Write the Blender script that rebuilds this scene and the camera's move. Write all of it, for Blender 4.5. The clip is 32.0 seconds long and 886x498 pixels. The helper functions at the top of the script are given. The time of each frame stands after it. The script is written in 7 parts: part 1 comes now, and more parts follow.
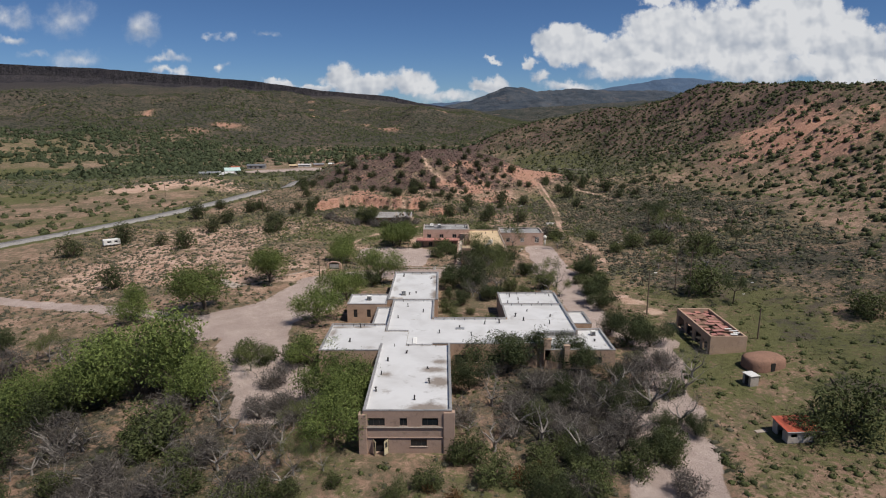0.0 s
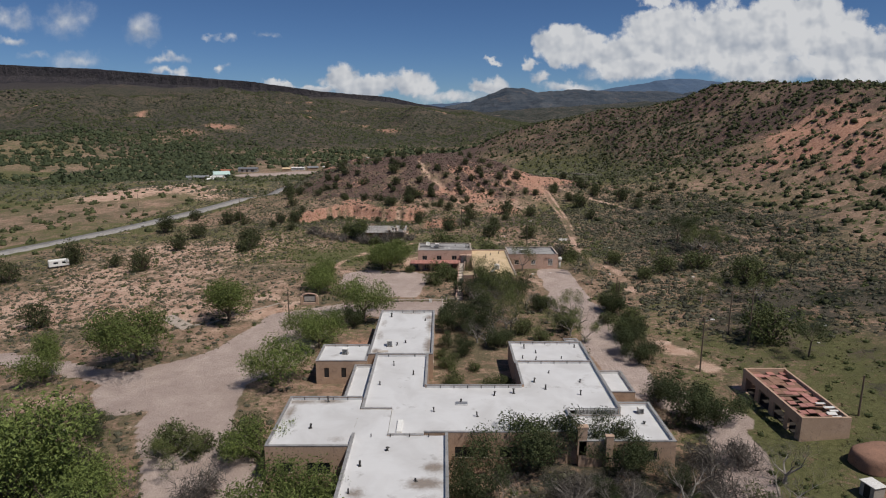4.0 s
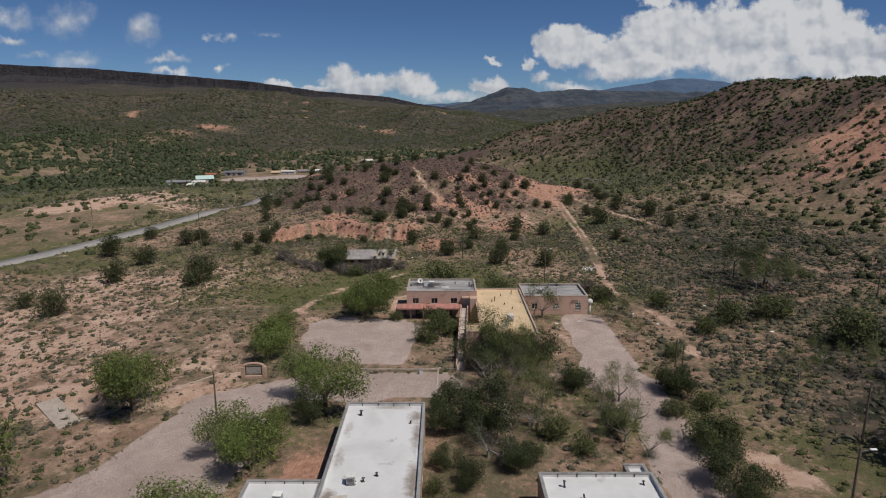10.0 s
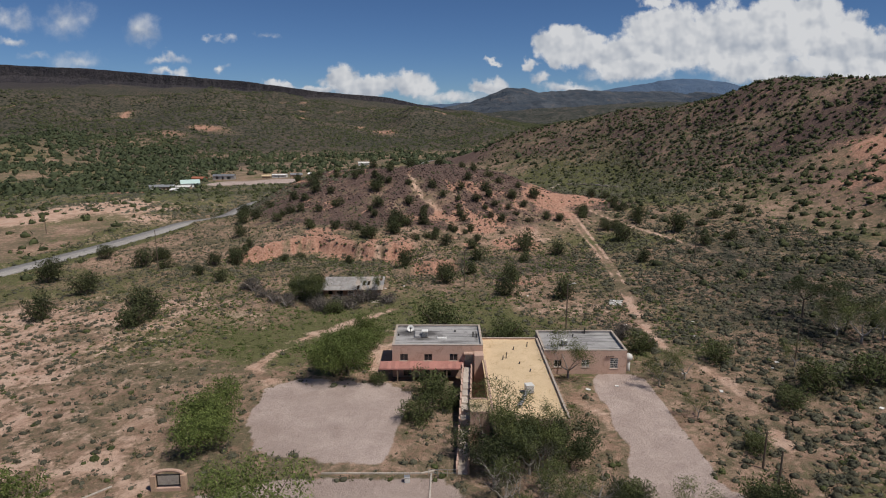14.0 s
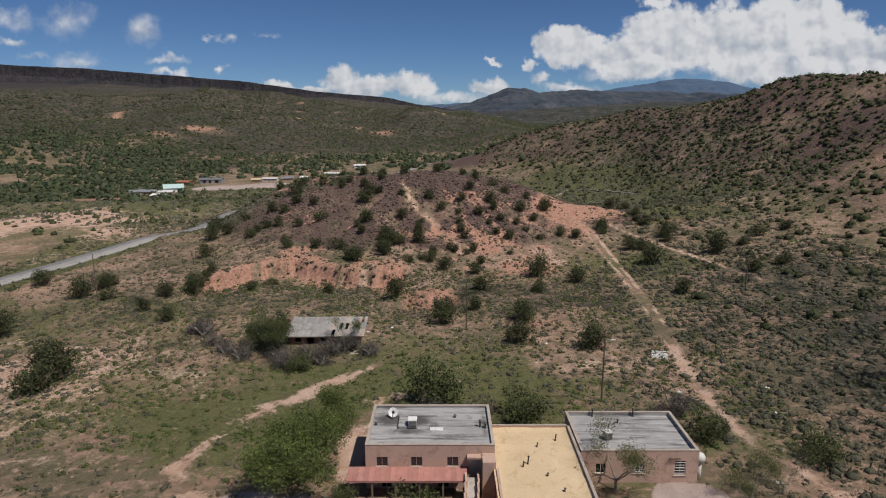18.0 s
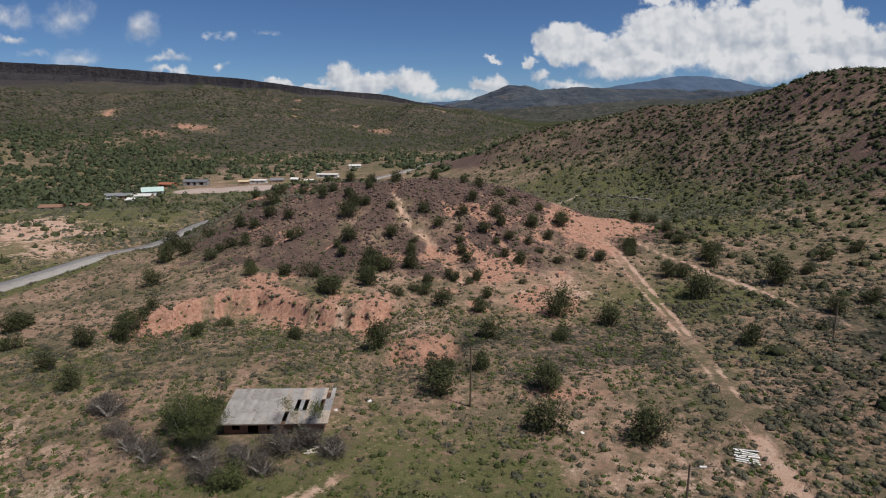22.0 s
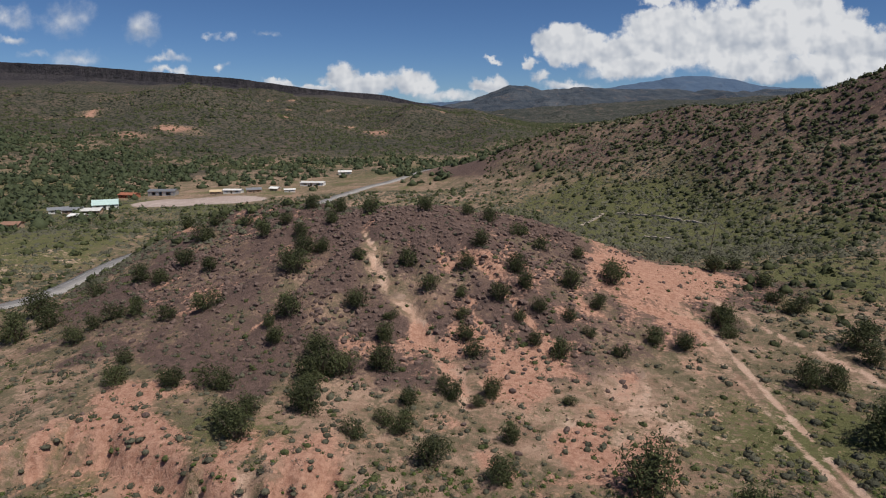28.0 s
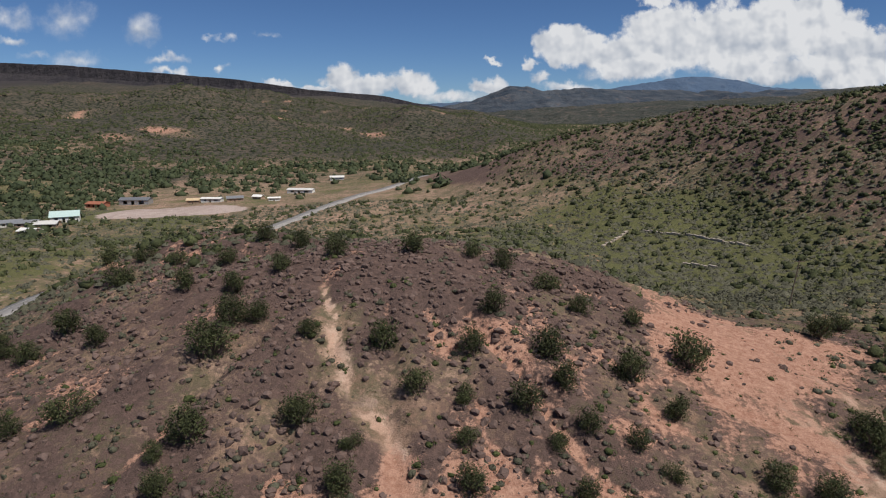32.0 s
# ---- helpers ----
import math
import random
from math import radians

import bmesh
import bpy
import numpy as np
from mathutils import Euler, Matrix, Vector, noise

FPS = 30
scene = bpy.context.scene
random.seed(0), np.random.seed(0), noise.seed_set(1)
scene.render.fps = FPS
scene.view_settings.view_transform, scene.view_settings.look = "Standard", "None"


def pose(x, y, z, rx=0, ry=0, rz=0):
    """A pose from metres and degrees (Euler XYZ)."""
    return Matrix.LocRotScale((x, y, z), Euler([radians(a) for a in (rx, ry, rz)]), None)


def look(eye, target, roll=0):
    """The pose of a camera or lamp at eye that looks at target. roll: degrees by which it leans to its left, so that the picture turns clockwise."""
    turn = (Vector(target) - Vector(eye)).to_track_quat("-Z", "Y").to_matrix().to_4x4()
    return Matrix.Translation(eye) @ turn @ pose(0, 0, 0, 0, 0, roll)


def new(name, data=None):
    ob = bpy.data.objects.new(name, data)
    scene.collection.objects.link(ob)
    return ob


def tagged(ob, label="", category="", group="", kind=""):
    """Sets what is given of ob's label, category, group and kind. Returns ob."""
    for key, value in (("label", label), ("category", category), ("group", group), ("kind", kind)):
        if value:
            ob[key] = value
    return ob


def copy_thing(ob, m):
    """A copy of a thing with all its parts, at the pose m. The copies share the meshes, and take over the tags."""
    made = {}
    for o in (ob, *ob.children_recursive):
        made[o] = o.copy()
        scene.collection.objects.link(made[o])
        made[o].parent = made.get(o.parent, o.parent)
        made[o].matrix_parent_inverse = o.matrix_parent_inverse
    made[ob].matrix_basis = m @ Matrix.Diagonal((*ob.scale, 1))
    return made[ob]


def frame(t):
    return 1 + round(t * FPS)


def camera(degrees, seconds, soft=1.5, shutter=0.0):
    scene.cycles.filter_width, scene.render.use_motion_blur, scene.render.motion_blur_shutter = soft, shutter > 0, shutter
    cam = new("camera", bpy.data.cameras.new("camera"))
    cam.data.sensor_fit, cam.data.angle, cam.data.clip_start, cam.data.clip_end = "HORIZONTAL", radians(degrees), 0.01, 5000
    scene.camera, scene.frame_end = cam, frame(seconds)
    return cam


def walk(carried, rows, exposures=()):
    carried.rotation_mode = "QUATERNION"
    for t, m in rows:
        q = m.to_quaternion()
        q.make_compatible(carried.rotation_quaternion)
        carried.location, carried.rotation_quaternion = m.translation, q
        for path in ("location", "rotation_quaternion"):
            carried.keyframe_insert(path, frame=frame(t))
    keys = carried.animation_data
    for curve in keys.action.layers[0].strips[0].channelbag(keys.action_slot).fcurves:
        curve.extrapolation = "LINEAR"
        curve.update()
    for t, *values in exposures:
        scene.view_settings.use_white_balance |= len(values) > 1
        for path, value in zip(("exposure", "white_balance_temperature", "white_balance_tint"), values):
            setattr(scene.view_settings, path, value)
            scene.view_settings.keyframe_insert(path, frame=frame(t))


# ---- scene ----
cam = camera(70.6, 32.0, 1.1)
PATH = [(t, pose(x, y, 48.0, a)) for t, x, y, a in (
    (0, -0.00, -0.00, 77.57),
    (1, 0.18, 9.19, 77.58),
    (2, 0.34, 17.47, 77.61),
    (3, 0.49, 25.47, 77.64),
    (4.5, 0.72, 37.39, 77.65),
    (6, 0.94, 48.82, 77.65),
    (7, 1.09, 56.48, 77.65),
    (8, 1.23, 63.94, 77.65),
    (9, 1.38, 71.24, 77.65),
    (10, 1.52, 78.92, 77.65),
    (11, 1.69, 87.37, 77.66),
    (12, 1.86, 96.33, 77.67),
    (13, 2.03, 105.36, 77.69),
    (14, 2.20, 114.16, 77.70),
    (15.5, 2.47, 127.71, 77.71),
    (17, 2.72, 140.77, 77.72),
    (18, 2.89, 149.59, 77.72),
    (19, 3.06, 158.56, 77.70),
    (20, 3.24, 167.93, 77.63),
    (21, 3.43, 177.77, 77.56),
    (22, 3.64, 188.53, 77.51),
    (23, 3.85, 199.65, 77.47),
    (24, 4.08, 211.51, 77.45),
    (25, 4.32, 223.72, 77.48),
    (26.5, 4.67, 242.05, 77.52),
    (28, 5.02, 259.76, 77.56),
    (29, 5.24, 271.58, 77.60),
    (30, 5.48, 283.65, 77.63),
    (31, 5.70, 295.21, 77.65),
    (32, 5.93, 306.99, 77.65),
)]
walk(cam, PATH, ((0, -0.12), (3, -0.24), (8, -0.40), (12, -0.28), (19, -0.18), (24, -0.09), (28, -0.10), (32, -0.05)))

# ---- sky, sun ----
SUN_ELEV, SUN_FROM = radians(60), Vector((0.82, -0.57, 0.0)).normalized()
SUN_DIR = Vector((SUN_FROM.x * math.cos(SUN_ELEV), SUN_FROM.y * math.cos(SUN_ELEV), math.sin(SUN_ELEV)))


CLOUDS = (  # centre across and up, half sizes, thickness: the cumulus over the valley
    (0.195, 0.322, 0.047, 0.038, 1.3), (0.27, 0.312, 0.075, 0.036, 1.3), (0.36, 0.335, 0.09, 0.062, 1.5), (0.46, 0.335, 0.11, 0.066, 1.6),
    (0.575, 0.352, 0.13, 0.062, 1.6), (0.66, 0.315, 0.13, 0.062, 1.6), (0.342, 0.394, 0.022, 0.018, 0.9), (0.142, 0.297, 0.020, 0.013, 0.9),
    (0.155, 0.272, 0.026, 0.015, 0.8), (0.30, 0.284, 0.10, 0.020, 0.8), (0.52, 0.288, 0.15, 0.026, 0.9), (0.70, 0.275, 0.10, 0.03, 0.9))
CLOUDS_WEST = (
    (-0.69, 0.371, 0.042, 0.028, 0.5), (-0.60, 0.366, 0.048, 0.036, 0.46), (-0.484, 0.348, 0.044, 0.032, 0.5), (-0.685, 0.331, 0.028, 0.009, 0.5),
    (-0.585, 0.300, 0.06, 0.021, 0.45), (-0.655, 0.307, 0.034, 0.010, 0.4), (-0.44, 0.303, 0.04, 0.009, 0.5), (-0.44, 0.282, 0.026, 0.009, 0.7),
    (-0.36, 0.338, 0.018, 0.007, 0.5), (-0.352, 0.287, 0.013, 0.008, 0.7), (-0.284, 0.342, 0.018, 0.008, 0.4), (0.078, 0.300, 0.014, 0.005, 0.8))
CLOUDS_LOW = (
    (-0.166, 0.272, 0.032, 0.030, 1.0), (-0.12, 0.262, 0.05, 0.020, 0.95), (-0.055, 0.262, 0.042, 0.023, 0.95), (-0.20, 0.256, 0.045, 0.012, 0.8),
    (-0.265, 0.264, 0.042, 0.008, 0.7), (0.07, 0.262, 0.040, 0.016, 0.8), (0.015, 0.244, 0.09, 0.016, 0.6), (0.20, 0.256, 0.06, 0.012, 0.6))


def make_sky():
    w = bpy.data.worlds.new("sky")
    scene.world = w
    w.use_nodes = True
    nt = w.node_tree
    nt.nodes.clear()

    def add(kind):
        return nt.nodes.new("ShaderNode" + kind)

    def put(socket, value):
        if isinstance(value, (int, float)):
            socket.default_value = value
        elif isinstance(value, tuple):
            socket.default_value = value if len(value) == 3 or len(value) == 4 else value
        else:
            nt.links.new(value, socket)

    def op(how, a, b=0.0, c=None):
        n = add("Math")
        n.operation = how
        put(n.inputs[0], a)
        put(n.inputs[1], b)
        if c is not None:
            put(n.inputs[2], c)
        return n.outputs[0]

    def dot(v, d):
        n = add("VectorMath")
        n.operation = "DOT_PRODUCT"
        put(n.inputs[0], v)
        n.inputs[1].default_value = d
        return n.outputs["Value"]

    def puff(vec, scale, detail):
        n = add("TexNoise")
        put(n.inputs["Vector"], vec)
        n.inputs["Scale"].default_value, n.inputs["Detail"].default_value, n.inputs["Roughness"].default_value = scale, detail, 0.58
        return n.outputs["Fac"]

    sky = add("TexSky")
    sky.sky_type = "NISHITA"
    sky.sun_disc = False
    sky.sun_elevation = SUN_ELEV
    sky.sun_rotation = math.atan2(SUN_FROM.x, SUN_FROM.y)
    sky.altitude = 1800
    sky.air_density, sky.dust_density, sky.ozone_density = 0.8, 0.0, 5.0
    way = add("TexCoord").outputs["Generated"]
    tilt = radians(12.35)
    ahead = op("MAXIMUM", dot(way, (0, math.cos(tilt), -math.sin(tilt))), 0.05)
    across = op("DIVIDE", dot(way, (1, 0, 0)), ahead)
    up = op("DIVIDE", dot(way, (0, math.sin(tilt), math.cos(tilt))), ahead)
    plane = add("CombineXYZ")
    nt.links.new(across, plane.inputs[0])
    nt.links.new(up, plane.inputs[1])
    nt.links.new(op("MULTIPLY_ADD", across, 0.37, 0.413), plane.inputs[2])
    def stir(seed, scale, amount):
        n = add("VectorMath")
        n.operation = "ADD"
        nt.links.new(plane.outputs[0], n.inputs[0])
        n.inputs[1].default_value = (seed, seed * 1.7, 0.0)
        return op("MULTIPLY", op("SUBTRACT", puff(n.outputs[0], scale, 5), 0.5), amount)

    # the outlines curl: broad swells first, small cauliflower heads on them
    swirl_x = op("ADD", across, op("ADD", stir(0.31, 11, 0.085), stir(1.3, 42, 0.030)))
    swirl_y = op("ADD", up, op("ADD", stir(2.17, 13, 0.050), stir(3.1, 46, 0.026)))
    billow = puff(plane.outputs[0], 20, 8)
    shifted = add("VectorMath")
    shifted.operation = "ADD"
    nt.links.new(plane.outputs[0], shifted.inputs[0])
    shifted.inputs[1].default_value = (0.008, 0.014, 0.003)
    soft_here, soft_lit = puff(plane.outputs[0], 15, 3), puff(shifted.outputs[0], 15, 3)
    rag = op("MULTIPLY", op("SUBTRACT", billow, 0.5), 2.6)
    cover, rise = 0.0, 0.0
    for cx, cy, rx, ry, thick in CLOUDS + tuple((a, b, 1.15 * c, 1.05 * d, 0.72 * e) for a, b, c, d, e in CLOUDS_WEST) + CLOUDS_LOW:
        ex, ey = op("DIVIDE", op("SUBTRACT", swirl_x, cx), rx * 1.08), op("DIVIDE", op("SUBTRACT", swirl_y, cy), ry * 1.08)
        r = op("SQRT", op("ADD", op("MULTIPLY", ex, ex), op("MULTIPLY", ey, ey)))
        body = op("SUBTRACT", 1.0, r)
        cover = op("MAXIMUM", cover, op("MULTIPLY", op("ADD", body, op("MULTIPLY", rag, 0.5)), thick))
        near = op("MINIMUM", op("MULTIPLY", op("MAXIMUM", op("ADD", body, 0.35), 0.0), 1.6), 1.0)
        rise = op("MAXIMUM", rise, op("MULTIPLY", near, op("MULTIPLY_ADD", ey, 0.5, 0.62)))
    # elsewhere the same broken cumulus goes on over the whole sky
    around = op("MULTIPLY", op("SUBTRACT", puff(way, 5.0, 7), 0.56), 5.0)
    behind = add("MapRange")
    nt.links.new(dot(way, (0, 1, 0)), behind.inputs["Value"])
    behind.inputs["From Min"].default_value, behind.inputs["From Max"].default_value = 0.70, 0.50
    cover = op("MAXIMUM", cover, op("MULTIPLY", around, behind.outputs["Result"]))
    veil = add("MapRange")
    nt.links.new(cover, veil.inputs["Value"])
    veil.interpolation_type = "SMOOTHSTEP"
    veil.inputs["From Min"].default_value, veil.inputs["From Max"].default_value = 0.056, 0.48
    lit = add("MapRange")
    light = op("ADD", op("MULTIPLY", op("SUBTRACT", soft_here, soft_lit), 3.2), op("ADD", op("MULTIPLY", rise, 0.75), op("MULTIPLY", rag, 0.16)))
    nt.links.new(light, lit.inputs["Value"])
    lit.inputs["From Min"].default_value, lit.inputs["From Max"].default_value = 0.0, 0.72
    tone = add("Mix")
    tone.data_type = "RGBA"
    nt.links.new(lit.outputs["Result"], tone.inputs[0])
    tone.inputs[6].default_value, tone.inputs[7].default_value = (7.4, 8.1, 9.3, 1), (12.3, 12.5, 12.9, 1)
    mixed = add("Mix")
    mixed.data_type = "RGBA"
    nt.links.new(veil.outputs["Result"], mixed.inputs[0])
    deep = add("Mix")
    deep.data_type, deep.blend_type = "RGBA", "MULTIPLY"
    deep.inputs[0].default_value, deep.inputs[7].default_value = 1.0, (0.80, 0.97, 1.17, 1)
    nt.links.new(sky.outputs[0], deep.inputs[6])
    nt.links.new(deep.outputs[2], mixed.inputs[6])
    nt.links.new(tone.outputs[2], mixed.inputs[7])
    bg, out = add("Background"), add("OutputWorld")
    bg.inputs["Strength"].default_value = 0.06
    nt.links.new(mixed.outputs[2], bg.inputs[0])
    nt.links.new(bg.outputs[0], out.inputs[0])


make_sky()
sun_data = bpy.data.lights.new("sun", "SUN")
sun_data.energy, sun_data.angle, sun_data.color = 4.4, radians(0.53), (1.0, 0.945, 0.865)
sun_ob = new("sun", sun_data)
sun_ob.matrix_world = look(SUN_DIR * 500, (0, 0, 0))

# ---- the lie of the land ----
# terrain begin
def lattice(ix, iy, seed):
    h = (ix.astype(np.int64) * 374761393 + iy.astype(np.int64) * 668265263 + seed * 974711) & 0x7FFFFFFF
    h = ((h ^ (h >> 13)) * 1274126177) & 0x7FFFFFFF
    return ((h ^ (h >> 16)) & 0xFFFF) / 65535.0


def vnoise(x, y, seed=0):
    """Smooth noise between -1 and 1, one bump a unit."""
    ix, iy = np.floor(x), np.floor(y)
    fx, fy = x - ix, y - iy
    fx, fy = fx * fx * (3 - 2 * fx), fy * fy * (3 - 2 * fy)
    a, b = lattice(ix, iy, seed), lattice(ix + 1, iy, seed)
    c, d = lattice(ix, iy + 1, seed), lattice(ix + 1, iy + 1, seed)
    return 2 * ((a * (1 - fx) + b * fx) * (1 - fy) + (c * (1 - fx) + d * fx) * fy) - 1


def fbm(x, y, size, octaves=4, seed=0):
    total, amp = 0.0, 1.0
    for k in range(octaves):
        total = total + amp * vnoise(x / size + 17.3 * k, y / size - 9.1 * k, seed + k)
        size, amp = size / 2.03, amp * 0.5
    return total / 1.8


def ramp(v, a, b):
    s = np.clip((v - a) / (b - a), 0, 1)
    return s * s * (3 - 2 * s)


def crest(x, y, pts):
    """A long hill: the crest runs through pts of (x, y, height, width)."""
    best = np.zeros_like(x)
    for (ax, ay, az, aw), (bx, by, bz, bw) in zip(pts, pts[1:]):
        dx, dy = bx - ax, by - ay
        s = np.clip(((x - ax) * dx + (y - ay) * dy) / (dx * dx + dy * dy), 0, 1)
        d2 = (x - ax - s * dx) ** 2 + (y - ay - s * dy) ** 2
        best = np.maximum(best, (az + s * (bz - az)) * np.exp(-d2 / (aw + s * (bw - aw)) ** 2))
    return best


def line_distance(x, y, pts):
    best = np.full_like(x, 1e9)
    for (ax, ay), (bx, by) in zip(pts, pts[1:]):
        dx, dy = bx - ax, by - ay
        s = np.clip(((x - ax) * dx + (y - ay) * dy) / (dx * dx + dy * dy), 0, 1)
        best = np.minimum(best, np.hypot(x - ax - s * dx, y - ay - s * dy))
    return best


BANK_X, BANK_Y = (-80, -64, -55, -44, -36, -26, -17, -8), (328, 331, 339, 342, 336, 330, 329, 334)
GULLY = ((-14, 408), (-9, 390), (-6, 384), (0, 377), (2, 371), (7, 361), (9, 352))
KNOLL_BACK = ((-4, 428, 20, 50), (-30, 447, 18.5, 47), (-58, 466, 16.5, 42), (-74, 482, 11.5, 36), (-90, 500, 5.5, 28))
EAST_RIDGE = ((330, -150, 66, 120), (310, 150, 67, 115), (270, 330, 60, 93), (268, 470, 60, 80), (254, 580, 66, 74),
              (205, 655, 50, 66), (150, 755, 38, 58), (88, 795, 27, 52), (20, 870, 12, 46))
MESA_U = (-1.2, -0.72, -0.55, -0.30, -0.20, -0.085, -0.04, 0.01, 0.05, 1.2)
MESA_Z = (318, 318, 290, 216, 165, 132, 95, 70, 40, 40)


def knoll_mask(x, y):
    dx, dy = (x + 3) / 65, (y - 421) / np.where(y < 421, 47.5, 60)
    return np.exp(-dx * dx - dy * dy)


def height(x, y):
    x, y = np.asarray(x, float), np.asarray(y, float)
    z = -0.3 - 1.6 * ramp(y, 115, 84) - 3.4 * ramp(x, -50, -120) + 5.5 * ramp(x, 42, 125)
    z = z - (13 * ramp(y, 490, 650) + 4 * ramp(y, 650, 860)) * ramp(x, 105, 0) - 4 * ramp(x, -130, -280)
    z = z + np.maximum(23.4 * knoll_mask(x, y), crest(x, y, KNOLL_BACK))
    z = z + crest(x, y, EAST_RIDGE) * (1 + 0.10 * fbm(x, y, 60, 4, 5))
    # the flat basin between knoll and ridge, and the cut of the highway round the knoll
    z = z - 9.5 * np.exp(-((x - 98) / 50) ** 4 - ((y - 562) / 106) ** 4) - 4.0 * np.exp(-((x - 150) / 26) ** 2 - ((y - 330) / 40) ** 2)
    z = z + 5.0 * np.exp(-((x - 168) / 24) ** 2 - ((y - 398) / 34) ** 2)
    z = z - 5.0 * np.exp(-((x + 112) / 20) ** 2) * ramp(y, 400, 450) * ramp(y, 600, 540)
    # the terrace below the knoll ends in a gullied bank, with a second, lower one in front
    scallop = 2.6 * np.abs(vnoise(x / 3.4 + 0.4 * vnoise(x / 9, y / 9, 38), y / 40, 36)) + 1.3 * np.abs(vnoise(x / 1.7, y / 30, 37)) + 2.6 * fbm(x, y, 13, 3, 31)
    bank = np.interp(x, BANK_X, BANK_Y) + scallop
    along = ramp(x, -76, -62) * ramp(x, -4, -14)
    z = z + 1.5 * ramp(y, bank - 1, bank + 3) * ramp(y, bank + 26, bank + 8) * along
    z = z - 3.2 * ramp(y, bank + 1.5, bank - 2.2) * ramp(y, bank - 34, bank - 4) * along
    low_bank = np.interp(x, (-13, -4, 8), (306, 309, 317)) + scallop
    z = z - 2.6 * ramp(y, low_bank + 2.0, low_bank - 2.5) * ramp(y, low_bank - 26, low_bank - 4) * ramp(x, -17, -10) * ramp(x, 11, 5)
    # sandy knobs beyond the highway
    z = z + 4.5 * np.exp(-((x + 195) / 40) ** 2 - ((y - 430) / 60) ** 2) + 4 * np.exp(-((x + 240) / 50) ** 2 - ((y - 530) / 40) ** 2)
    k = knoll_mask(x, y)
    turn, reach = np.arctan2(y - 425, x + 4), np.hypot(x + 4, y - 425)
    rills = np.abs(vnoise(turn * 7 + 0.25 * fbm(x, y, 12, 2, 33), reach / 38, 34))
    z = z + 2.6 * (rills - 0.35) * ramp(k, 0.10, 0.35) * ramp(k, 1.0, 0.75)
    z = z - 0.9 * np.exp(-(line_distance(x, y, GULLY) / 1.6) ** 2)
    flank = ramp(crest(x, y, EAST_RIDGE), 5, 25)
    z = z + flank * 5.0 * (np.abs(fbm(x + 0.5 * y, y * 0.35, 38, 3, 35)) - 0.3)
    face = np.exp(-((x - 195 - 0.10 * (y - 340)) / 40) ** 2) * ramp(y, 245, 290) * ramp(y, 455, 410)
    z = z - face * (9 * (0.5 - np.abs(fbm(x * 0.35, y, 24, 4, 55))) + 3.5 * (0.4 - np.abs(vnoise(x / 22, y / 7, 56))))
    far = ramp(y, 1000, 1900)
    u = x / np.maximum(y - 150, 1)
    left = ramp(u, 0.16, -0.05)
    z = z + far * left * (44 + 50 * fbm(x, y, 380, 5, 3) + 34 * (0.35 - np.abs(fbm(x, y, 170, 4, 4)))) + 30 * ramp(y, 1800, 3000) * left
    z = z + 75 * (0.42 - np.abs(fbm(x * 0.8, y, 520, 5, 81))) * ramp(y, 1250, 1800) * ramp(y, 3500, 2800) * ramp(u, -0.06, -0.25)
    z = z + ramp(y, 560, 1000) * left * ramp(x, -280, -620) * (28 + 24 * fbm(x, y, 190, 4, 8))
    top = np.interp(u, MESA_U, MESA_Z)
    scarp = 3750 + 120 * fbm(x, y, 500, 4, 11)
    lift = 0.56 * ramp(y, 2650, scarp) * (1 + 0.10 * fbm(x, y, 130, 4, 12) * ramp(y, 3700, 3500))
    z = z + np.maximum(top - z, 0) * lift * (1 + 0.03 * fbm(x, y, 240, 3, 9))
    rough = 0.10 + 0.45 * knoll_mask(x, y) + 0.9 * ramp(x, 85, 170) + 0.5 * ramp(y, 500, 900)
    calm = ramp(np.hypot((x - 2) / 75, (y - 165) / 105), 0.85, 1.15)
    z = z + rough * fbm(x, y, 9, 4, 21) * (0.15 + 0.85 * calm) + (1.2 * ramp(y, 260, 600) + 0.4) * calm * fbm(x, y, 55, 3, 27)
    return z
# terrain end

# ---- materials ----
def node(nt, kind, **inputs):
    n = nt.nodes.new("ShaderNode" + kind)
    for key, value in inputs.items():
        n.inputs[key.replace("_", " ")].default_value = value
    return n


def fresh(name):
    m = bpy.data.materials.new(name)
    m.use_nodes = True
    nt = m.node_tree
    return m, nt, nt.nodes["Principled BSDF"]


def noise_node(nt, scale, detail=4.0, rough=0.6, coord=None, warp=0.0):
    n = node(nt, "TexNoise", Scale=scale, Detail=detail, Roughness=rough, Distortion=warp)
    if coord is not None:
        nt.links.new(coord, n.inputs["Vector"])
    return n.outputs["Fac"]


def span(nt, fac, lo, hi, to_lo=0.0, to_hi=1.0):
    n = node(nt, "MapRange", From_Min=lo, From_Max=hi, To_Min=to_lo, To_Max=to_hi)
    nt.links.new(fac, n.inputs["Value"])
    return n.outputs["Result"]


def blend(nt, fac, a, b, how="MIX"):
    n = nt.nodes.new("ShaderNodeMix")
    n.data_type, n.blend_type = "RGBA", how
    for socket, value in ((n.inputs[0], fac), (n.inputs[6], a), (n.inputs[7], b)):
        if isinstance(value, (tuple, float, int)):
            socket.default_value = (*value, 1) if isinstance(value, tuple) else value
        else:
            nt.links.new(value, socket)
    return n.outputs[2]


def calc(nt, how, a, b):
    n = nt.nodes.new("ShaderNodeMath")
    n.operation = how
    for socket, value in ((n.inputs[0], a), (n.inputs[1], b)):
        if isinstance(value, (float, int)):
            socket.default_value = value
        else:
            nt.links.new(value, socket)
    return n.outputs[0]


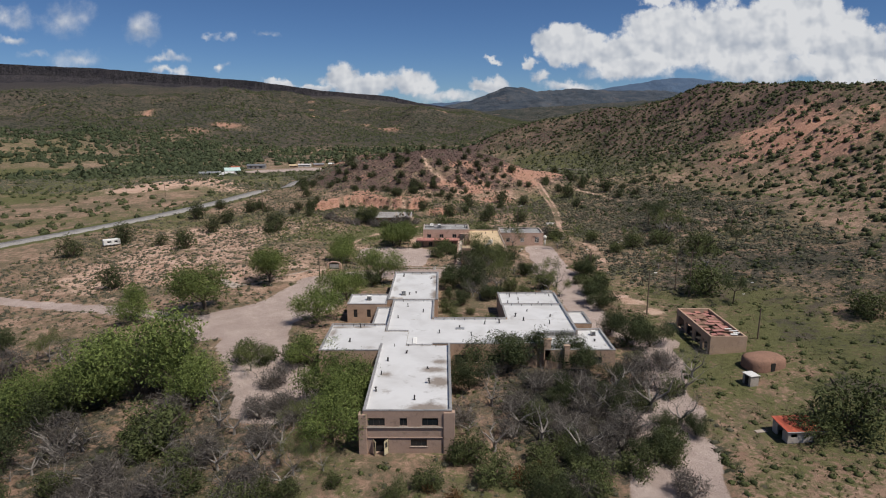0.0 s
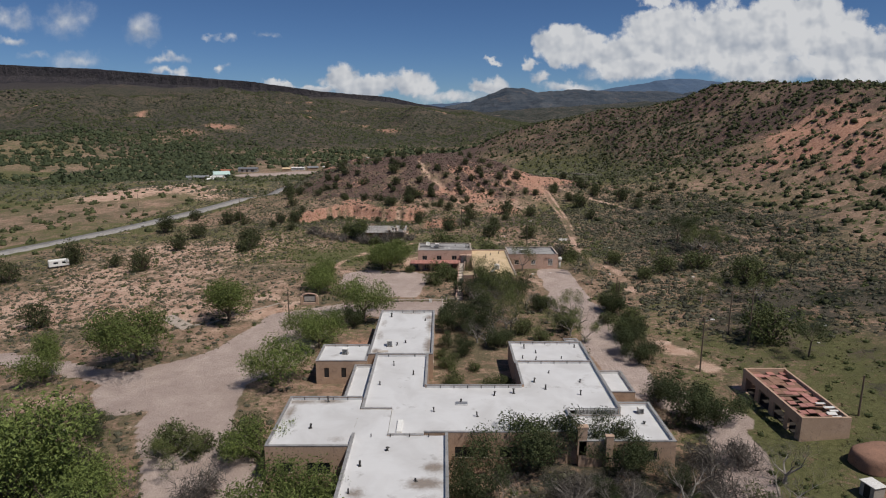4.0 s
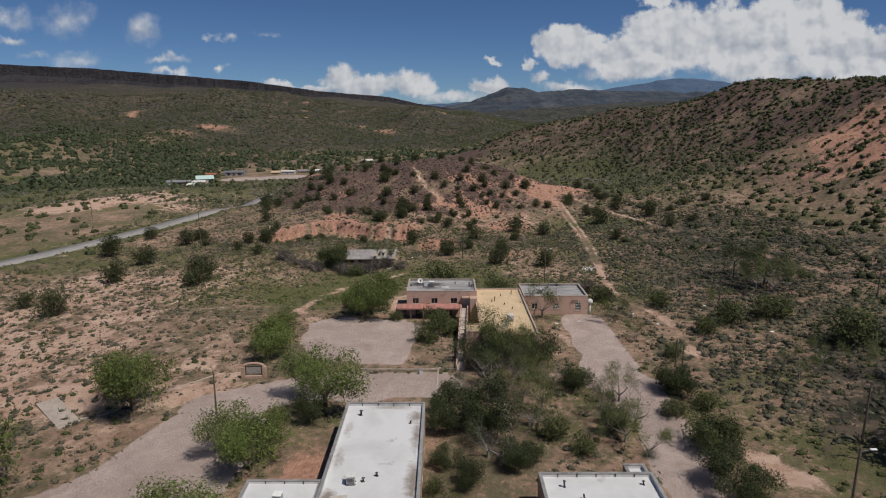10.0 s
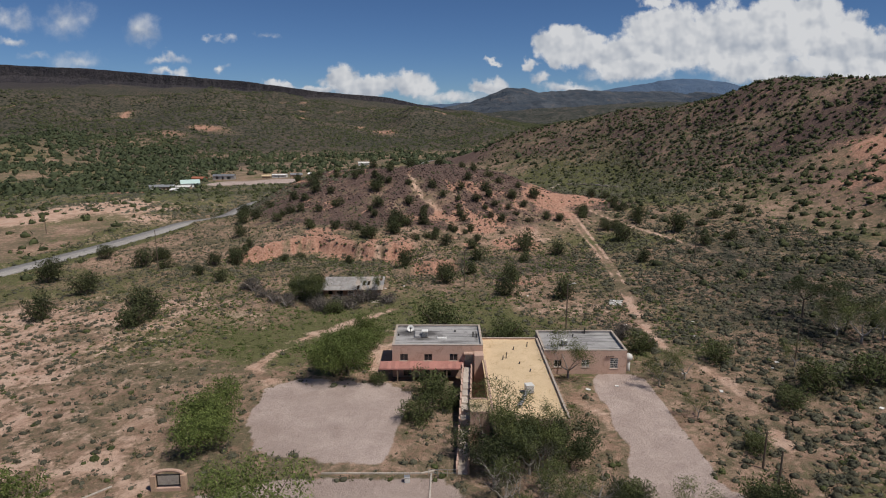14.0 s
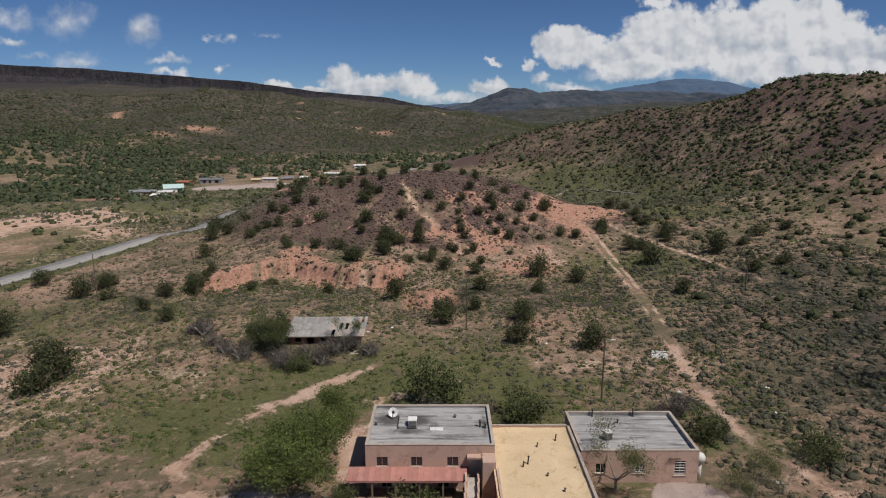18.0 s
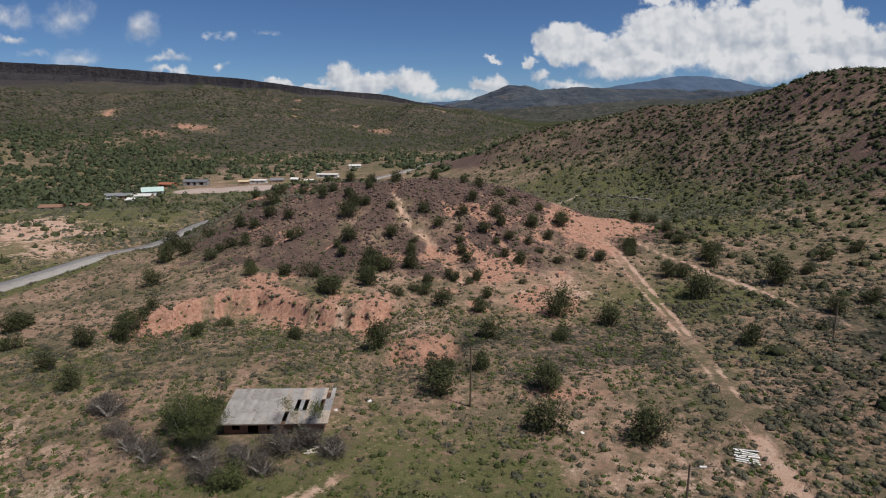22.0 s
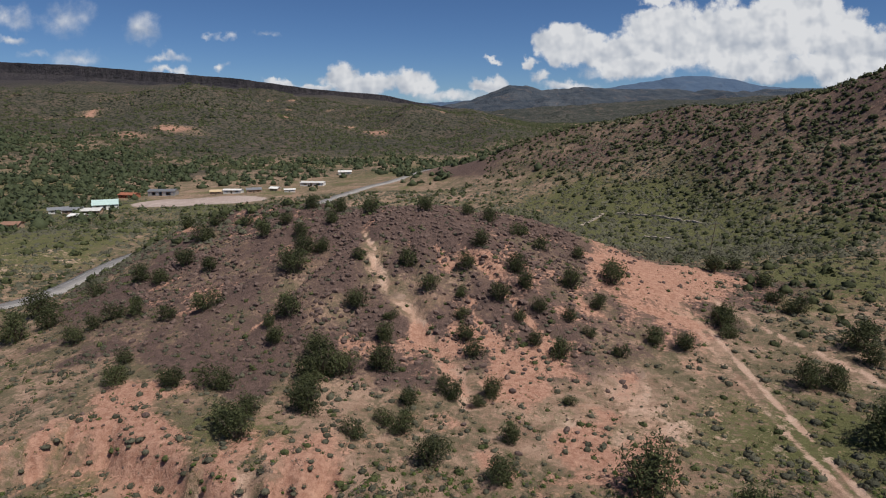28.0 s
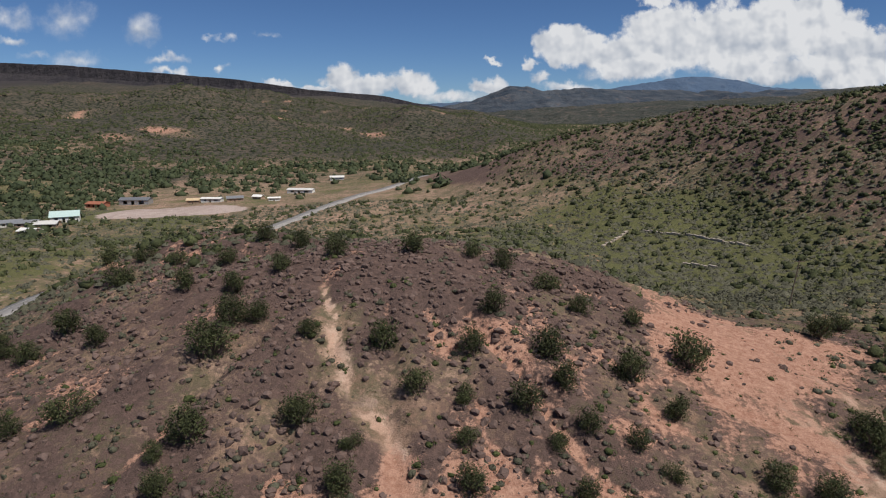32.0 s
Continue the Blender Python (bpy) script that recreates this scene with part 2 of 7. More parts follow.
def bump(nt, bsdf, height_socket, strength, distance=0.05):
    n = node(nt, "Bump", Strength=strength, Distance=distance)
    nt.links.new(height_socket, n.inputs["Height"])
    nt.links.new(n.outputs[0], bsdf.inputs["Normal"])


def surface(name, c1, c2, large=0.4, fine=6.0, rough=0.85, metal=0.0, relief=0.3, stain=None, vary=0.15):
    """A matt surface of two tones at large scale, grain at fine scale, optional stains, and a tone of its own for each object."""
    m, nt, bsdf = fresh(name)
    pos = nt.nodes.new("ShaderNodeNewGeometry").outputs["Position"]
    big = span(nt, noise_node(nt, large, 5, 0.6, pos, 0.4), 0.33, 0.67)
    small = noise_node(nt, fine, 6, 0.65, pos)
    col = blend(nt, big, c1, c2)
    if stain:
        spots = span(nt, noise_node(nt, large * 2.3, 6, 0.7, pos, 1.2), 0.54, 0.70)
        col = blend(nt, spots, col, stain)
    dots = span(nt, small, 0.25, 0.75, 0.78, 1.18)
    own = nt.nodes.new("ShaderNodeObjectInfo").outputs["Random"]
    tone = calc(nt, "MULTIPLY", dots, span(nt, own, 0, 1, 1 - vary, 1 + vary))
    vec = node(nt, "CombineColor")
    for k in range(3):
        nt.links.new(tone, vec.inputs[k])
    nt.links.new(blend(nt, 1.0, col, vec.outputs[0], "MULTIPLY"), bsdf.inputs["Base Color"])
    bsdf.inputs["Roughness"].default_value, bsdf.inputs["Metallic"].default_value = rough, metal
    bsdf.inputs["Specular IOR Level"].default_value = 0.3
    bump(nt, bsdf, small, relief, 0.03)
    return m


def leafy(name, dark, light, scale=0.9):
    """Foliage: tone by clump, by leaf and by plant, shaded gaps painted in, with some light passing through."""
    m, nt, bsdf = fresh(name)
    geo = nt.nodes.new("ShaderNodeNewGeometry")
    isle = geo.outputs["Random Per Island"]
    pos = geo.outputs["Position"]
    clump = span(nt, noise_node(nt, scale, 3, 0.6, pos), 0.3, 0.7)
    mixed = calc(nt, "ADD", calc(nt, "MULTIPLY", isle, 0.45), calc(nt, "MULTIPLY", clump, 0.55))
    col = blend(nt, mixed, dark, light)
    own = nt.nodes.new("ShaderNodeObjectInfo").outputs["Random"]
    tone = span(nt, own, 0, 1, 0.78, 1.25)
    vec = node(nt, "CombineColor")
    for k in range(3):
        nt.links.new(tone, vec.inputs[k])
    col = blend(nt, 1.0, col, vec.outputs[0], "MULTIPLY")
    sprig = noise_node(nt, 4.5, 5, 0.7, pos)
    # Low spots of sprig darken the colour, standing in for shade between leaves.
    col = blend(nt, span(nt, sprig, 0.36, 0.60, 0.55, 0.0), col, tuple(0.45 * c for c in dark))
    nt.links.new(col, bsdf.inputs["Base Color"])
    bump(nt, bsdf, sprig, 0.8, 0.25)
    bsdf.inputs["Roughness"].default_value = 0.7
    bsdf.inputs["Specular IOR Level"].default_value = 0.2
    thin = nt.nodes.new("ShaderNodeBsdfTranslucent")
    nt.links.new(col, thin.inputs["Color"])
    mix = nt.nodes.new("ShaderNodeMixShader")
    mix.inputs[0].default_value = 0.22
    nt.links.new(bsdf.outputs[0], mix.inputs[1])
    nt.links.new(thin.outputs[0], mix.inputs[2])
    nt.links.new(mix.outputs[0], nt.nodes["Material Output"].inputs[0])
    return m


MAT = {
    "stucco": surface("tan_stucco", (0.42, 0.29, 0.205), (0.49, 0.345, 0.25), 0.35, 9, 0.92, 0, 0.25, (0.28, 0.19, 0.14), 0.04),
    "stucco_pink": surface("pink_stucco", (0.48, 0.325, 0.255), (0.54, 0.375, 0.30), 0.3, 9, 0.92, 0, 0.25, (0.36, 0.23, 0.17), 0.04),
    "stucco_dark": surface("brown_stucco", (0.37, 0.26, 0.205), (0.43, 0.305, 0.24), 0.35, 9, 0.92, 0, 0.25, (0.26, 0.185, 0.145), 0.04),
    "cap": surface("pale_parapet_cap", (0.46, 0.39, 0.33), (0.36, 0.30, 0.25), 0.6, 12, 0.85, 0, 0.15, (0.22, 0.18, 0.15), 0.05),
    "dark_cap": surface("grey_flashing", (0.24, 0.235, 0.23), (0.36, 0.35, 0.345), 0.6, 14, 0.6, 0.1, 0.1, (0.1, 0.09, 0.085), 0.1),
    "foam": surface("tan_foam_roof", (0.56, 0.42, 0.26), (0.63, 0.48, 0.31), 0.25, 8, 0.9, 0, 0.35, (0.44, 0.31, 0.17), 0.03),
    "glass": None,
    # Near black in place of shade inside rooms; also tyres and the outhouse door.
    "dark": surface("dark_inside", (0.02, 0.018, 0.016), (0.035, 0.03, 0.028), 1, 5, 0.95, 0, 0.1),
    "cream_paint": surface("cream_paint", (0.66, 0.56, 0.36), (0.72, 0.62, 0.42), 1, 8, 0.6, 0, 0.1, (0.5, 0.4, 0.25)),
    "white_paint": surface("white_paint", (0.72, 0.70, 0.66), (0.78, 0.77, 0.74), 1, 9, 0.5, 0, 0.1, (0.55, 0.5, 0.45)),
    "grey_metal": surface("galvanised_metal", (0.42, 0.42, 0.42), (0.52, 0.52, 0.51), 2, 12, 0.45, 0.7, 0.1, (0.3, 0.26, 0.22)),
    "dark_metal": surface("dark_metal", (0.05, 0.05, 0.05), (0.08, 0.075, 0.07), 2, 12, 0.5, 0.5, 0.1),
    "red_metal": surface("red_metal_roof", (0.40, 0.085, 0.05), (0.47, 0.12, 0.07), 0.8, 10, 0.55, 0.1, 0.1, (0.30, 0.10, 0.06)),
    "pink_metal": surface("faded_red_roof", (0.42, 0.19, 0.16), (0.48, 0.24, 0.20), 0.8, 10, 0.6, 0.1, 0.1, (0.32, 0.15, 0.12)),
    "wood": surface("weathered_wood", (0.17, 0.12, 0.085), (0.24, 0.18, 0.13), 1.2, 14, 0.9, 0, 0.4, (0.11, 0.08, 0.06)),
    "pole": surface("pole_wood", (0.13, 0.095, 0.07), (0.18, 0.135, 0.10), 0.8, 16, 0.9, 0, 0.4),
    "brick_red": surface("rubble_brown", (0.30, 0.17, 0.12), (0.24, 0.14, 0.10), 0.7, 8, 0.95, 0, 0.5, (0.15, 0.09, 0.07)),
    "concrete": surface("old_concrete", (0.42, 0.37, 0.32), (0.50, 0.44, 0.39), 0.4, 8, 0.9, 0, 0.3, (0.30, 0.26, 0.23)),
    "rust_roof": surface("rusty_grey_roof", (0.30, 0.28, 0.26), (0.40, 0.38, 0.36), 0.5, 8, 0.7, 0.2, 0.2, (0.22, 0.15, 0.11)),
    "bark": surface("bark", (0.10, 0.075, 0.058), (0.15, 0.115, 0.09), 1.5, 18, 0.95, 0, 0.6),
    "dead_wood": surface("bleached_dead_wood", (0.19, 0.168, 0.150), (0.37, 0.335, 0.300), 1.0, 14, 0.95, 0, 0.5),
    "rock": surface("basalt", (0.090, 0.062, 0.054), (0.190, 0.130, 0.110), 0.5, 5, 0.95, 0, 0.5, (0.22, 0.13, 0.10), 0.25),
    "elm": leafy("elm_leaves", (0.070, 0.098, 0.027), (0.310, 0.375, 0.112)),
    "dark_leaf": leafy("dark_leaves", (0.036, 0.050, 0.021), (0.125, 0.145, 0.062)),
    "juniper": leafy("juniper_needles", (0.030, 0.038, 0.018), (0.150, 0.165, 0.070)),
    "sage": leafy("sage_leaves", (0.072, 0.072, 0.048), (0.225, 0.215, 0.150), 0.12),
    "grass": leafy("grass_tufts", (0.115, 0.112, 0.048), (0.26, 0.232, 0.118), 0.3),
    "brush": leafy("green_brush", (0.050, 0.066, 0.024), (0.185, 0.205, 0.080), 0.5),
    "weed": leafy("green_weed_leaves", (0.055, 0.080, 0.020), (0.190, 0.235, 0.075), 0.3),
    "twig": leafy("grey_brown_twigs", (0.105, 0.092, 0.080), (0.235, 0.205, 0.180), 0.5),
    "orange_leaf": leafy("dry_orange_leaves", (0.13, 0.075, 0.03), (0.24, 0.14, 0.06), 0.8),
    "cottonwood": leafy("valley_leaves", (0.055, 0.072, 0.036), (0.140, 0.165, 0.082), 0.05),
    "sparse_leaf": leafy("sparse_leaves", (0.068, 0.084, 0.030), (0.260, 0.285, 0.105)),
}


def make_glass():
    m, nt, bsdf = fresh("window_glass")
    bsdf.inputs["Base Color"].default_value = (0.02, 0.024, 0.028, 1)
    bsdf.inputs["Roughness"].default_value = 0.06
    bsdf.inputs["Specular IOR Level"].default_value = 0.6
    return m


MAT["glass"] = make_glass()


def make_roof_white(name, clean, dirt, dark, streaks=0.0):
    """A coated flat roof: near white, with soft grey ponding stains and lap seams."""
    m, nt, bsdf = fresh(name)
    pos = nt.nodes.new("ShaderNodeNewGeometry").outputs["Position"]
    big = span(nt, noise_node(nt, 0.16, 4, 0.6, pos, 0.6), 0.40, 0.66)
    col = blend(nt, big, clean, dirt)
    pond = span(nt, noise_node(nt, 0.22, 5, 0.62, pos, 0.3), 0.62, 0.74)
    col = blend(nt, calc(nt, "MULTIPLY", pond, 0.8), col, dark)
    fine = noise_node(nt, 5, 6, 0.7, pos)
    specks = span(nt, fine, 0.66, 0.74, 0, 0.35)
    col = blend(nt, specks, col, dark)
    wave = node(nt, "TexWave", Scale=0.55, Distortion=0.4)
    wave.bands_direction = "Y"
    nt.links.new(pos, wave.inputs["Vector"])
    seam = span(nt, wave.outputs["Fac"], 0.985, 1.0, 0, 0.30)
    col = blend(nt, seam, col, dirt)
    if streaks:
        squash = node(nt, "Mapping")
        squash.inputs["Scale"].default_value = (0.22, 2.6, 1.0)
        nt.links.new(pos, squash.inputs["Vector"])
        smear = span(nt, noise_node(nt, 0.55, 6, 0.72, squash.outputs[0], 0.3), 0.48, 0.64, 0, streaks)
        col = blend(nt, smear, col, dark)
        worn = span(nt, noise_node(nt, 0.9, 6, 0.75, squash.outputs[0], 0.5), 0.56, 0.66, 0, 0.6)
        col = blend(nt, worn, col, (0.55, 0.54, 0.53))
    spots = nt.nodes.new("ShaderNodeAttribute")
    spots.attribute_name = "stain"
    grime = span(nt, calc(nt, "ADD", spots.outputs["Fac"], calc(nt, "MULTIPLY", calc(nt, "SUBTRACT", noise_node(nt, 1.2, 5, 0.65, pos, 0.8), 0.5), 1.0)), 0.25, 0.85)
    col = blend(nt, calc(nt, "MULTIPLY", grime, 0.9), col, blend(nt, span(nt, fine, 0.35, 0.65), dark, (dark[0] * 1.5, dark[1] * 1.35, dark[2] * 1.2)))
    nt.links.new(col, bsdf.inputs["Base Color"])
    bsdf.inputs["Roughness"].default_value = 0.75
    bump(nt, bsdf, fine, 0.2, 0.02)
    return m


MAT["roof"] = make_roof_white("white_coated_roof", (0.62, 0.615, 0.615), (0.53, 0.52, 0.515), (0.17, 0.145, 0.125))
MAT["roof_worn"] = make_roof_white("worn_grey_roof", (0.38, 0.365, 0.355), (0.27, 0.26, 0.25), (0.05, 0.048, 0.047), 0.85)


def make_ground():
    """Soil, dry grass, red earth, basalt gravel and packed dirt, laid out by the land's own zones and broken up by noise."""
    m, nt, bsdf = fresh("land")
    pos = nt.nodes.new("ShaderNodeNewGeometry").outputs["Position"]
    za, zb = nt.nodes.new("ShaderNodeAttribute"), nt.nodes.new("ShaderNodeAttribute")
    za.attribute_name, zb.attribute_name = "zone_a", "zone_b"
    sa, sb = nt.nodes.new("ShaderNodeSeparateColor"), nt.nodes.new("ShaderNodeSeparateColor")
    nt.links.new(za.outputs["Color"], sa.inputs[0])
    nt.links.new(zb.outputs["Color"], sb.inputs[0])
    path, red, rocky = sa.outputs[0], sa.outputs[1], sa.outputs[2]
    green, wooded, sand = sb.outputs[0], sb.outputs[1], sb.outputs[2]
    n20, n5 = noise_node(nt, 0.05, 5, 0.62, pos, 0.3), noise_node(nt, 0.22, 5, 0.65, pos, 0.5)
    n1, nf = noise_node(nt, 1.1, 6, 0.7, pos), noise_node(nt, 5.0, 6, 0.75, pos)

    def breakup(zone, amount=0.9):
        shift = calc(nt, "MULTIPLY", calc(nt, "SUBTRACT", calc(nt, "ADD", calc(nt, "MULTIPLY", n5, 0.5), calc(nt, "MULTIPLY", n1, 0.5)), 0.5), amount * 2.6)
        return span(nt, calc(nt, "ADD", zone, shift), 0.38, 0.62)

    soil = blend(nt, span(nt, n5, 0.38, 0.62), (0.265, 0.170, 0.120), (0.42, 0.285, 0.208))
    dry = blend(nt, span(nt, n1, 0.3, 0.7), (0.090, 0.078, 0.046), (0.190, 0.156, 0.098))
    n2 = noise_node(nt, 0.42, 6, 0.72, pos, 0.6)
    col = blend(nt, span(nt, calc(nt, "ADD", calc(nt, "MULTIPLY", n1, 0.3), calc(nt, "ADD", calc(nt, "MULTIPLY", n20, 0.35), calc(nt, "MULTIPLY", n2, 0.35))), 0.455, 0.535), soil, dry)
    lush = blend(nt, span(nt, n1, 0.32, 0.68), (0.070, 0.076, 0.029), (0.165, 0.158, 0.072))
    col = blend(nt, breakup(green), col, lush)
    ochre = blend(nt, span(nt, n5, 0.35, 0.65), (0.45, 0.280, 0.200), (0.57, 0.410, 0.318))
    col = blend(nt, breakup(sand), col, ochre)
    gravel = blend(nt, span(nt, n1, 0.34, 0.66), (0.074, 0.051, 0.045), (0.165, 0.108, 0.090))
    col = blend(nt, breakup(rocky, 0.7), col, gravel)
    brick = blend(nt, span(nt, n1, 0.3, 0.7), (0.29, 0.138, 0.094), (0.54, 0.325, 0.235))
    col = blend(nt, breakup(red), col, brick)
    n60, n200 = noise_node(nt, 0.021, 6, 0.68, pos, 0.5), noise_node(nt, 0.006, 4, 0.6, pos, 0.4)
    shrubs = blend(nt, span(nt, nf, 0.3, 0.7), (0.046, 0.044, 0.033), (0.112, 0.096, 0.073))
    bare = span(nt, calc(nt, "ADD", calc(nt, "MULTIPLY", n60, 0.6), calc(nt, "MULTIPLY", n200, 0.4)), 0.50, 0.60, 0, 0.75)
    shrubs = blend(nt, bare, shrubs, (0.135, 0.100, 0.077))
    crowns = span(nt, noise_node(nt, 0.15, 3, 0.6, pos), 0.48, 0.58)
    shrubs = blend(nt, calc(nt, "MULTIPLY", crowns, 0.92), shrubs, (0.020, 0.026, 0.016))
    col = blend(nt, breakup(wooded), col, shrubs)
    # Dark basalt of the mesa; cloud shade over it is in this tone too.
    cliff = blend(nt, span(nt, n5, 0.35, 0.65), (0.030, 0.028, 0.030), (0.068, 0.058, 0.056))
    col = blend(nt, zb.outputs["Alpha"], col, cliff)
    packed = blend(nt, span(nt, n5, 0.3, 0.7), (0.37, 0.290, 0.255), (0.52, 0.420, 0.375))
    packed = blend(nt, span(nt, n1, 0.58, 0.75, 0, 0.5), packed, (0.30, 0.215, 0.17))
    packed = blend(nt, span(nt, n20, 0.45, 0.62, 0, 0.55), packed, (0.34, 0.262, 0.228))
    col = blend(nt, breakup(path, 0.5), col, packed)
    grit = span(nt, nf, 0.25, 0.75, 0.80, 1.17)
    vec = node(nt, "CombineColor")
    for k in range(3):
        nt.links.new(grit, vec.inputs[k])
    nt.links.new(blend(nt, 1.0, col, vec.outputs[0], "MULTIPLY"), bsdf.inputs["Base Color"])
    bsdf.inputs["Roughness"].default_value = 0.97
    bsdf.inputs["Specular IOR Level"].default_value = 0.15
    bump(nt, bsdf, calc(nt, "ADD", nf, calc(nt, "MULTIPLY", n1, 2.0)), 0.9, 0.2)
    return m


MAT["land"] = make_ground()
MAT["asphalt"] = surface("worn_asphalt", (0.28, 0.262, 0.248), (0.33, 0.31, 0.292), 0.1, 4, 0.9, 0, 0.2, (0.12, 0.11, 0.105), 0)
MAT["line"] = surface("faded_road_paint", (0.5, 0.48, 0.42), (0.42, 0.4, 0.35), 0.5, 6, 0.8, 0, 0.1, None, 0)
MAT["lot"] = surface("packed_pink_lot", (0.43, 0.345, 0.305), (0.50, 0.41, 0.365), 0.18, 3, 0.95, 0, 0.35, (0.38, 0.285, 0.235), 0)


def far_slope(name, dark, light, rock, scale, dots=0.0, tree=(0.022, 0.028, 0.020)):
    """Slopes kilometres off: broad tones, ribs of pale rock and the dots of woodland."""
    m, nt, bsdf = fresh(name)
    pos = nt.nodes.new("ShaderNodeNewGeometry").outputs["Position"]
    col = blend(nt, span(nt, noise_node(nt, scale, 6, 0.66, pos, 0.6), 0.36, 0.64), dark, light)
    ribs = node(nt, "Mapping")
    ribs.inputs["Scale"].default_value = (1.0, 0.5, 2.2)
    nt.links.new(pos, ribs.inputs["Vector"])
    col = blend(nt, span(nt, noise_node(nt, scale * 1.8, 6, 0.7, ribs.outputs[0], 0.9), 0.56, 0.72, 0, 0.8), col, rock)
    if dots:
        col = blend(nt, span(nt, noise_node(nt, 0.075, 3, 0.6, pos), 0.48, 0.58, 0, dots), col, tree)
    nt.links.new(col, bsdf.inputs["Base Color"])
    bsdf.inputs["Roughness"].default_value = 1.0
    bsdf.inputs["Specular IOR Level"].default_value = 0.1
    bump(nt, bsdf, noise_node(nt, scale * 4, 6, 0.7, pos), 0.7, 30.0)
    return m


# Distance haze is mixed into these two ranges as bluish base colour.
MAT["far_blue"] = far_slope("haze_blue_range", (0.070, 0.108, 0.175), (0.098, 0.142, 0.210), (0.125, 0.150, 0.195), 0.004)
MAT["far_green"] = far_slope("haze_tinted_woods", (0.040, 0.054, 0.074), (0.090, 0.100, 0.114), (0.175, 0.145, 0.132), 0.006)
MAT["far_brown"] = far_slope("distant_brown_hills", (0.050, 0.056, 0.050), (0.105, 0.098, 0.084), (0.24, 0.17, 0.13), 0.008, 0.8, (0.034, 0.042, 0.034))
# Basalt and stone, with cloud shade and bluish haze mixed into the tones.
MAT["mesa_cliff"] = far_slope("shaded_basalt_cliff", (0.036, 0.033, 0.040), (0.066, 0.058, 0.062), (0.085, 0.072, 0.070), 0.010, 0.5, (0.026, 0.028, 0.028))
MAT["mesa_slope"] = far_slope("stony_mesa_slope", (0.034, 0.034, 0.036), (0.076, 0.066, 0.060), (0.16, 0.115, 0.092), 0.008, 0.9)
MAT["far_rust"] = surface("red_tile_roof", (0.36, 0.13, 0.08), (0.42, 0.17, 0.10), 0.5, 5, 0.8, 0, 0.1)
MAT["teal"] = surface("pale_green_roof", (0.42, 0.55, 0.52), (0.48, 0.6, 0.57), 0.5, 5, 0.6, 0, 0.1)

# ---- helpers for meshes ----
def mesh_of(name, verts, faces, mats, smooth=False, index=None):
    me = bpy.data.meshes.new(name)
    me.from_pydata([tuple(v) for v in verts], [], [tuple(f) for f in faces])
    for mt in (mats if isinstance(mats, (list, tuple)) else [mats]):
        me.materials.append(mt)
    if index is not None:
        me.polygons.foreach_set("material_index", index)
    if smooth:
        me.polygons.foreach_set("use_smooth", [True] * len(me.polygons))
    me.update()
    return me


def part(name, bm, material, parent=None, label="", smooth=False):
    """Links a bmesh as one mesh object, under a thing or a part."""
    me = bpy.data.meshes.new(name)
    bm.to_mesh(me)
    bm.free()
    me.materials.append(material)
    if smooth:
        me.polygons.foreach_set("use_smooth", [True] * len(me.polygons))
    ob = new(name, me)
    ob.parent = parent
    return tagged(ob, label)


def share(name, me, parent=None, at=None, label=""):
    ob = new(name, me)
    ob.parent = parent
    if at is not None:
        ob.matrix_basis = at
    return tagged(ob, label)


def box(bm, x0, y0, z0, x1, y1, z1, bevel=0.0):
    m = Matrix.LocRotScale(((x0 + x1) / 2, (y0 + y1) / 2, (z0 + z1) / 2), None, (abs(x1 - x0), abs(y1 - y0), abs(z1 - z0)))
    made = bmesh.ops.create_cube(bm, size=1.0, matrix=m)["verts"]
    if bevel:
        edges = {e for v in made for e in v.link_edges}
        bmesh.ops.bevel(bm, geom=list(edges), offset=bevel, segments=1, affect="EDGES", profile=0.7)
    return bm


def boxes(*rows, bevel=0.0):
    bm = bmesh.new()
    for r in rows:
        box(bm, *r, bevel=bevel)
    return bm


def tube(bm, a, b, r0, r1, n=6, cap=True):
    a, b = Vector(a), Vector(b)
    m = look(a, b) if (b - a).length > 1e-6 else Matrix.Translation(a)
    rings = []
    for p, r in ((a, r0), (b, r1)):
        rings.append([bm.verts.new(p + m.to_3x3() @ Vector((r * math.cos(6.2832 * k / n), r * math.sin(6.2832 * k / n), 0))) for k in range(n)])
    for k in range(n):
        bm.faces.new((rings[0][k], rings[0][(k + 1) % n], rings[1][(k + 1) % n], rings[1][k]))
    if cap:
        bm.faces.new(rings[1])
        bm.faces.new(rings[0][::-1])
    return bm


def thing(name, label, category, x=0.0, y=0.0, z=0.0, turn=0.0, group="", kind=""):
    ob = new(name)
    ob.empty_display_size = 0.3
    ob.matrix_basis = pose(x, y, z, 0, 0, turn)
    return tagged(ob, label, category, group, kind)


def ground_z(x, y):
    return float(height(np.array([x], float), np.array([y], float))[0])


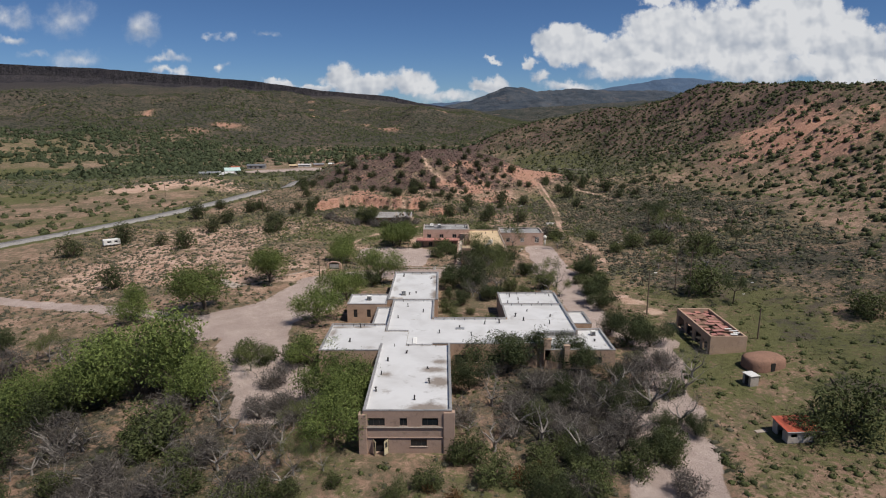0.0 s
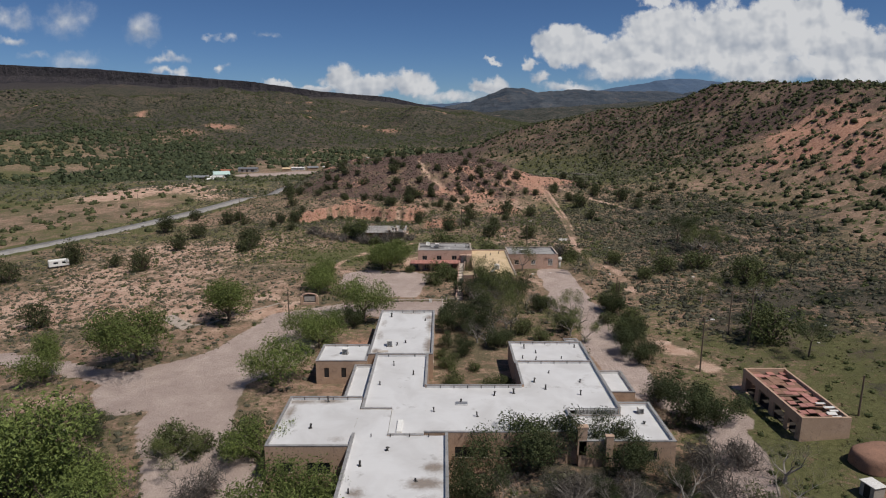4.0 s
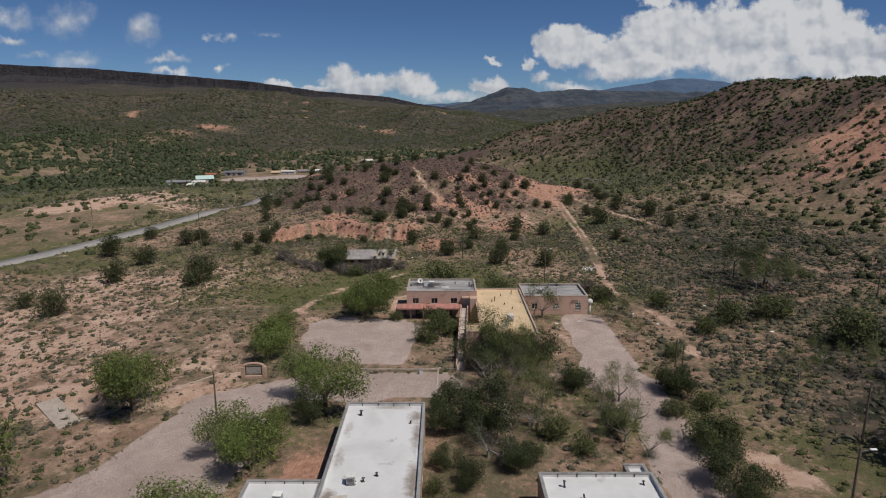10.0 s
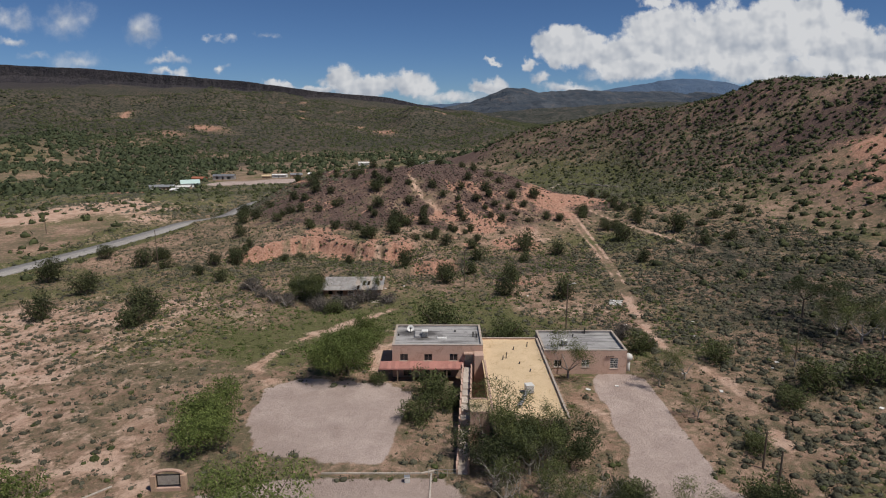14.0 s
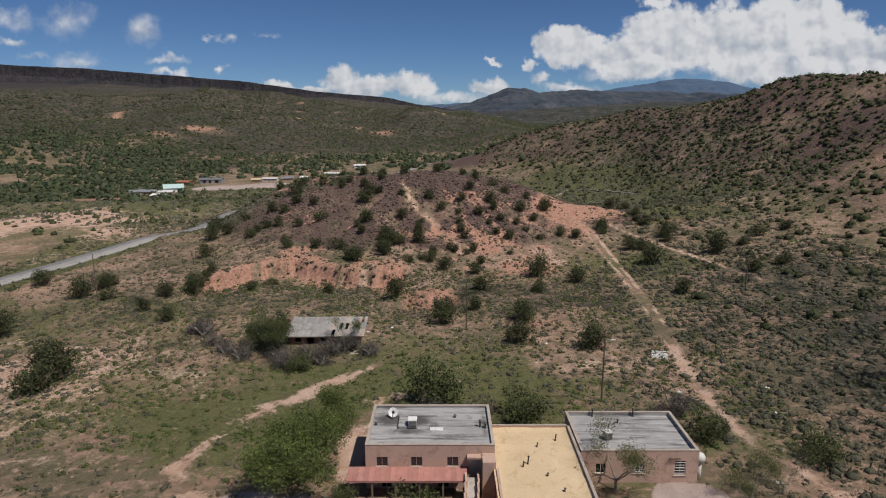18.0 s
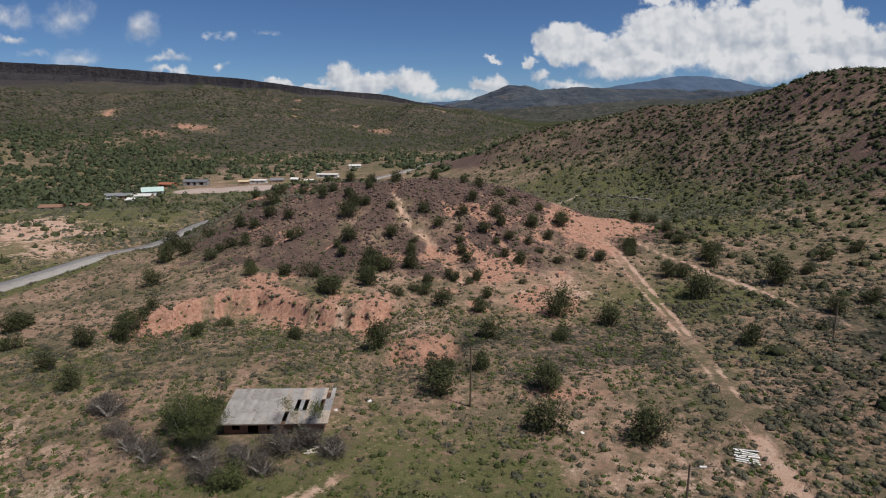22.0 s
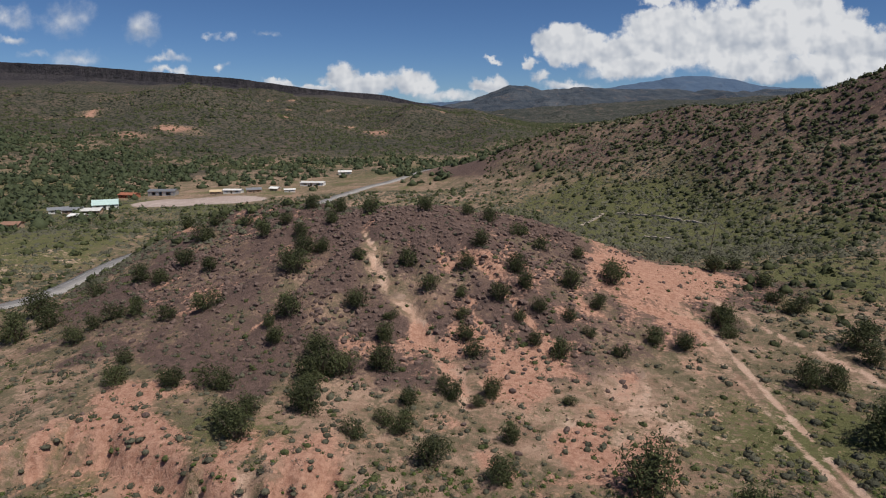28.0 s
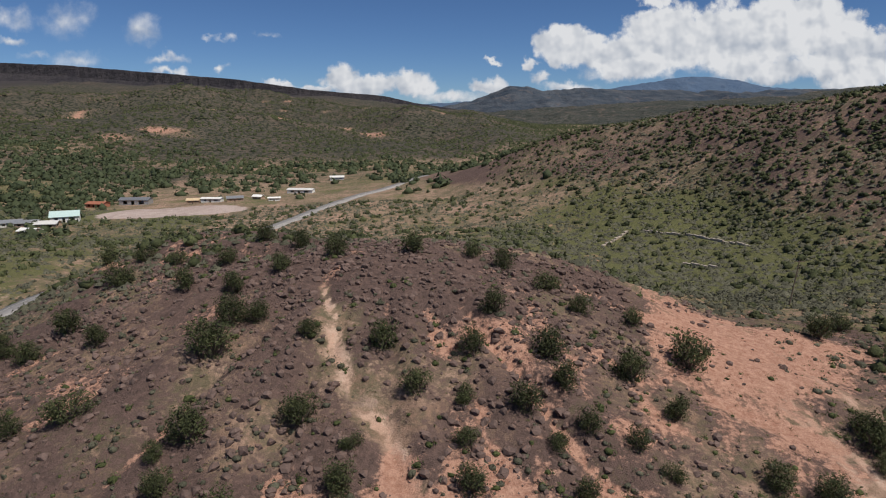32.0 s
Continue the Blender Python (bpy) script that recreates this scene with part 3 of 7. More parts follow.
# ---- the ground: one sheet to the horizon ----
HIGHWAY = ((-260, 70), (-215, 165), (-176, 248), (-148, 304), (-128, 368), (-117, 410), (-111, 452), (-111, 500), (-103, 590), (-82, 685), (-57, 808), (2, 900), (80, 985), (170, 1060))
DRIVES = (  # packed dirt: half width and the line
    (2.6, ((-260, 205), (-175, 184), (-123, 167), (-86, 154), (-58, 141))),
    (9.5, ((-52, 138), (-38, 150), (-34, 166))), (7.0, ((-42, 140), (-40, 124), (-33, 112), (-29, 100))),
    (2.0, ((-12, 70), (-8, 62), (-4, 60))), (5.5, ((-36, 176), (-24, 183), (-8, 184), (0, 184))),
    (5.2, ((34.4, 220.5), (34.3, 212), (34.2, 197), (32.4, 186), (35.7, 183.0))), (4.2, ((35.7, 183.0), (35.5, 167.2), (35.4, 154.9), (35.0, 146.6), (34.7, 139.3), (45, 124))),
    (3.2, ((45, 124), (42.5, 112), (38, 99))), (6.2, ((37, 98), (34, 84), (31, 70), (29, 40), (28, 0))),
    (2.0, ((46, 160), (52, 145), (55, 135))), (1.3, ((-11, 264), (-22, 251), (-31, 240), (-34, 228), (-30, 222))),
    (2.2, ((-8, 221), (-11, 236), (-6, 250))), (0.9, ((51, 275), (48, 247), (49, 232), (52.6, 224), (53.7, 203), (50, 186))),
    (1.0, ((21, 222), (25, 212), (30, 204))))
TRAIL = ((51, 270), (52, 280), (54.5, 300), (56.4, 322), (57.7, 346), (57.6, 379), (53, 400), (58, 420))
TRACK = ((58, 420), (66, 392), (76, 366), (82, 346), (88, 318), (95, 280), (104, 240))


LOT = ((-29.3, 206), (-25.3, 197), (-6.2, 193.5), (-3.2, 216), (-8, 221), (-24, 222.4), (-29, 218.5))


def inside(x, y, pts):
    """How far inside a convex plot, given anticlockwise, a place lies."""
    best = np.full_like(x, 1e9)
    for (ax, ay), (bx, by) in zip(pts, pts[1:] + pts[:1]):
        l = math.hypot(bx - ax, by - ay)
        best = np.minimum(best, ((bx - ax) * (y - ay) - (by - ay) * (x - ax)) / l)
    return best


def graded(fine_lo, fine_hi, step, lo, hi, growth):
    mid = list(np.arange(fine_lo, fine_hi + 0.01, step))
    s, v, right = step, mid[-1], []
    while v < hi:
        s *= growth
        v += s
        right.append(v)
    s, v, left = step, mid[0], []
    while v > lo:
        s *= growth
        v -= s
        left.append(v)
    return np.array(left[::-1] + mid + right)


def near_line(x, y, half, pts, soft=0.8):
    return 1 - ramp(line_distance(x, y, pts) + 0.25 * np.minimum(half, 4) * vnoise(x / 6, y / 6, 29), half - soft / 2, half + soft)


def make_ground_mesh():
    xs, ys = graded(-120, 110, 1.5, -4300, 4300, 1.042), graded(56, 470, 1.8, -60, 4900, 1.025)
    xs = np.unique(np.concatenate([xs[(xs < -74.5) | (xs > 62.5)], np.arange(-74, 62.2, 0.95)]))
    ys = np.unique(np.concatenate([ys[(ys < 319.5) | (ys > 440.5)], np.arange(320, 354, 0.85), np.arange(354, 440.3, 1.3)]))
    gx, gy = np.meshgrid(xs, ys)
    x, y = gx.ravel(), gy.ravel()
    z = height(x, y)
    path, lanes = np.zeros_like(x), np.zeros_like(x)
    for half, pts in DRIVES:
        if half > 2.4:
            path = np.maximum(path, near_line(x, y, half, pts))
        else:
            lanes = np.maximum(lanes, near_line(x, y, half + 1.0 * vnoise(x / 4, y / 4, 48), pts, 2.4))
    ruts = np.maximum(near_line(x - 1.15, y, 0.2, TRAIL, 0.7), near_line(x + 1.15, y, 0.2, TRAIL, 0.7))
    wear = np.clip(0.80 + 0.7 * fbm(x, y, 5, 3, 79), 0, 1) * (0.6 + 0.4 * ramp(y, 290, 330))
    tracks = np.maximum((1.0 * ruts + 0.22 * near_line(x, y, 3.0, TRAIL, 2)) * wear, 0.8 * near_line(x, y, 0.6, TRACK))
    tracks = np.maximum(tracks, lanes * np.clip(0.55 + 0.9 * fbm(x, y, 5, 3, 80), 0, 0.85))
    road = near_line(x, y, 4.6, HIGHWAY, 1.0)
    z = z - 0.35 * road
    knoll = np.maximum(knoll_mask(x, y), crest(x, y, KNOLL_BACK) / 20.5)
    path = np.maximum(path, ramp(inside(x, y, LOT) + 1.5 * fbm(x, y, 7, 3, 40), -0.6, 0.8))
    path = np.maximum(path, near_line(x, y, 24, ((-205, 733), (-158, 742)), 6))
    n9, n30 = fbm(x, y, 9, 3, 41), fbm(x, y, 34, 3, 42)
    rocky = ramp(knoll + 0.05 * n9 + 0.04 * n30, 0.07, 0.18) * (0.66 + 0.40 * n9 + 0.2 * n30)
    slope_east = np.maximum(ramp(crest(x, y, EAST_RIDGE), 3, 13), ramp(y, 400, 460) * ramp(crest(x, y, EAST_RIDGE), 2, 9))
    rocky = np.maximum(rocky, (0.58 + 0.3 * n30) * slope_east * (0.6 + 0.4 * ramp(y, 300, 420)))
    basin = np.exp(-((x - 86) / 56) ** 4 - ((y - 550) / 106) ** 4)
    rocky = rocky * (1 - 0.95 * basin)
    rocky = np.maximum(rocky, 0.9 * ramp(y, 3350, 3700))
    wash = np.exp(-(line_distance(x, y, GULLY) / (1.35 + 1.0 * vnoise(x / 6, y / 6, 49) + 0.02 * (400 - y))) ** 2)
    wash = wash * np.clip(0.95 + 0.9 * fbm(x, y, 4.5, 3, 58), 0, 1)
    # vnoise at 1.9 m stripes the bank's colour in place of flute shadows.
    red = 0.35 * wash + (0.85 + 0.9 * fbm(x * 1.6, y * 0.7, 8, 3, 50) + 0.35 * vnoise(x / 1.9, y / 9, 53)) * np.exp(-((y - np.interp(x, BANK_X, BANK_Y) - 2 - 5 * n9) / 7.5) ** 2) * ramp(x, -78, -60) * ramp(x, -2, -14)
    red = red + (0.7 + 0.9 * n9) * np.exp(-((x + 48) / 13) ** 2 - ((y - 355) / 6) ** 2)
    red = red + (0.12 + 0.7 * n9) * np.exp(-((x - 26) / 19) ** 2 - ((y - 374) / 28) ** 2) + 0.62 * np.exp(-((x - 54) / 9) ** 2 - ((y - 396) / 36) ** 2)
    red = red + 0.42 * ramp(knoll, 0.3, 0.55) * ramp(fbm(x * 1.3, y * 0.6, 14, 3, 52), 0.0, 0.45) + (0.8 + 0.7 * n9) * np.exp(-((x + 2) / 10) ** 2 - ((y - 313) / 8) ** 2) + 0.35 * ramp(fbm(x, y, 20, 3, 47), 0.15, 0.5) * ramp(x, 20, 60) * ramp(y, 130, 260)
    red = red + (0.7 + 0.6 * n9) * (np.exp(-((x - 24) / 11) ** 2 - ((y - 290) / 3) ** 2) + np.exp(-((x - 27) / 12) ** 2 - ((y - 337) / 6) ** 2) + 0.8 * np.exp(-((x + 64) / 9) ** 2 - ((y - 328) / 10) ** 2) + 0.8 * np.exp(-((x - 20) / 8) ** 2 - ((y - 360) / 7) ** 2))
    red = red + (0.30 + 0.9 * fbm(x, y, 6, 3, 87)) * np.exp(-((x - 22) / 30) ** 2 - ((y - 345) / 26) ** 2)
    cliff = np.exp(-((x - 195 - 0.10 * (y - 340)) / 34) ** 2) * ramp(y, 255, 300) * ramp(y, 445, 400)
    red = red + (0.66 + 0.9 * fbm(x * 0.4, y, 16, 3, 88) + 0.3 * n30) * cliff + 0.8 * np.exp(-((x - 69) / 9) ** 2 - ((y - 412) / 7) ** 2)
    red = red + 0.9 * np.exp(-((x + 17.5) / 4.5) ** 2 - ((y - 156) / 8) ** 2)
    green = 0.34 * np.exp(-((x + 25) / 42) ** 2 - ((y - 250) / 50) ** 2) + 0.62 * np.exp(-((x - 70) / 30) ** 2 - ((y - 105) / 55) ** 2)
    green = green + 0.36 * np.exp(-((x - 10) / 40) ** 2 - ((y - 255) / 22) ** 2) + 1.1 * np.exp(-((x - 82) / 62) ** 2 - ((y - 540) / 110) ** 2)
    green = green + 0.15 * np.exp(-((x - 15) / 30) ** 2 - ((y - 80) / 40) ** 2) + 0.55 * n30 + 0.22 * n9 + 0.26 + 0.18 * ramp(x, -40, -70) * ramp(y, 220, 260) * ramp(y, 330, 290) - 0.3 * ramp(x, -30, -60) * ramp(y, 130, 160) * ramp(y, 250, 220) + 0.4 * ramp(x, -120, -150) * ramp(y, 330, 420) * ramp(y, 800, 700)
    fields = ramp(y, 660, 760) * ramp(y, 1500, 1250) * ramp(x, 60, -40)
    green = np.maximum(green, fields * (0.42 + 0.6 * fbm(x, y, 120, 2, 44)))
    green = np.maximum(green, 0.9 * near_line(x, y, 10, HIGHWAY, 4) * ramp(y, 420, 380))
    wooded = ramp(y, 900, 1350) * (0.86 + 0.45 * fbm(x, y, 130, 4, 45)) * ramp(x / np.maximum(y, 1), 0.24, 0.1)
    wooded = np.maximum(wooded, ramp(y, 2300, 2900) * 0.95)
    wooded = np.maximum(wooded, 0.45 * np.exp(-((y - 1010 + 0.25 * (x + 150)) / 120) ** 2) * ramp(x, 160, 40) + 0.25 * ramp(x, -240, -300) * ramp(y, 600, 700) * ramp(y, 1200, 1000))
    outcrop = 0.9 * ramp(fbm(x, y, 110, 4, 85), 0.40, 0.62) * ramp(y, 1250, 1500) * ramp(y, 3200, 2700)
    for ox, oy in ((-462, 1371), (-508, 1290), (-145, 1599)):
        outcrop = np.maximum(outcrop, (0.9 + 0.5 * fbm(x, y, 40, 3, 86)) * np.exp(-((x - ox) / 60) ** 2 - ((y - oy) / 45) ** 2))
    wooded = wooded * (1 - 0.7 * np.clip(outcrop, 0, 1))
    red = red + 0.8 * outcrop
    lx = x + 16 * fbm(x, y, 34, 3, 59) + 5 * fbm(x, y, 9, 2, 60)
    ly = y + 16 * fbm(x, y, 34, 3, 91) + 5 * fbm(x, y, 9, 2, 92)  # lx, ly: ragged edges
    litter = 0.85 * np.exp(-((lx - 24) / 22) ** 4 - ((ly - 90) / 22) ** 4) + 0.55 * np.exp(-((lx + 60) / 36) ** 4 - ((ly - 94) / 27) ** 4)
    litter = litter + 0.30 * np.exp(-((lx - 80) / 36) ** 2 - ((ly - 250) / 70) ** 4) + 0.4 * np.exp(-((lx - 12) / 9) ** 2 - ((ly - 178) / 26) ** 2)
    litter = litter + 0.5 * ramp(lx, -4, 8) * ramp(lx, 52, 44) * ramp(ly, 282, 296) * ramp(ly, 334, 324) + 0.25 * np.exp(-((lx - 85) / 60) ** 2 - ((ly - 500) / 62) ** 2) + 0.35 * ramp(ly, 286, 300) * ramp(ly, 334, 326) * ramp(lx, 5, -5) * ramp(lx, -100, -80)
    litter = litter + (0.46 * ramp(lx, 46, 76) * ramp(ly, 76, 110) * ramp(ly, 215, 180) + 0.20 * ramp(lx, 50, 100) * ramp(ly, 110, 220) * ramp(ly, 470, 390)) * ramp(crest(x, y, EAST_RIDGE), 40, 20)
    litter = litter + 0.16 * ramp(lx, 58, 68) * ramp(ly, 215, 240) * ramp(ly, 350, 325) * ramp(crest(x, y, EAST_RIDGE), 12, 6)
    wooded = np.maximum(wooded, litter + 0.25 * n9)
    sand = (0.95 + 0.7 * n30) * np.exp(-((x + 190) / 45) ** 2 - ((y - 430) / 45) ** 2) + 0.5 * n30 * ramp(x, -60, -100) * ramp(y, 120, 260) * ramp(y, 700, 500)
    sand = sand + 0.6 * ramp(x, 20, -60) * ramp(y, 230, 130) * ramp(n9, -0.1, 0.6) * ramp(x, -150, -60)
    sand = np.maximum(sand, near_line(x, y, 8, ((-106, 462), (-105, 496)), 4))
    sand = sand + (0.55 + 0.4 * n9) * ramp(x, -28, -46) * ramp(x, -140, -110) * ramp(y, 160, 185) * ramp(y, 300, 262)
    sand = np.maximum(sand, 0.9 * wash)
    sand = np.maximum(sand, (0.35 + 1.0 * fbm(x, y, 5, 3, 76)) * np.exp(-((y - np.interp(x, BANK_X, BANK_Y) - 3) / 8) ** 2 - ((x + 38) / 30) ** 2))
    sand = np.maximum(sand, (0.5 + 1.0 * fbm(x, y, 5, 3, 77)) * np.exp(-((x + 1) / 9) ** 2 - ((y - 313) / 7) ** 2))
    sand = sand + 0.45 * ramp(fbm(x, y, 14, 3, 57), 0.05, 0.45) * ramp(x, -75, -45) * ramp(x, 60, 40) * ramp(y, 236, 250) * ramp(y, 336, 322)
    sand = np.maximum(sand, (0.55 + 0.7 * n9) * np.exp(-((x - 49) / 14) ** 2 - ((y - 385) / 36) ** 2))
    sand = np.maximum(sand, (0.52 + 0.8 * n9) * np.exp(-((x - 33) / 22) ** 2 - ((y - 354) / 24) ** 2))
    sand = np.maximum(sand, tracks)
    near = near_line(x, y, 30, ((-30, 230), (-20, 270)), 20)
    sand = np.maximum(sand * (1 - 0.6 * near), tracks)
    turn, reach = np.arctan2(y - 425, x + 4), np.hypot(x + 4, y - 425)
    rills = np.abs(vnoise(turn * 7 + 0.25 * fbm(x, y, 12, 2, 33), reach / 38, 34))
    red = red + 0.62 * ramp(rills, 0.20, 0.03) * ramp(knoll, 0.18, 0.3) * ramp(knoll, 0.95, 0.75) * ramp(n9, -0.5, 0.3)
    rocky = rocky * (1 - 0.9 * wash) * (1 - 0.8 * np.clip(tracks, 0, 1))
    basalt = ramp(y + 250 * fbm(x, y, 260, 4, 82), 2900, 3500) * ramp(z, 95, 150)
    nx, ny = len(xs), len(ys)
    me = bpy.data.meshes.new("ground")
    me.vertices.add(nx * ny)
    me.vertices.foreach_set("co", np.stack([x, y, z], 1).ravel())
    i, j = np.meshgrid(np.arange(nx - 1), np.arange(ny - 1))
    a = (j * nx + i).ravel()
    loops = np.stack([a, a + 1, a + 1 + nx, a + nx], 1).ravel()
    me.loops.add(len(loops))
    me.loops.foreach_set("vertex_index", loops)
    me.polygons.add(len(a))
    me.polygons.foreach_set("loop_start", np.arange(len(a)) * 4)
    me.polygons.foreach_set("use_smooth", np.ones(len(a), bool))
    me.update(calc_edges=True)
    for name, bands in (("zone_a", (path, red, rocky)), ("zone_b", (green, wooded, sand))):
        data = np.ones((nx * ny, 4), np.float32)
        data[:, 3] = np.clip(basalt, 0, 1)
        for k, band in enumerate(bands):
            data[:, k] = np.clip(band, 0, 1)
        me.attributes.new(name, "FLOAT_COLOR", "POINT").data.foreach_set("color", data.ravel())
    me.materials.append(MAT["land"])
    return tagged(new("ground", me), "dry tan and red earth with grass and gravel", "ground", kind="structure")


make_ground_mesh()


def smooth_line(pts, step):
    """Points about every step metres on a soft curve through pts."""
    out, p = [], [Vector((*q, 0)) for q in pts]
    p = [2 * p[0] - p[1]] + p + [2 * p[-1] - p[-2]]
    for k in range(1, len(p) - 2):
        n = max(2, int((p[k + 1] - p[k]).length / step))
        for s in range(n):
            t = s / n
            out.append(0.5 * (2 * p[k] + (p[k + 1] - p[k - 1]) * t + (2 * p[k - 1] - 5 * p[k] + 4 * p[k + 1] - p[k + 2]) * t * t
                              + (3 * p[k] - p[k - 1] - 3 * p[k + 1] + p[k + 2]) * t ** 3))
    out.append(p[-2])
    return out


def strip(name, pts, offset, half, lift, material, step=4.0, thick=0.25):
    """A ribbon of road, with a body below it, that follows the land."""
    line = smooth_line(pts, step)
    zs = np.array([ground_z(p.x, p.y) for p in line])
    zs = np.convolve(np.pad(zs, 3, "edge"), np.ones(7) / 7, "valid")
    verts, faces = [], []
    for k, p in enumerate(line):
        d = (line[min(k + 1, len(line) - 1)] - line[max(k - 1, 0)]).normalized()
        side = Vector((d.y, -d.x, 0))
        for s, dz in ((-half, -thick), (-half, 0), (half, 0), (half, -thick)):
            q = p + side * (offset + s)
            verts.append((q.x, q.y, zs[k] + lift + dz))
    for k in range(len(line) - 1):
        for c in range(3):
            faces.append((4 * k + c, 4 * k + 4 + c, 4 * k + 5 + c, 4 * k + 1 + c))
    return mesh_of(name, verts, faces, material, True)


road = tagged(new("road", strip("road", HIGHWAY, 0, 4.7, 0.06, MAT["asphalt"])), "two-lane asphalt highway with grassy verges", "road", kind="structure")
for name, off in (("edge_line", -3.3), ("edge_line", 3.3), ("centre_line", 0.0)):
    share(name, strip(name, HIGHWAY, off, 0.08, 0.075, MAT["line"], 4.0, 0.01), road)

# ---- buildings ----
def wall_run(bm, ax, ay, bx, by, z0, z1, thick, holes=()):
    """A wall from a to b along x or y, with holes of (from, to, bottom, top) cut right through; thick goes to the left of its way."""
    length = math.hypot(bx - ax, by - ay)
    dx, dy = (bx - ax) / length, (by - ay) / length
    cuts = sorted({0.0, length, *(h[0] for h in holes), *(h[1] for h in holes)})
    levels = sorted({z0, z1, *(h[2] for h in holes), *(h[3] for h in holes)})
    solid = {(i, j) for i in range(len(cuts) - 1) for j in range(len(levels) - 1)
             if not any(h[0] < (cuts[i] + cuts[i + 1]) / 2 < h[1] and h[2] < (levels[j] + levels[j + 1]) / 2 < h[3] for h in holes)}
    corner = {}

    def at(i, j, k):
        if (i, j, k) not in corner:
            corner[i, j, k] = bm.verts.new((ax + dx * cuts[i] - dy * thick * k, ay + dy * cuts[i] + dx * thick * k, levels[j]))
        return corner[i, j, k]

    for i, j in sorted(solid):
        bm.faces.new((at(i, j, 0), at(i + 1, j, 0), at(i + 1, j + 1, 0), at(i, j + 1, 0)))
        bm.faces.new((at(i, j, 1), at(i, j + 1, 1), at(i + 1, j + 1, 1), at(i + 1, j, 1)))
        for di, dj, (p, q) in ((-1, 0, ((0, 1), (0, 0))), (1, 0, ((1, 0), (1, 1))), (0, -1, ((0, 0), (1, 0))), (0, 1, ((1, 1), (0, 1)))):
            if (i + di, j + dj) not in solid:
                bm.faces.new((at(i + q[0], j + q[1], 0), at(i + p[0], j + p[1], 0), at(i + p[0], j + p[1], 1), at(i + q[0], j + q[1], 1)))


def window(parent, face, along, plane, w, z0, z1, depth=0.30, sill=True, frame_mat="dark_metal", bars=1, slats=0):
    """A window in a wall that looks to -y ('s'), +x ('e') or -x ('w'): frame, glass, sill, and a near-black sheet for
    the unlit room.
    """
    turn = {"s": 0, "e": 90, "w": -90}[face]
    at = pose(along, plane, 0, 0, 0, turn) if face == "s" else pose(plane, along, 0, 0, 0, turn)
    win = share("window", mesh_of("dark_room_sheet", [(-w / 2, depth, z0), (w / 2, depth, z0), (w / 2, depth, z1), (-w / 2, depth, z1)], [(0, 1, 2, 3)], MAT["dark"]), parent, at)
    t = 0.06
    fb = boxes((-w / 2, 0.10, z0, -w / 2 + t, 0.17, z1), (w / 2 - t, 0.10, z0, w / 2, 0.17, z1), (-w / 2 + t, 0.10, z0, w / 2 - t, 0.17, z0 + t), (-w / 2 + t, 0.10, z1 - t, w / 2 - t, 0.17, z1))
    for k in range(bars):
        c = -w / 2 + w * (k + 1) / (bars + 1)
        box(fb, c - 0.025, 0.105, z0 + t, c + 0.025, 0.165, z1 - t)
    part("window_frame", fb, MAT[frame_mat], win)
    part("pane", boxes((-w / 2 + t, 0.13, z0 + t, w / 2 - t, 0.14, z1 - t)), MAT["glass"], win)
    for k in range(slats):
        z = z0 + t + (z1 - z0 - 2 * t) * (k + 0.5) / slats
        part("slat", boxes((-w / 2 + t, 0.05, z - 0.04, w / 2 - t, 0.09, z + 0.04)), MAT["white_paint"], win)
    if sill:
        part("window_sill", boxes((-w / 2 - 0.12, -0.09, z0 - 0.12, w / 2 + 0.12, 0.08, z0 - 0.005), bevel=0.02), MAT["cap"], win)
    return win


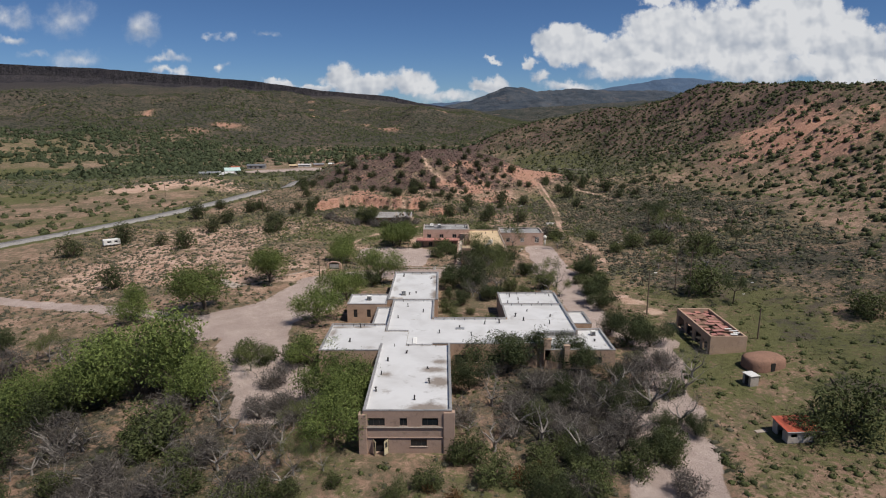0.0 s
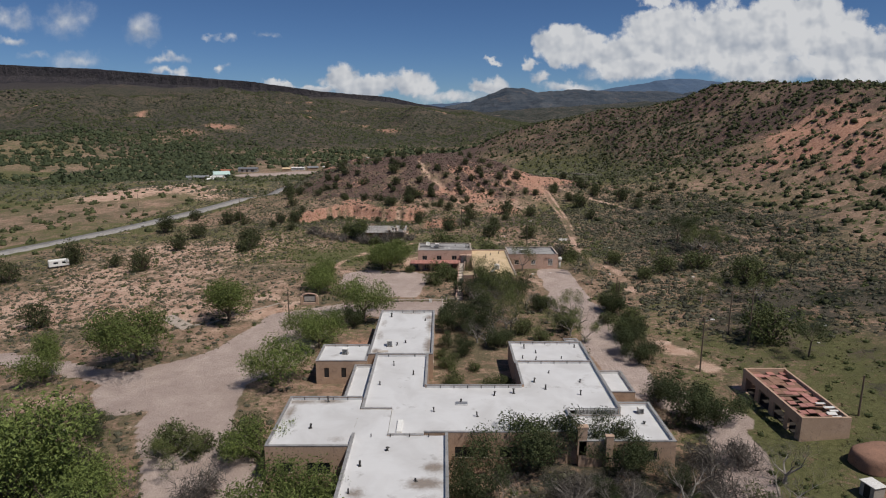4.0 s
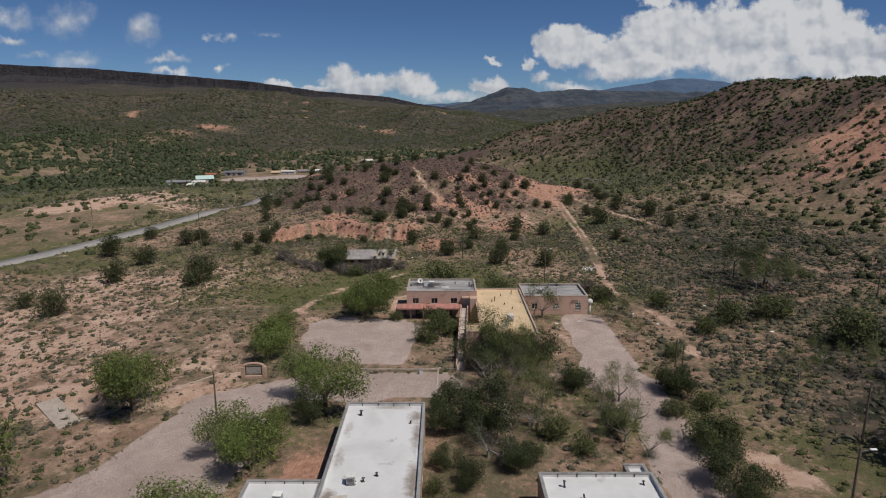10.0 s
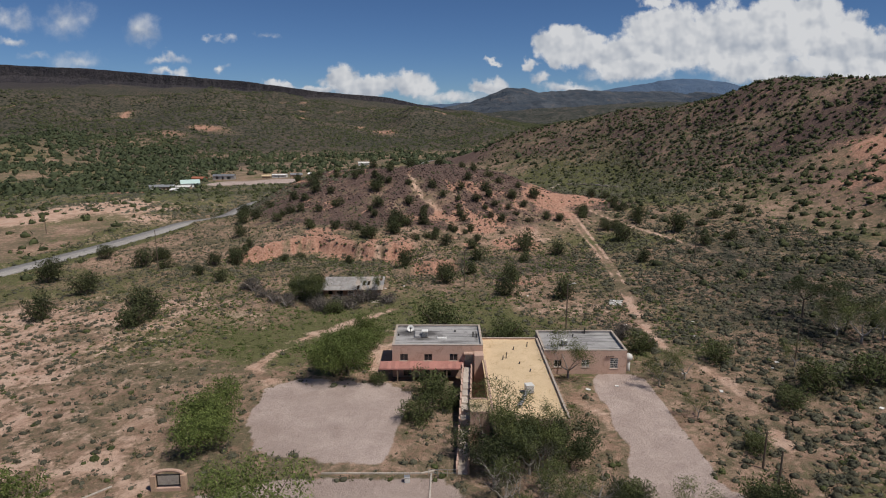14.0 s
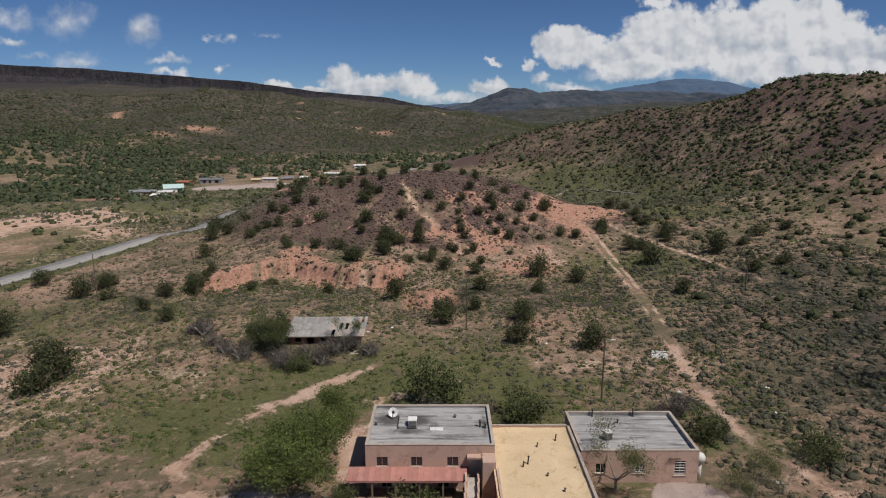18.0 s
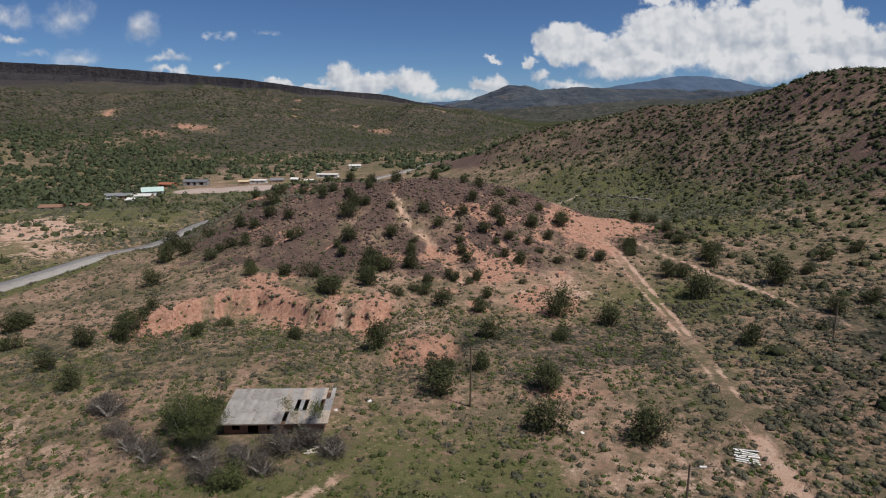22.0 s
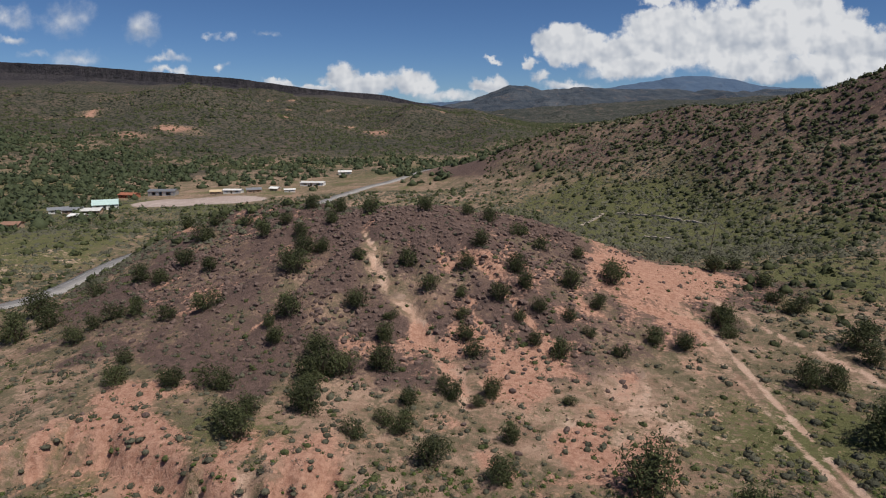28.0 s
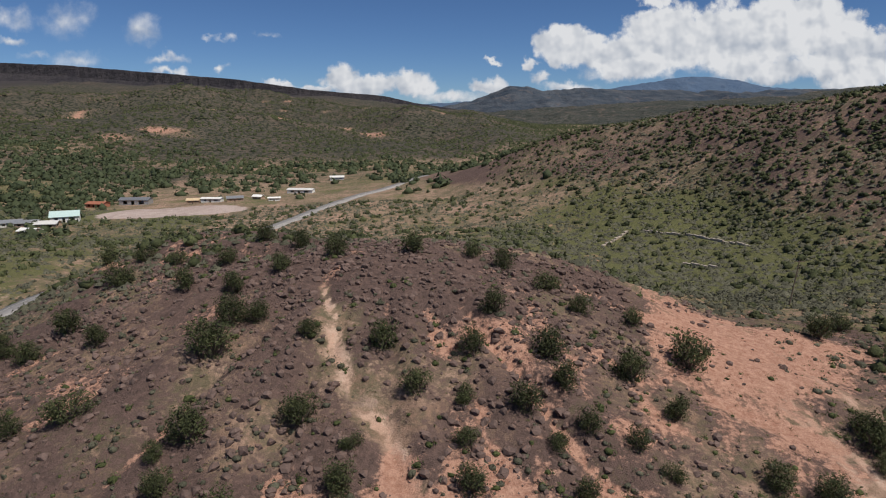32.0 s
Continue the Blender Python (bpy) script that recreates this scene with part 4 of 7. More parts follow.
def wing(parent, x0, x1, y0, y1, top, base, roof_mat="roof", wall_mat="stucco", cap_mat="dark_cap", low=0.42, south=(), west=(), east=(), thick=0.34, seams=True, stains=(), skip=""):
    """A flat-roofed wing: walls with holes, a sunk roof deck, a flashed parapet with lap joints, and canales."""
    ya, yb = y0 + (0 if "s" in skip else thick), y1 - (0 if "n" in skip else thick)
    xa, xb = x0 + (0 if "w" in skip else thick), x1 - (0 if "e" in skip else thick)
    wall = {}
    for side, run, holes in (("s", (x0, y0, x1, y0), south), ("e", (x1, ya, x1, yb), east), ("n", (x1, y1, x0, y1), ()), ("w", (x0, yb, x0, ya), west)):
        if side not in skip:
            wb = bmesh.new()
            wall_run(wb, *run, base, top, thick, holes)
            wall[side] = part("wall", wb, MAT[wall_mat], parent)
    i = thick
    rb = bmesh.new()
    nx, ny = max(2, int((x1 - x0) / 0.7)), max(2, int((y1 - y0) / 0.7))
    grid = [[rb.verts.new((xa + (xb - xa) * a / nx, ya + (yb - ya) * b / ny,
                           top - low + 0.05 * noise.noise(Vector((x0 + a * 0.5, y0 + b * 0.6, 3))))) for a in range(nx + 1)] for b in range(ny + 1)]
    for b in range(ny):
        for a in range(nx):
            rb.faces.new((grid[b][a], grid[b][a + 1], grid[b + 1][a + 1], grid[b + 1][a]))
    roof = part("roof", rb, MAT[roof_mat], parent, smooth=True)
    at = np.array([v.co[:2] for v in roof.data.vertices])
    amount = np.zeros(len(at), np.float32)
    for sx, sy, rx, ry, strong in stains:
        amount = np.maximum(amount, strong * np.exp(-((at[:, 0] - sx) / rx) ** 2 - ((at[:, 1] - sy) / ry) ** 2))
    roof.data.attributes.new("stain", "FLOAT", "POINT").data.foreach_set("value", amount)
    # flashing turned up the inner side of the parapet, and a cap on it
    e, c, lo, hi = 0.03, 0.04, top - low - 0.1, top - 0.10
    for side, fl, cp in (("n", (xa, yb - e, lo, xb, yb + 0.004, hi), (x0 - c, yb - c, top, x1 + c, y1 + c, top + 0.06)),
                         ("s", (xa, ya - 0.004, lo, xb, ya + e, hi), (x0 - c, y0 - c, top, x1 + c, ya + c, top + 0.06)),
                         ("w", (xa - 0.004, ya + e, lo, xa + e, yb - e, hi), (x0 - c, ya + c, top, xa + c, yb - c, top + 0.06)),
                         ("e", (xb - e, ya + e, lo, xb + 0.004, yb - e, hi), (xb - c, ya + c, top, x1 + c, yb - c, top + 0.06))):
        if side not in skip:
            part("flashing", boxes(fl), MAT[roof_mat], roof)
            part("parapet_cap", boxes(cp), MAT[cap_mat], wall[side])
    if seams:
        n = int((x1 - x0) / 2.2)
        for k in range(1, n):
            xx = x0 + (x1 - x0) * k / n
            part("lap_joint", boxes((xx - 0.06, y1 - i - 0.09, top - low - 0.02, xx + 0.06, y1 - i - 0.035, top + 0.075)), MAT["dark_metal"], roof)
    return roof


def vent_pipe(parent, x, y, z, h=0.55, r=0.10, cap=True, lean=0.0):
    b = bmesh.new()
    tube(b, (x, y, z - 0.1), (x + lean, y, z + h), r, r, 8)
    tube(b, (x, y, z - 0.05), (x, y, z + 0.06), r * 2.2, r * 1.3, 8)
    v = part("vent_pipe", b, MAT["dark_metal"], parent)
    if cap:
        c = bmesh.new()
        tube(c, (x + lean, y, z + h + 0.04), (x + lean, y, z + h + 0.14), r * 2.0, r * 0.7, 8)
        part("vent_cap", c, MAT["dark_metal"], v)


def cooler(x, y, z, turn=0.0, s=0.9, label="grey metal evaporative cooler on a flat roof", mat="grey_metal", parent=None):
    """A rooftop cooler: cabinet on skids, three louvred sides, lid and a lug for each corner."""
    t = thing("rooftop_cooler", label, "air cooler", x, y, z, turn)
    part("cabinet", boxes((-s / 2, -s / 2, 0.12, s / 2, s / 2, 0.12 + s), bevel=0.03), MAT[mat], t)
    for k in range(5):
        zz = 0.22 + k * (s - 0.2) / 5
        part("louvre", boxes((-s / 2 + 0.08, -s / 2 - 0.03, zz, s / 2 - 0.08, -s / 2 + 0.01, zz + 0.06)), MAT["dark_metal"], t)
    part("lid", boxes((-s / 2 - 0.05, -s / 2 - 0.05, 0.12 + s, s / 2 + 0.05, s / 2 + 0.05, 0.2 + s), bevel=0.03), MAT["white_paint"], t)
    for yy in (-s / 3, s / 3):
        part("skid", boxes((-s / 2 - 0.1, yy - 0.05, 0, s / 2 + 0.1, yy + 0.05, 0.117)), MAT["wood"], t)
    return t


hotel = thing("hotel_building", "abandoned tan stucco adobe-style hotel with white flat roofs", "hotel", 0, 0, 0)
H = hotel
# the two-storey front wing
front_holes = [(0.7, 3.2, 2.6, 3.85), (5.4, 6.5, 2.6, 3.85), (8.7, 11.1, 2.6, 3.85), (1.4, 3.7, -1.75, 0.55), (7.0, 9.4, -0.7, 0.5)]
wing(H, -11.8, 1.3, 84.6, 111.86, 5.05, -3.2, south=front_holes, wall_mat="stucco_dark", east=[(3, 4.4, 2.6, 3.9), (8, 9.4, 2.6, 3.9), (14, 15.4, 2.6, 3.9), (20, 21.4, 2.6, 3.9), (5, 6.4, -0.8, 0.6), (11, 12.4, -0.8, 0.6)], skip="n",
     stains=((-2.2, 86.2, 3.4, 1.7, 1.3), (-0.6, 95.5, 2.2, 2.4, 1.1), (-1.6, 100.5, 2.8, 1.3, 1.1), (-0.4, 104, 1.8, 1.3, 1.0), (-9.6, 98.5, 1.2, 1.4, 0.9), (-9, 92, 1, 1, 0.7)))
for a, b, c, d in front_holes[:3] + front_holes[4:]:
    window(H, "s", -11.8 + (a + b) / 2, 84.6, b - a, c, d, 0.33, True, "dark_metal", 2 if b - a > 2 else 1)
for yy, z0 in ((3.7, 2.6), (8.7, 2.6), (14.7, 2.6), (20.7, 2.6), (5.7, -0.8), (11.7, -0.8)):
    window(H, "e", 84.94 + yy, 1.3, 1.4, z0, z0 + 1.3, 0.33)
part("ledge", boxes((-11.3, 84.42, 2.32, 0.0, 84.596, 2.46), bevel=0.02), MAT["cap"], H, "pale concrete ledge under the upper windows")
part("ledge", boxes((-11.3, 84.46, 0.70, 0.0, 84.596, 0.82), bevel=0.02), MAT["stucco_dark"], H)
part("pilaster", boxes((-12.5, 84.3, -3.2, -11.25, 85.5, 4.5), bevel=0.06), MAT["stucco_dark"], H)
part("pilaster", boxes((0.05, 84.35, -3.2, 1.75, 85.4, 4.8), bevel=0.06), MAT["stucco_dark"], H)
# Near-black sheet in place of the shade inside the open doorway.
part("doorway_recess", boxes((-10.4, 84.96, -1.75, -8.1, 85.0, 0.55)), MAT["dark"], H)
for hinge, swing in ((-10.35, 118), (-8.15, 55)):
    leaf = part("door_leaf", boxes((0, -0.03, 0, 0.92, 0.03, 2.25), bevel=0.01), MAT["cream_paint"], H, "open cream-painted panelled door")
    leaf.matrix_basis = pose(hinge, 84.5, -1.72, 0, 0, swing + 180)
    for z0, z1 in ((0.25, 0.85), (1.15, 1.95)):
        part("door_panel", boxes((0.2, -0.045, z0, 0.72, 0.045, z1)), MAT["dark_metal" if z0 > 1 else "cream_paint"], leaf)
# west wing, joined to the front
wing(H, -22.9, -11.81, 108.4, 123.2, 5.0, -2.4, south=[(2.0, 3.6, 1.2, 2.6), (5.5, 8.6, 0.9, 2.6)], skip="e", stains=((-21, 122.2, 2.5, 1.0, 1.0), (-17, 122.4, 3, 0.9, 0.9), (-22, 119, 0.8, 3, 0.9), (-14, 111, 1.5, 1, 0.6)))
for c, w in ((-20.1, 1.6), (-15.85, 3.1)):
    window(H, "s", c, 108.4, w, 1.2 if w < 2 else 0.9, 2.6, 0.33, True, "dark_metal", 2)
wing(H, -11.81, -7.0, 111.86, 119.7, 5.0, -2.4, seams=False, skip="wsne")
# middle block and the east range, one roof
wing(H, -11.6, -7.0, 119.72, 141.4, 4.7, -2.4, skip="e")
wing(H, -7.0, -2.0, 111.87, 128.1, 4.7, -2.4, seams=False, skip="nwe")
wing(H, -7.0, -2.0, 128.1, 141.4, 4.7, -2.4, skip="sw")
wing(H, -2.0, 13.46, 112.6, 128.1, 4.7, -2.4, south=[(4.3, 6.8, 0.9, 2.5), (7.6, 8.9, 0.9, 2.5), (10.6, 13.0, 0.9, 2.5)], skip="we")
for c, w in ((3.55, 2.5), (6.25, 1.3), (9.8, 2.4)):
    window(H, "s", c, 112.6, w, 0.9, 2.5, 0.33, True, "dark_metal", 2)
wing(H, 13.46, 19.4, 112.8, 120.0, 4.7, -2.4, seams=False, skip="wn")
wing(H, 13.46, 27.3, 120.0, 128.1, 4.7, -2.4, seams=False, skip="wns")
wing(H, 13.46, 27.3, 128.1, 138.2, 4.7, -2.4, skip="s")
wing(H, 19.42, 27.3, 112.0, 119.98, 3.7, -2.4, seams=False, skip="e", south=[(3.9, 5.9, 0.9, 2.3)])
window(H, "s", 24.32, 112.0, 2.0, 0.9, 2.3, 0.33, True, "dark_metal", 1)
wing(H, 27.3, 32.8, 111.9, 123.9, 3.7, -2.4, south=[(1.2, 3.0, 0.9, 2.3)], seams=False, skip="w")
window(H, "s", 29.4, 111.9, 1.8, 0.9, 2.3, 0.33, True, "dark_metal", 1)
wing(H, 27.32, 32.2, 128.7, 137.4, 3.1, -2.4, seams=False)
wing(H, 13.4, 27.6, 138.21, 149.1, 4.15, -2.4)
# north block, west annexes
wing(H, -13.1, -1.2, 141.42, 167.3, 4.65, -2.4, east=[(4, 5.2, 1.2, 2.8), (10, 11.2, 1.2, 2.8), (17, 18.2, 1.2, 2.8)], stains=((-2.1, 147, 1.1, 5, 1.0), (-2.0, 158, 0.9, 5, 0.9), (-2.4, 163.5, 1.2, 2, 0.9), (-12, 152, 0.8, 3, 0.7), (-12, 144, 1, 1.5, 1.0), (-6, 166.6, 4, 0.7, 0.8), (-11.8, 160, 0.7, 3, 0.6)))
for yy in (4.6, 10.6, 17.6):
    window(H, "e", 141.76 + yy, -1.2, 1.2, 1.2, 2.8, 0.33)
wing(H, -22.3, -13.12, 139.2, 147.4, 4.2, -2.4, south=[(1.45, 2.35, 1.0, 2.9), (4.55, 5.45, 1.0, 2.9)], low=0.3)
for c in (-20.4, -17.3):
    window(H, "s", c, 139.2, 0.9, 1.0, 2.9, 0.33, False, "dark_metal", 0)
wing(H, -15.2, -11.62, 124.72, 139.18, 3.5, -2.4, seams=False)
wing(H, 24.6, 27.3, 149.12, 151.4, 3.9, -2.4, seams=False)
part("chimney", boxes((19.2, 112.0, 1.5, 20.5, 112.78, 5.6), (19.05, 111.95, 5.6, 20.65, 112.9, 5.8), bevel=0.03), MAT["stucco"], H)
part("chimney", boxes((23.0, 111.4, 1.5, 24.0, 111.99, 4.6), (22.9, 111.35, 4.6, 24.1, 112.1, 4.75), bevel=0.03), MAT["stucco"], H)
screen = part("roof_screen", boxes((20.4, 119.84, 3.6, 27.2, 119.92, 3.7), (20.4, 119.84, 4.6, 27.2, 119.92, 4.7)), MAT["grey_metal"], H, "ribbed grey metal roof screen")
for k in range(24):
    part("screen_slat", boxes((20.4 + k * 0.287, 119.79, 3.3, 20.6 + k * 0.287, 119.835, 4.75)), MAT["grey_metal" if k % 2 else "dark_cap"], screen)
for x, y, z in ((-18, 114, 4), (-16.9, 122.2, 4), (-9.8, 104.3, 5.1), (-10.4, 98.5, 5.1), (-6.7, 108, 5.1), (-10.6, 92, 5.1), (-2.6, 101, 5.1), (-2.2, 95, 5.1), (-4.4, 89, 5.1), (-0.7, 119.6, 3.95),
                (5.7, 118, 3.95), (8.7, 125, 3.95), (3.4, 122.6, 3.95), (11.9, 125.8, 3.95), (18.7, 133.7, 3.9), (15.7, 130, 3.9), (23.3, 130, 3.9), (22.4, 125.2, 3.9), (17.2, 127.3, 3.9),
                (30.2, 117.7, 3.15), (25.9, 147.1, 3.75), (16.2, 146.6, 3.75), (17.6, 141, 3.75), (22.4, 141.6, 3.75), (18.1, 144.3, 3.75), (15.3, 141.6, 3.75), (-10.6, 164, 4.25), (-3.2, 161.5, 4.25), (-9.7, 129, 4.4), (-4.4, 133, 4.4), (-8.0, 137, 4.4), (-8.2, 147, 4.25), (-6.6, 148.2, 4.25)):
    z = 4.3 if z in (3.95, 3.9, 4.4) else (4.62 if z in (5.1, 4) else z)
    vent_pipe(H, x, y, z, 0.35 + 0.5 * ((x * 7.3 + y) % 1.0), 0.08 + 0.07 * ((x * 3.1 + y * 1.7) % 1.0), (x + y) % 2 > 0.7, 0.12 * math.sin(x + y))
part("skylight", boxes((-5.9, 113.2, 4.2, -5.1, 116.6, 4.55), bevel=0.04), MAT["white_paint"], H, "long white roof hatch")
part("roof_hatch", boxes((2.6, 121.6, 4.2, 4.4, 122.6, 4.45), bevel=0.03), MAT["grey_metal"], H)
cooler(-9.6, 146.6, 4.22, 5, 1.0, "grey box evaporative cooler with dark louvres on the white roof")
cooler(-17.6, 143.4, 3.88, -4, 0.95, "grey box evaporative cooler with dark louvres on the white roof")
cooler(26.2, 114.9, 3.28, 0, 0.9, "small grey rooftop cooler beside a parapet")
cooler(30.6, 121.0, 3.28, 8, 0.8, "small grey rooftop cooler beside a parapet")
tray = thing("roof_panel", "loose pale sheet lying on the white roof", "panel", -10.6, 143.6, 4.27, 8)
part("sheet", boxes((-1.0, -0.4, 0.0, 1.0, 0.4, 0.10), bevel=0.02), MAT["concrete"], tray)

# the pink house on the north side of the drive
house = thing("pink_house", "two-storey pink stucco house with a worn grey flat roof", "house")
wing(house, -7.2, 9.6, 223.3, 234.7, 6.0, -2.0, "roof_worn", "stucco_pink", "cap", 0.35, south=[(1.4, 2.9, 2.95, 4.3), (5.9, 7.4, 2.95, 4.3), (10.6, 12.1, 2.95, 4.3), (13.5, 15.1, 2.1, 4.3), (2.0, 3.4, -0.1, 1.5), (6.0, 7.0, -0.2, 1.9), (9.5, 10.9, -0.1, 1.5)], seams=False, stains=((-4.5, 231, 2.2, 2.0, 1.2), (-1.0, 230.5, 2.4, 1.8, 1.2), (-2, 227.5, 3, 0.8, 1.0), (1.5, 229, 1.2, 1.2, 0.8), (4, 226, 4, 0.8, 0.7), (8.6, 229, 0.5, 4, 0.8)))
for c in (-5.05, -0.55, 4.15):
    window(house, "s", c, 223.3, 1.5, 2.95, 4.3, 0.33, True, "cap", 1)
for c in (-4.5, 3.0):
    window(house, "s", c, 223.3, 1.4, -0.1, 1.5, 0.33, True, "cap", 1)
part("door_leaf", boxes((6.32, 223.45, 2.1, 7.88, 223.5, 4.28)), MAT["grey_metal"], house, "grey upper door under a flat hood")
part("door_leaf", boxes((-1.18, 223.45, -0.2, -0.22, 223.5, 1.88)), MAT["dark_metal"], house)
part("door_hood", boxes((6.0, 222.4, 4.45, 8.2, 223.29, 4.75), bevel=0.03), MAT["stucco_pink"], house)
part("stair_wall", boxes((7.9, 221.0, -1.5, 9.6, 223.29, 4.9), bevel=0.04), MAT["stucco_pink"], house)
porch = part("porch_roof", boxes((-9.4, 220.6, 2.30, 6.0, 220.75, 2.52)), MAT["pink_metal"], house, "faded red sheet-metal porch roof")
for k in range(22):
    pr = bmesh.new()
    x0 = -9.4 + k * 0.7
    vs = [pr.verts.new(p) for p in ((x0, 220.6, 2.5), (x0 + 0.69, 220.6, 2.5), (x0 + 0.69, 223.28, 2.85), (x0, 223.28, 2.85), (x0, 220.6, 2.56), (x0 + 0.69, 220.6, 2.56), (x0 + 0.69, 223.28, 2.91), (x0, 223.28, 2.91))]
    for f in ((0, 3, 2, 1), (4, 5, 6, 7), (0, 1, 5, 4), (1, 2, 6, 5), (2, 3, 7, 6), (3, 0, 4, 7)):
        pr.faces.new([vs[q] for q in f])
    part("roof_sheet", pr, MAT["pink_metal"], porch)
for k in range(6):
    part("porch_post", boxes((-9.2 + k * 3.0, 220.7, -1.2, -9.0 + k * 3.0, 220.88, 2.3)), MAT["wood"], house)
dish = thing("satellite_dish", "white satellite dish on a short mast", "satellite dish", -4.2, 230.9, 5.65)
db = bmesh.new()
rings = [[db.verts.new((r * math.cos(a * 0.5236), 0.5 - 0.30 * r * r, 0.9 + r * math.sin(a * 0.5236))) for a in range(12)] for r in (0.2, 0.45, 0.7)]
for p, q in zip(rings, rings[1:]):
    for a in range(12):
        db.faces.new((p[a], p[(a + 1) % 12], q[(a + 1) % 12], q[a]))
db.faces.new(rings[0])
reflector = part("reflector", db, MAT["white_paint"], dish, smooth=True)
reflector.matrix_basis = pose(0, 0, 0, -35, 0, 0) @ pose(0, -0.2, 0.1)
db = bmesh.new()
tube(db, (0, 0, 0), (0, 0, 0.9), 0.05, 0.05, 8)
tube(db, (0, 0.1, 0.7), (0, -0.8, 0.9), 0.025, 0.025, 6)
part("mast", db, MAT["dark_metal"], dish)
cooler(-1.3, 228.6, 5.66, 0, 1.15, "square evaporative cooler with a white lid on the grey roof")
part("duct", boxes((-3.3, 228.2, 5.6, -1.9, 231.4, 6.1), bevel=0.1), MAT["roof_worn"], house, "low grey duct across the roof")
loose = thing("roof_panel", "pale panel leaning on the flat roof", "panel", 2.0, 228.0, 5.68, -3)
part("sheet", boxes((-0.9, -0.45, 0, 0.9, 0.45, 0.09), bevel=0.02), MAT["white_paint"], loose)
for x, y, h in ((8.0, 228.8, 0.9), (8.7, 228.5, 0.6), (-6.4, 229.3, 0.3), (4.6, 231.5, 0.3)):
    vent_pipe(house, x, y, 5.65, h, 0.12)

# terrace roof of tan foam between the houses, with its sunk court and walls
terrace = thing("terrace_building", "low building under a tan sprayed-foam roof", "building")
tb = bmesh.new()
wall_run(tb, 9.62, 198.4, 20.9, 198.4, -1.5, 4.0, 0.3, [(2, 3.5, 0.8, 2.4), (6, 7.5, 0.8, 2.4)])
wall_run(tb, 20.9, 198.7, 20.9, 231.6, -1.5, 4.25, 0.3)
wall_run(tb, 20.6, 231.9, 9.62, 231.9, -1.5, 4.3, 0.3)
wall_run(tb, 9.62, 221.0, 9.62, 198.7, -1.5, 4.1, 0.3)
wall_run(tb, 6.3, 201.0, 9.3, 201.0, -1.5, 3.9, 0.3)
wall_run(tb, 6.6, 205.6, 9.3, 205.6, -1.5, 3.9, 0.3)
twall = part("wall", tb, MAT["stucco_pink"], terrace)
part("parapet_cap", boxes((20.56, 198.38, 4.25, 20.94, 231.6, 4.33), (9.62, 231.56, 4.3, 20.56, 231.94, 4.38), bevel=0.02), MAT["cap"], twall)
rb = bmesh.new()
nx, ny = 16, 44
grid = [[rb.verts.new((9.3 + 11.3 * a / nx, 198.7 + 32.9 * b / ny, 3.78 + 0.10 * noise.noise(Vector((a * 0.5, b * 0.4, 1))) + 0.22 * (a in (0, nx) or b in (0, ny)))) for a in range(nx + 1)] for b in range(ny + 1)]
for b in range(ny):
    for a in range(nx):
        rb.faces.new((grid[b][a], grid[b][a + 1], grid[b + 1][a + 1], grid[b + 1][a]))
part("roof", rb, MAT["foam"], terrace, smooth=True)
part("roof", boxes((6.3, 201.3, 3.4, 9.28, 205.58, 3.8), bevel=0.08), MAT["foam"], terrace)
for k, (x, y, h) in enumerate(((13.8, 222.5, 1.0), (15.6, 226.8, 0.6), (17.4, 216.5, 0.35), (11.2, 213.2, 0.4), (12.3, 209.0, 0.3), (18.4, 228.5, 0.9), (15.9, 219.8, 0.3), (13.1, 221.8, 0.8))):
    vent_pipe(terrace, x, y, 3.8, h, 0.09, k % 2 == 0, 0.1)
c = cooler(16.1, 207.9, 3.85, 12, 1.25, "white evaporative cooler with a long silver duct on the tan roof", "white_paint")
db = bmesh.new()
tube(db, (-0.5, -0.5, 0.5), (-3.4, -4.9, 0.25), 0.32, 0.32, 10)
for k in range(9):
    s = k / 9
    p = Vector((-0.5, -0.5, 0.5)).lerp(Vector((-3.4, -4.9, 0.25)), s)
    tube(db, p, p + Vector((-0.05, -0.08, 0)), 0.35, 0.35, 10)
part("duct", db, MAT["grey_metal"], c, "ribbed silver air duct")

# walkway with low walls from the drive up to the pink house
walkway = thing("walkway", "stepped concrete walkway between low stucco walls", "walkway")
prev = None
for k in range(14):
    y0 = 191.0 + k * 2.2
    z = -0.2 + 2.5 * ramp(np.array(y0), 191, 216)
    xs = 4.25 + 1.75 * (y0 - 191) / 30
    part("slab", boxes((xs + 0.02, y0, float(z) - 1.8, xs + 1.32, y0 + 2.19, float(z)), bevel=0.02), MAT["concrete"], walkway)
    part("side_wall", boxes((xs - 0.26, y0, -1.8, xs, y0 + 2.196, float(z) + 0.75)), MAT["stucco_pink"], walkway)
    part("side_wall", boxes((xs + 1.34, y0, -1.8, xs + 1.56, y0 + 2.196, float(z) + 0.75)), MAT["stucco_pink"], walkway)
part("arch_slab", boxes((4.9, 201.6, 2.2, 7.3, 203.0, 2.45), bevel=0.03), MAT["cap"], walkway)

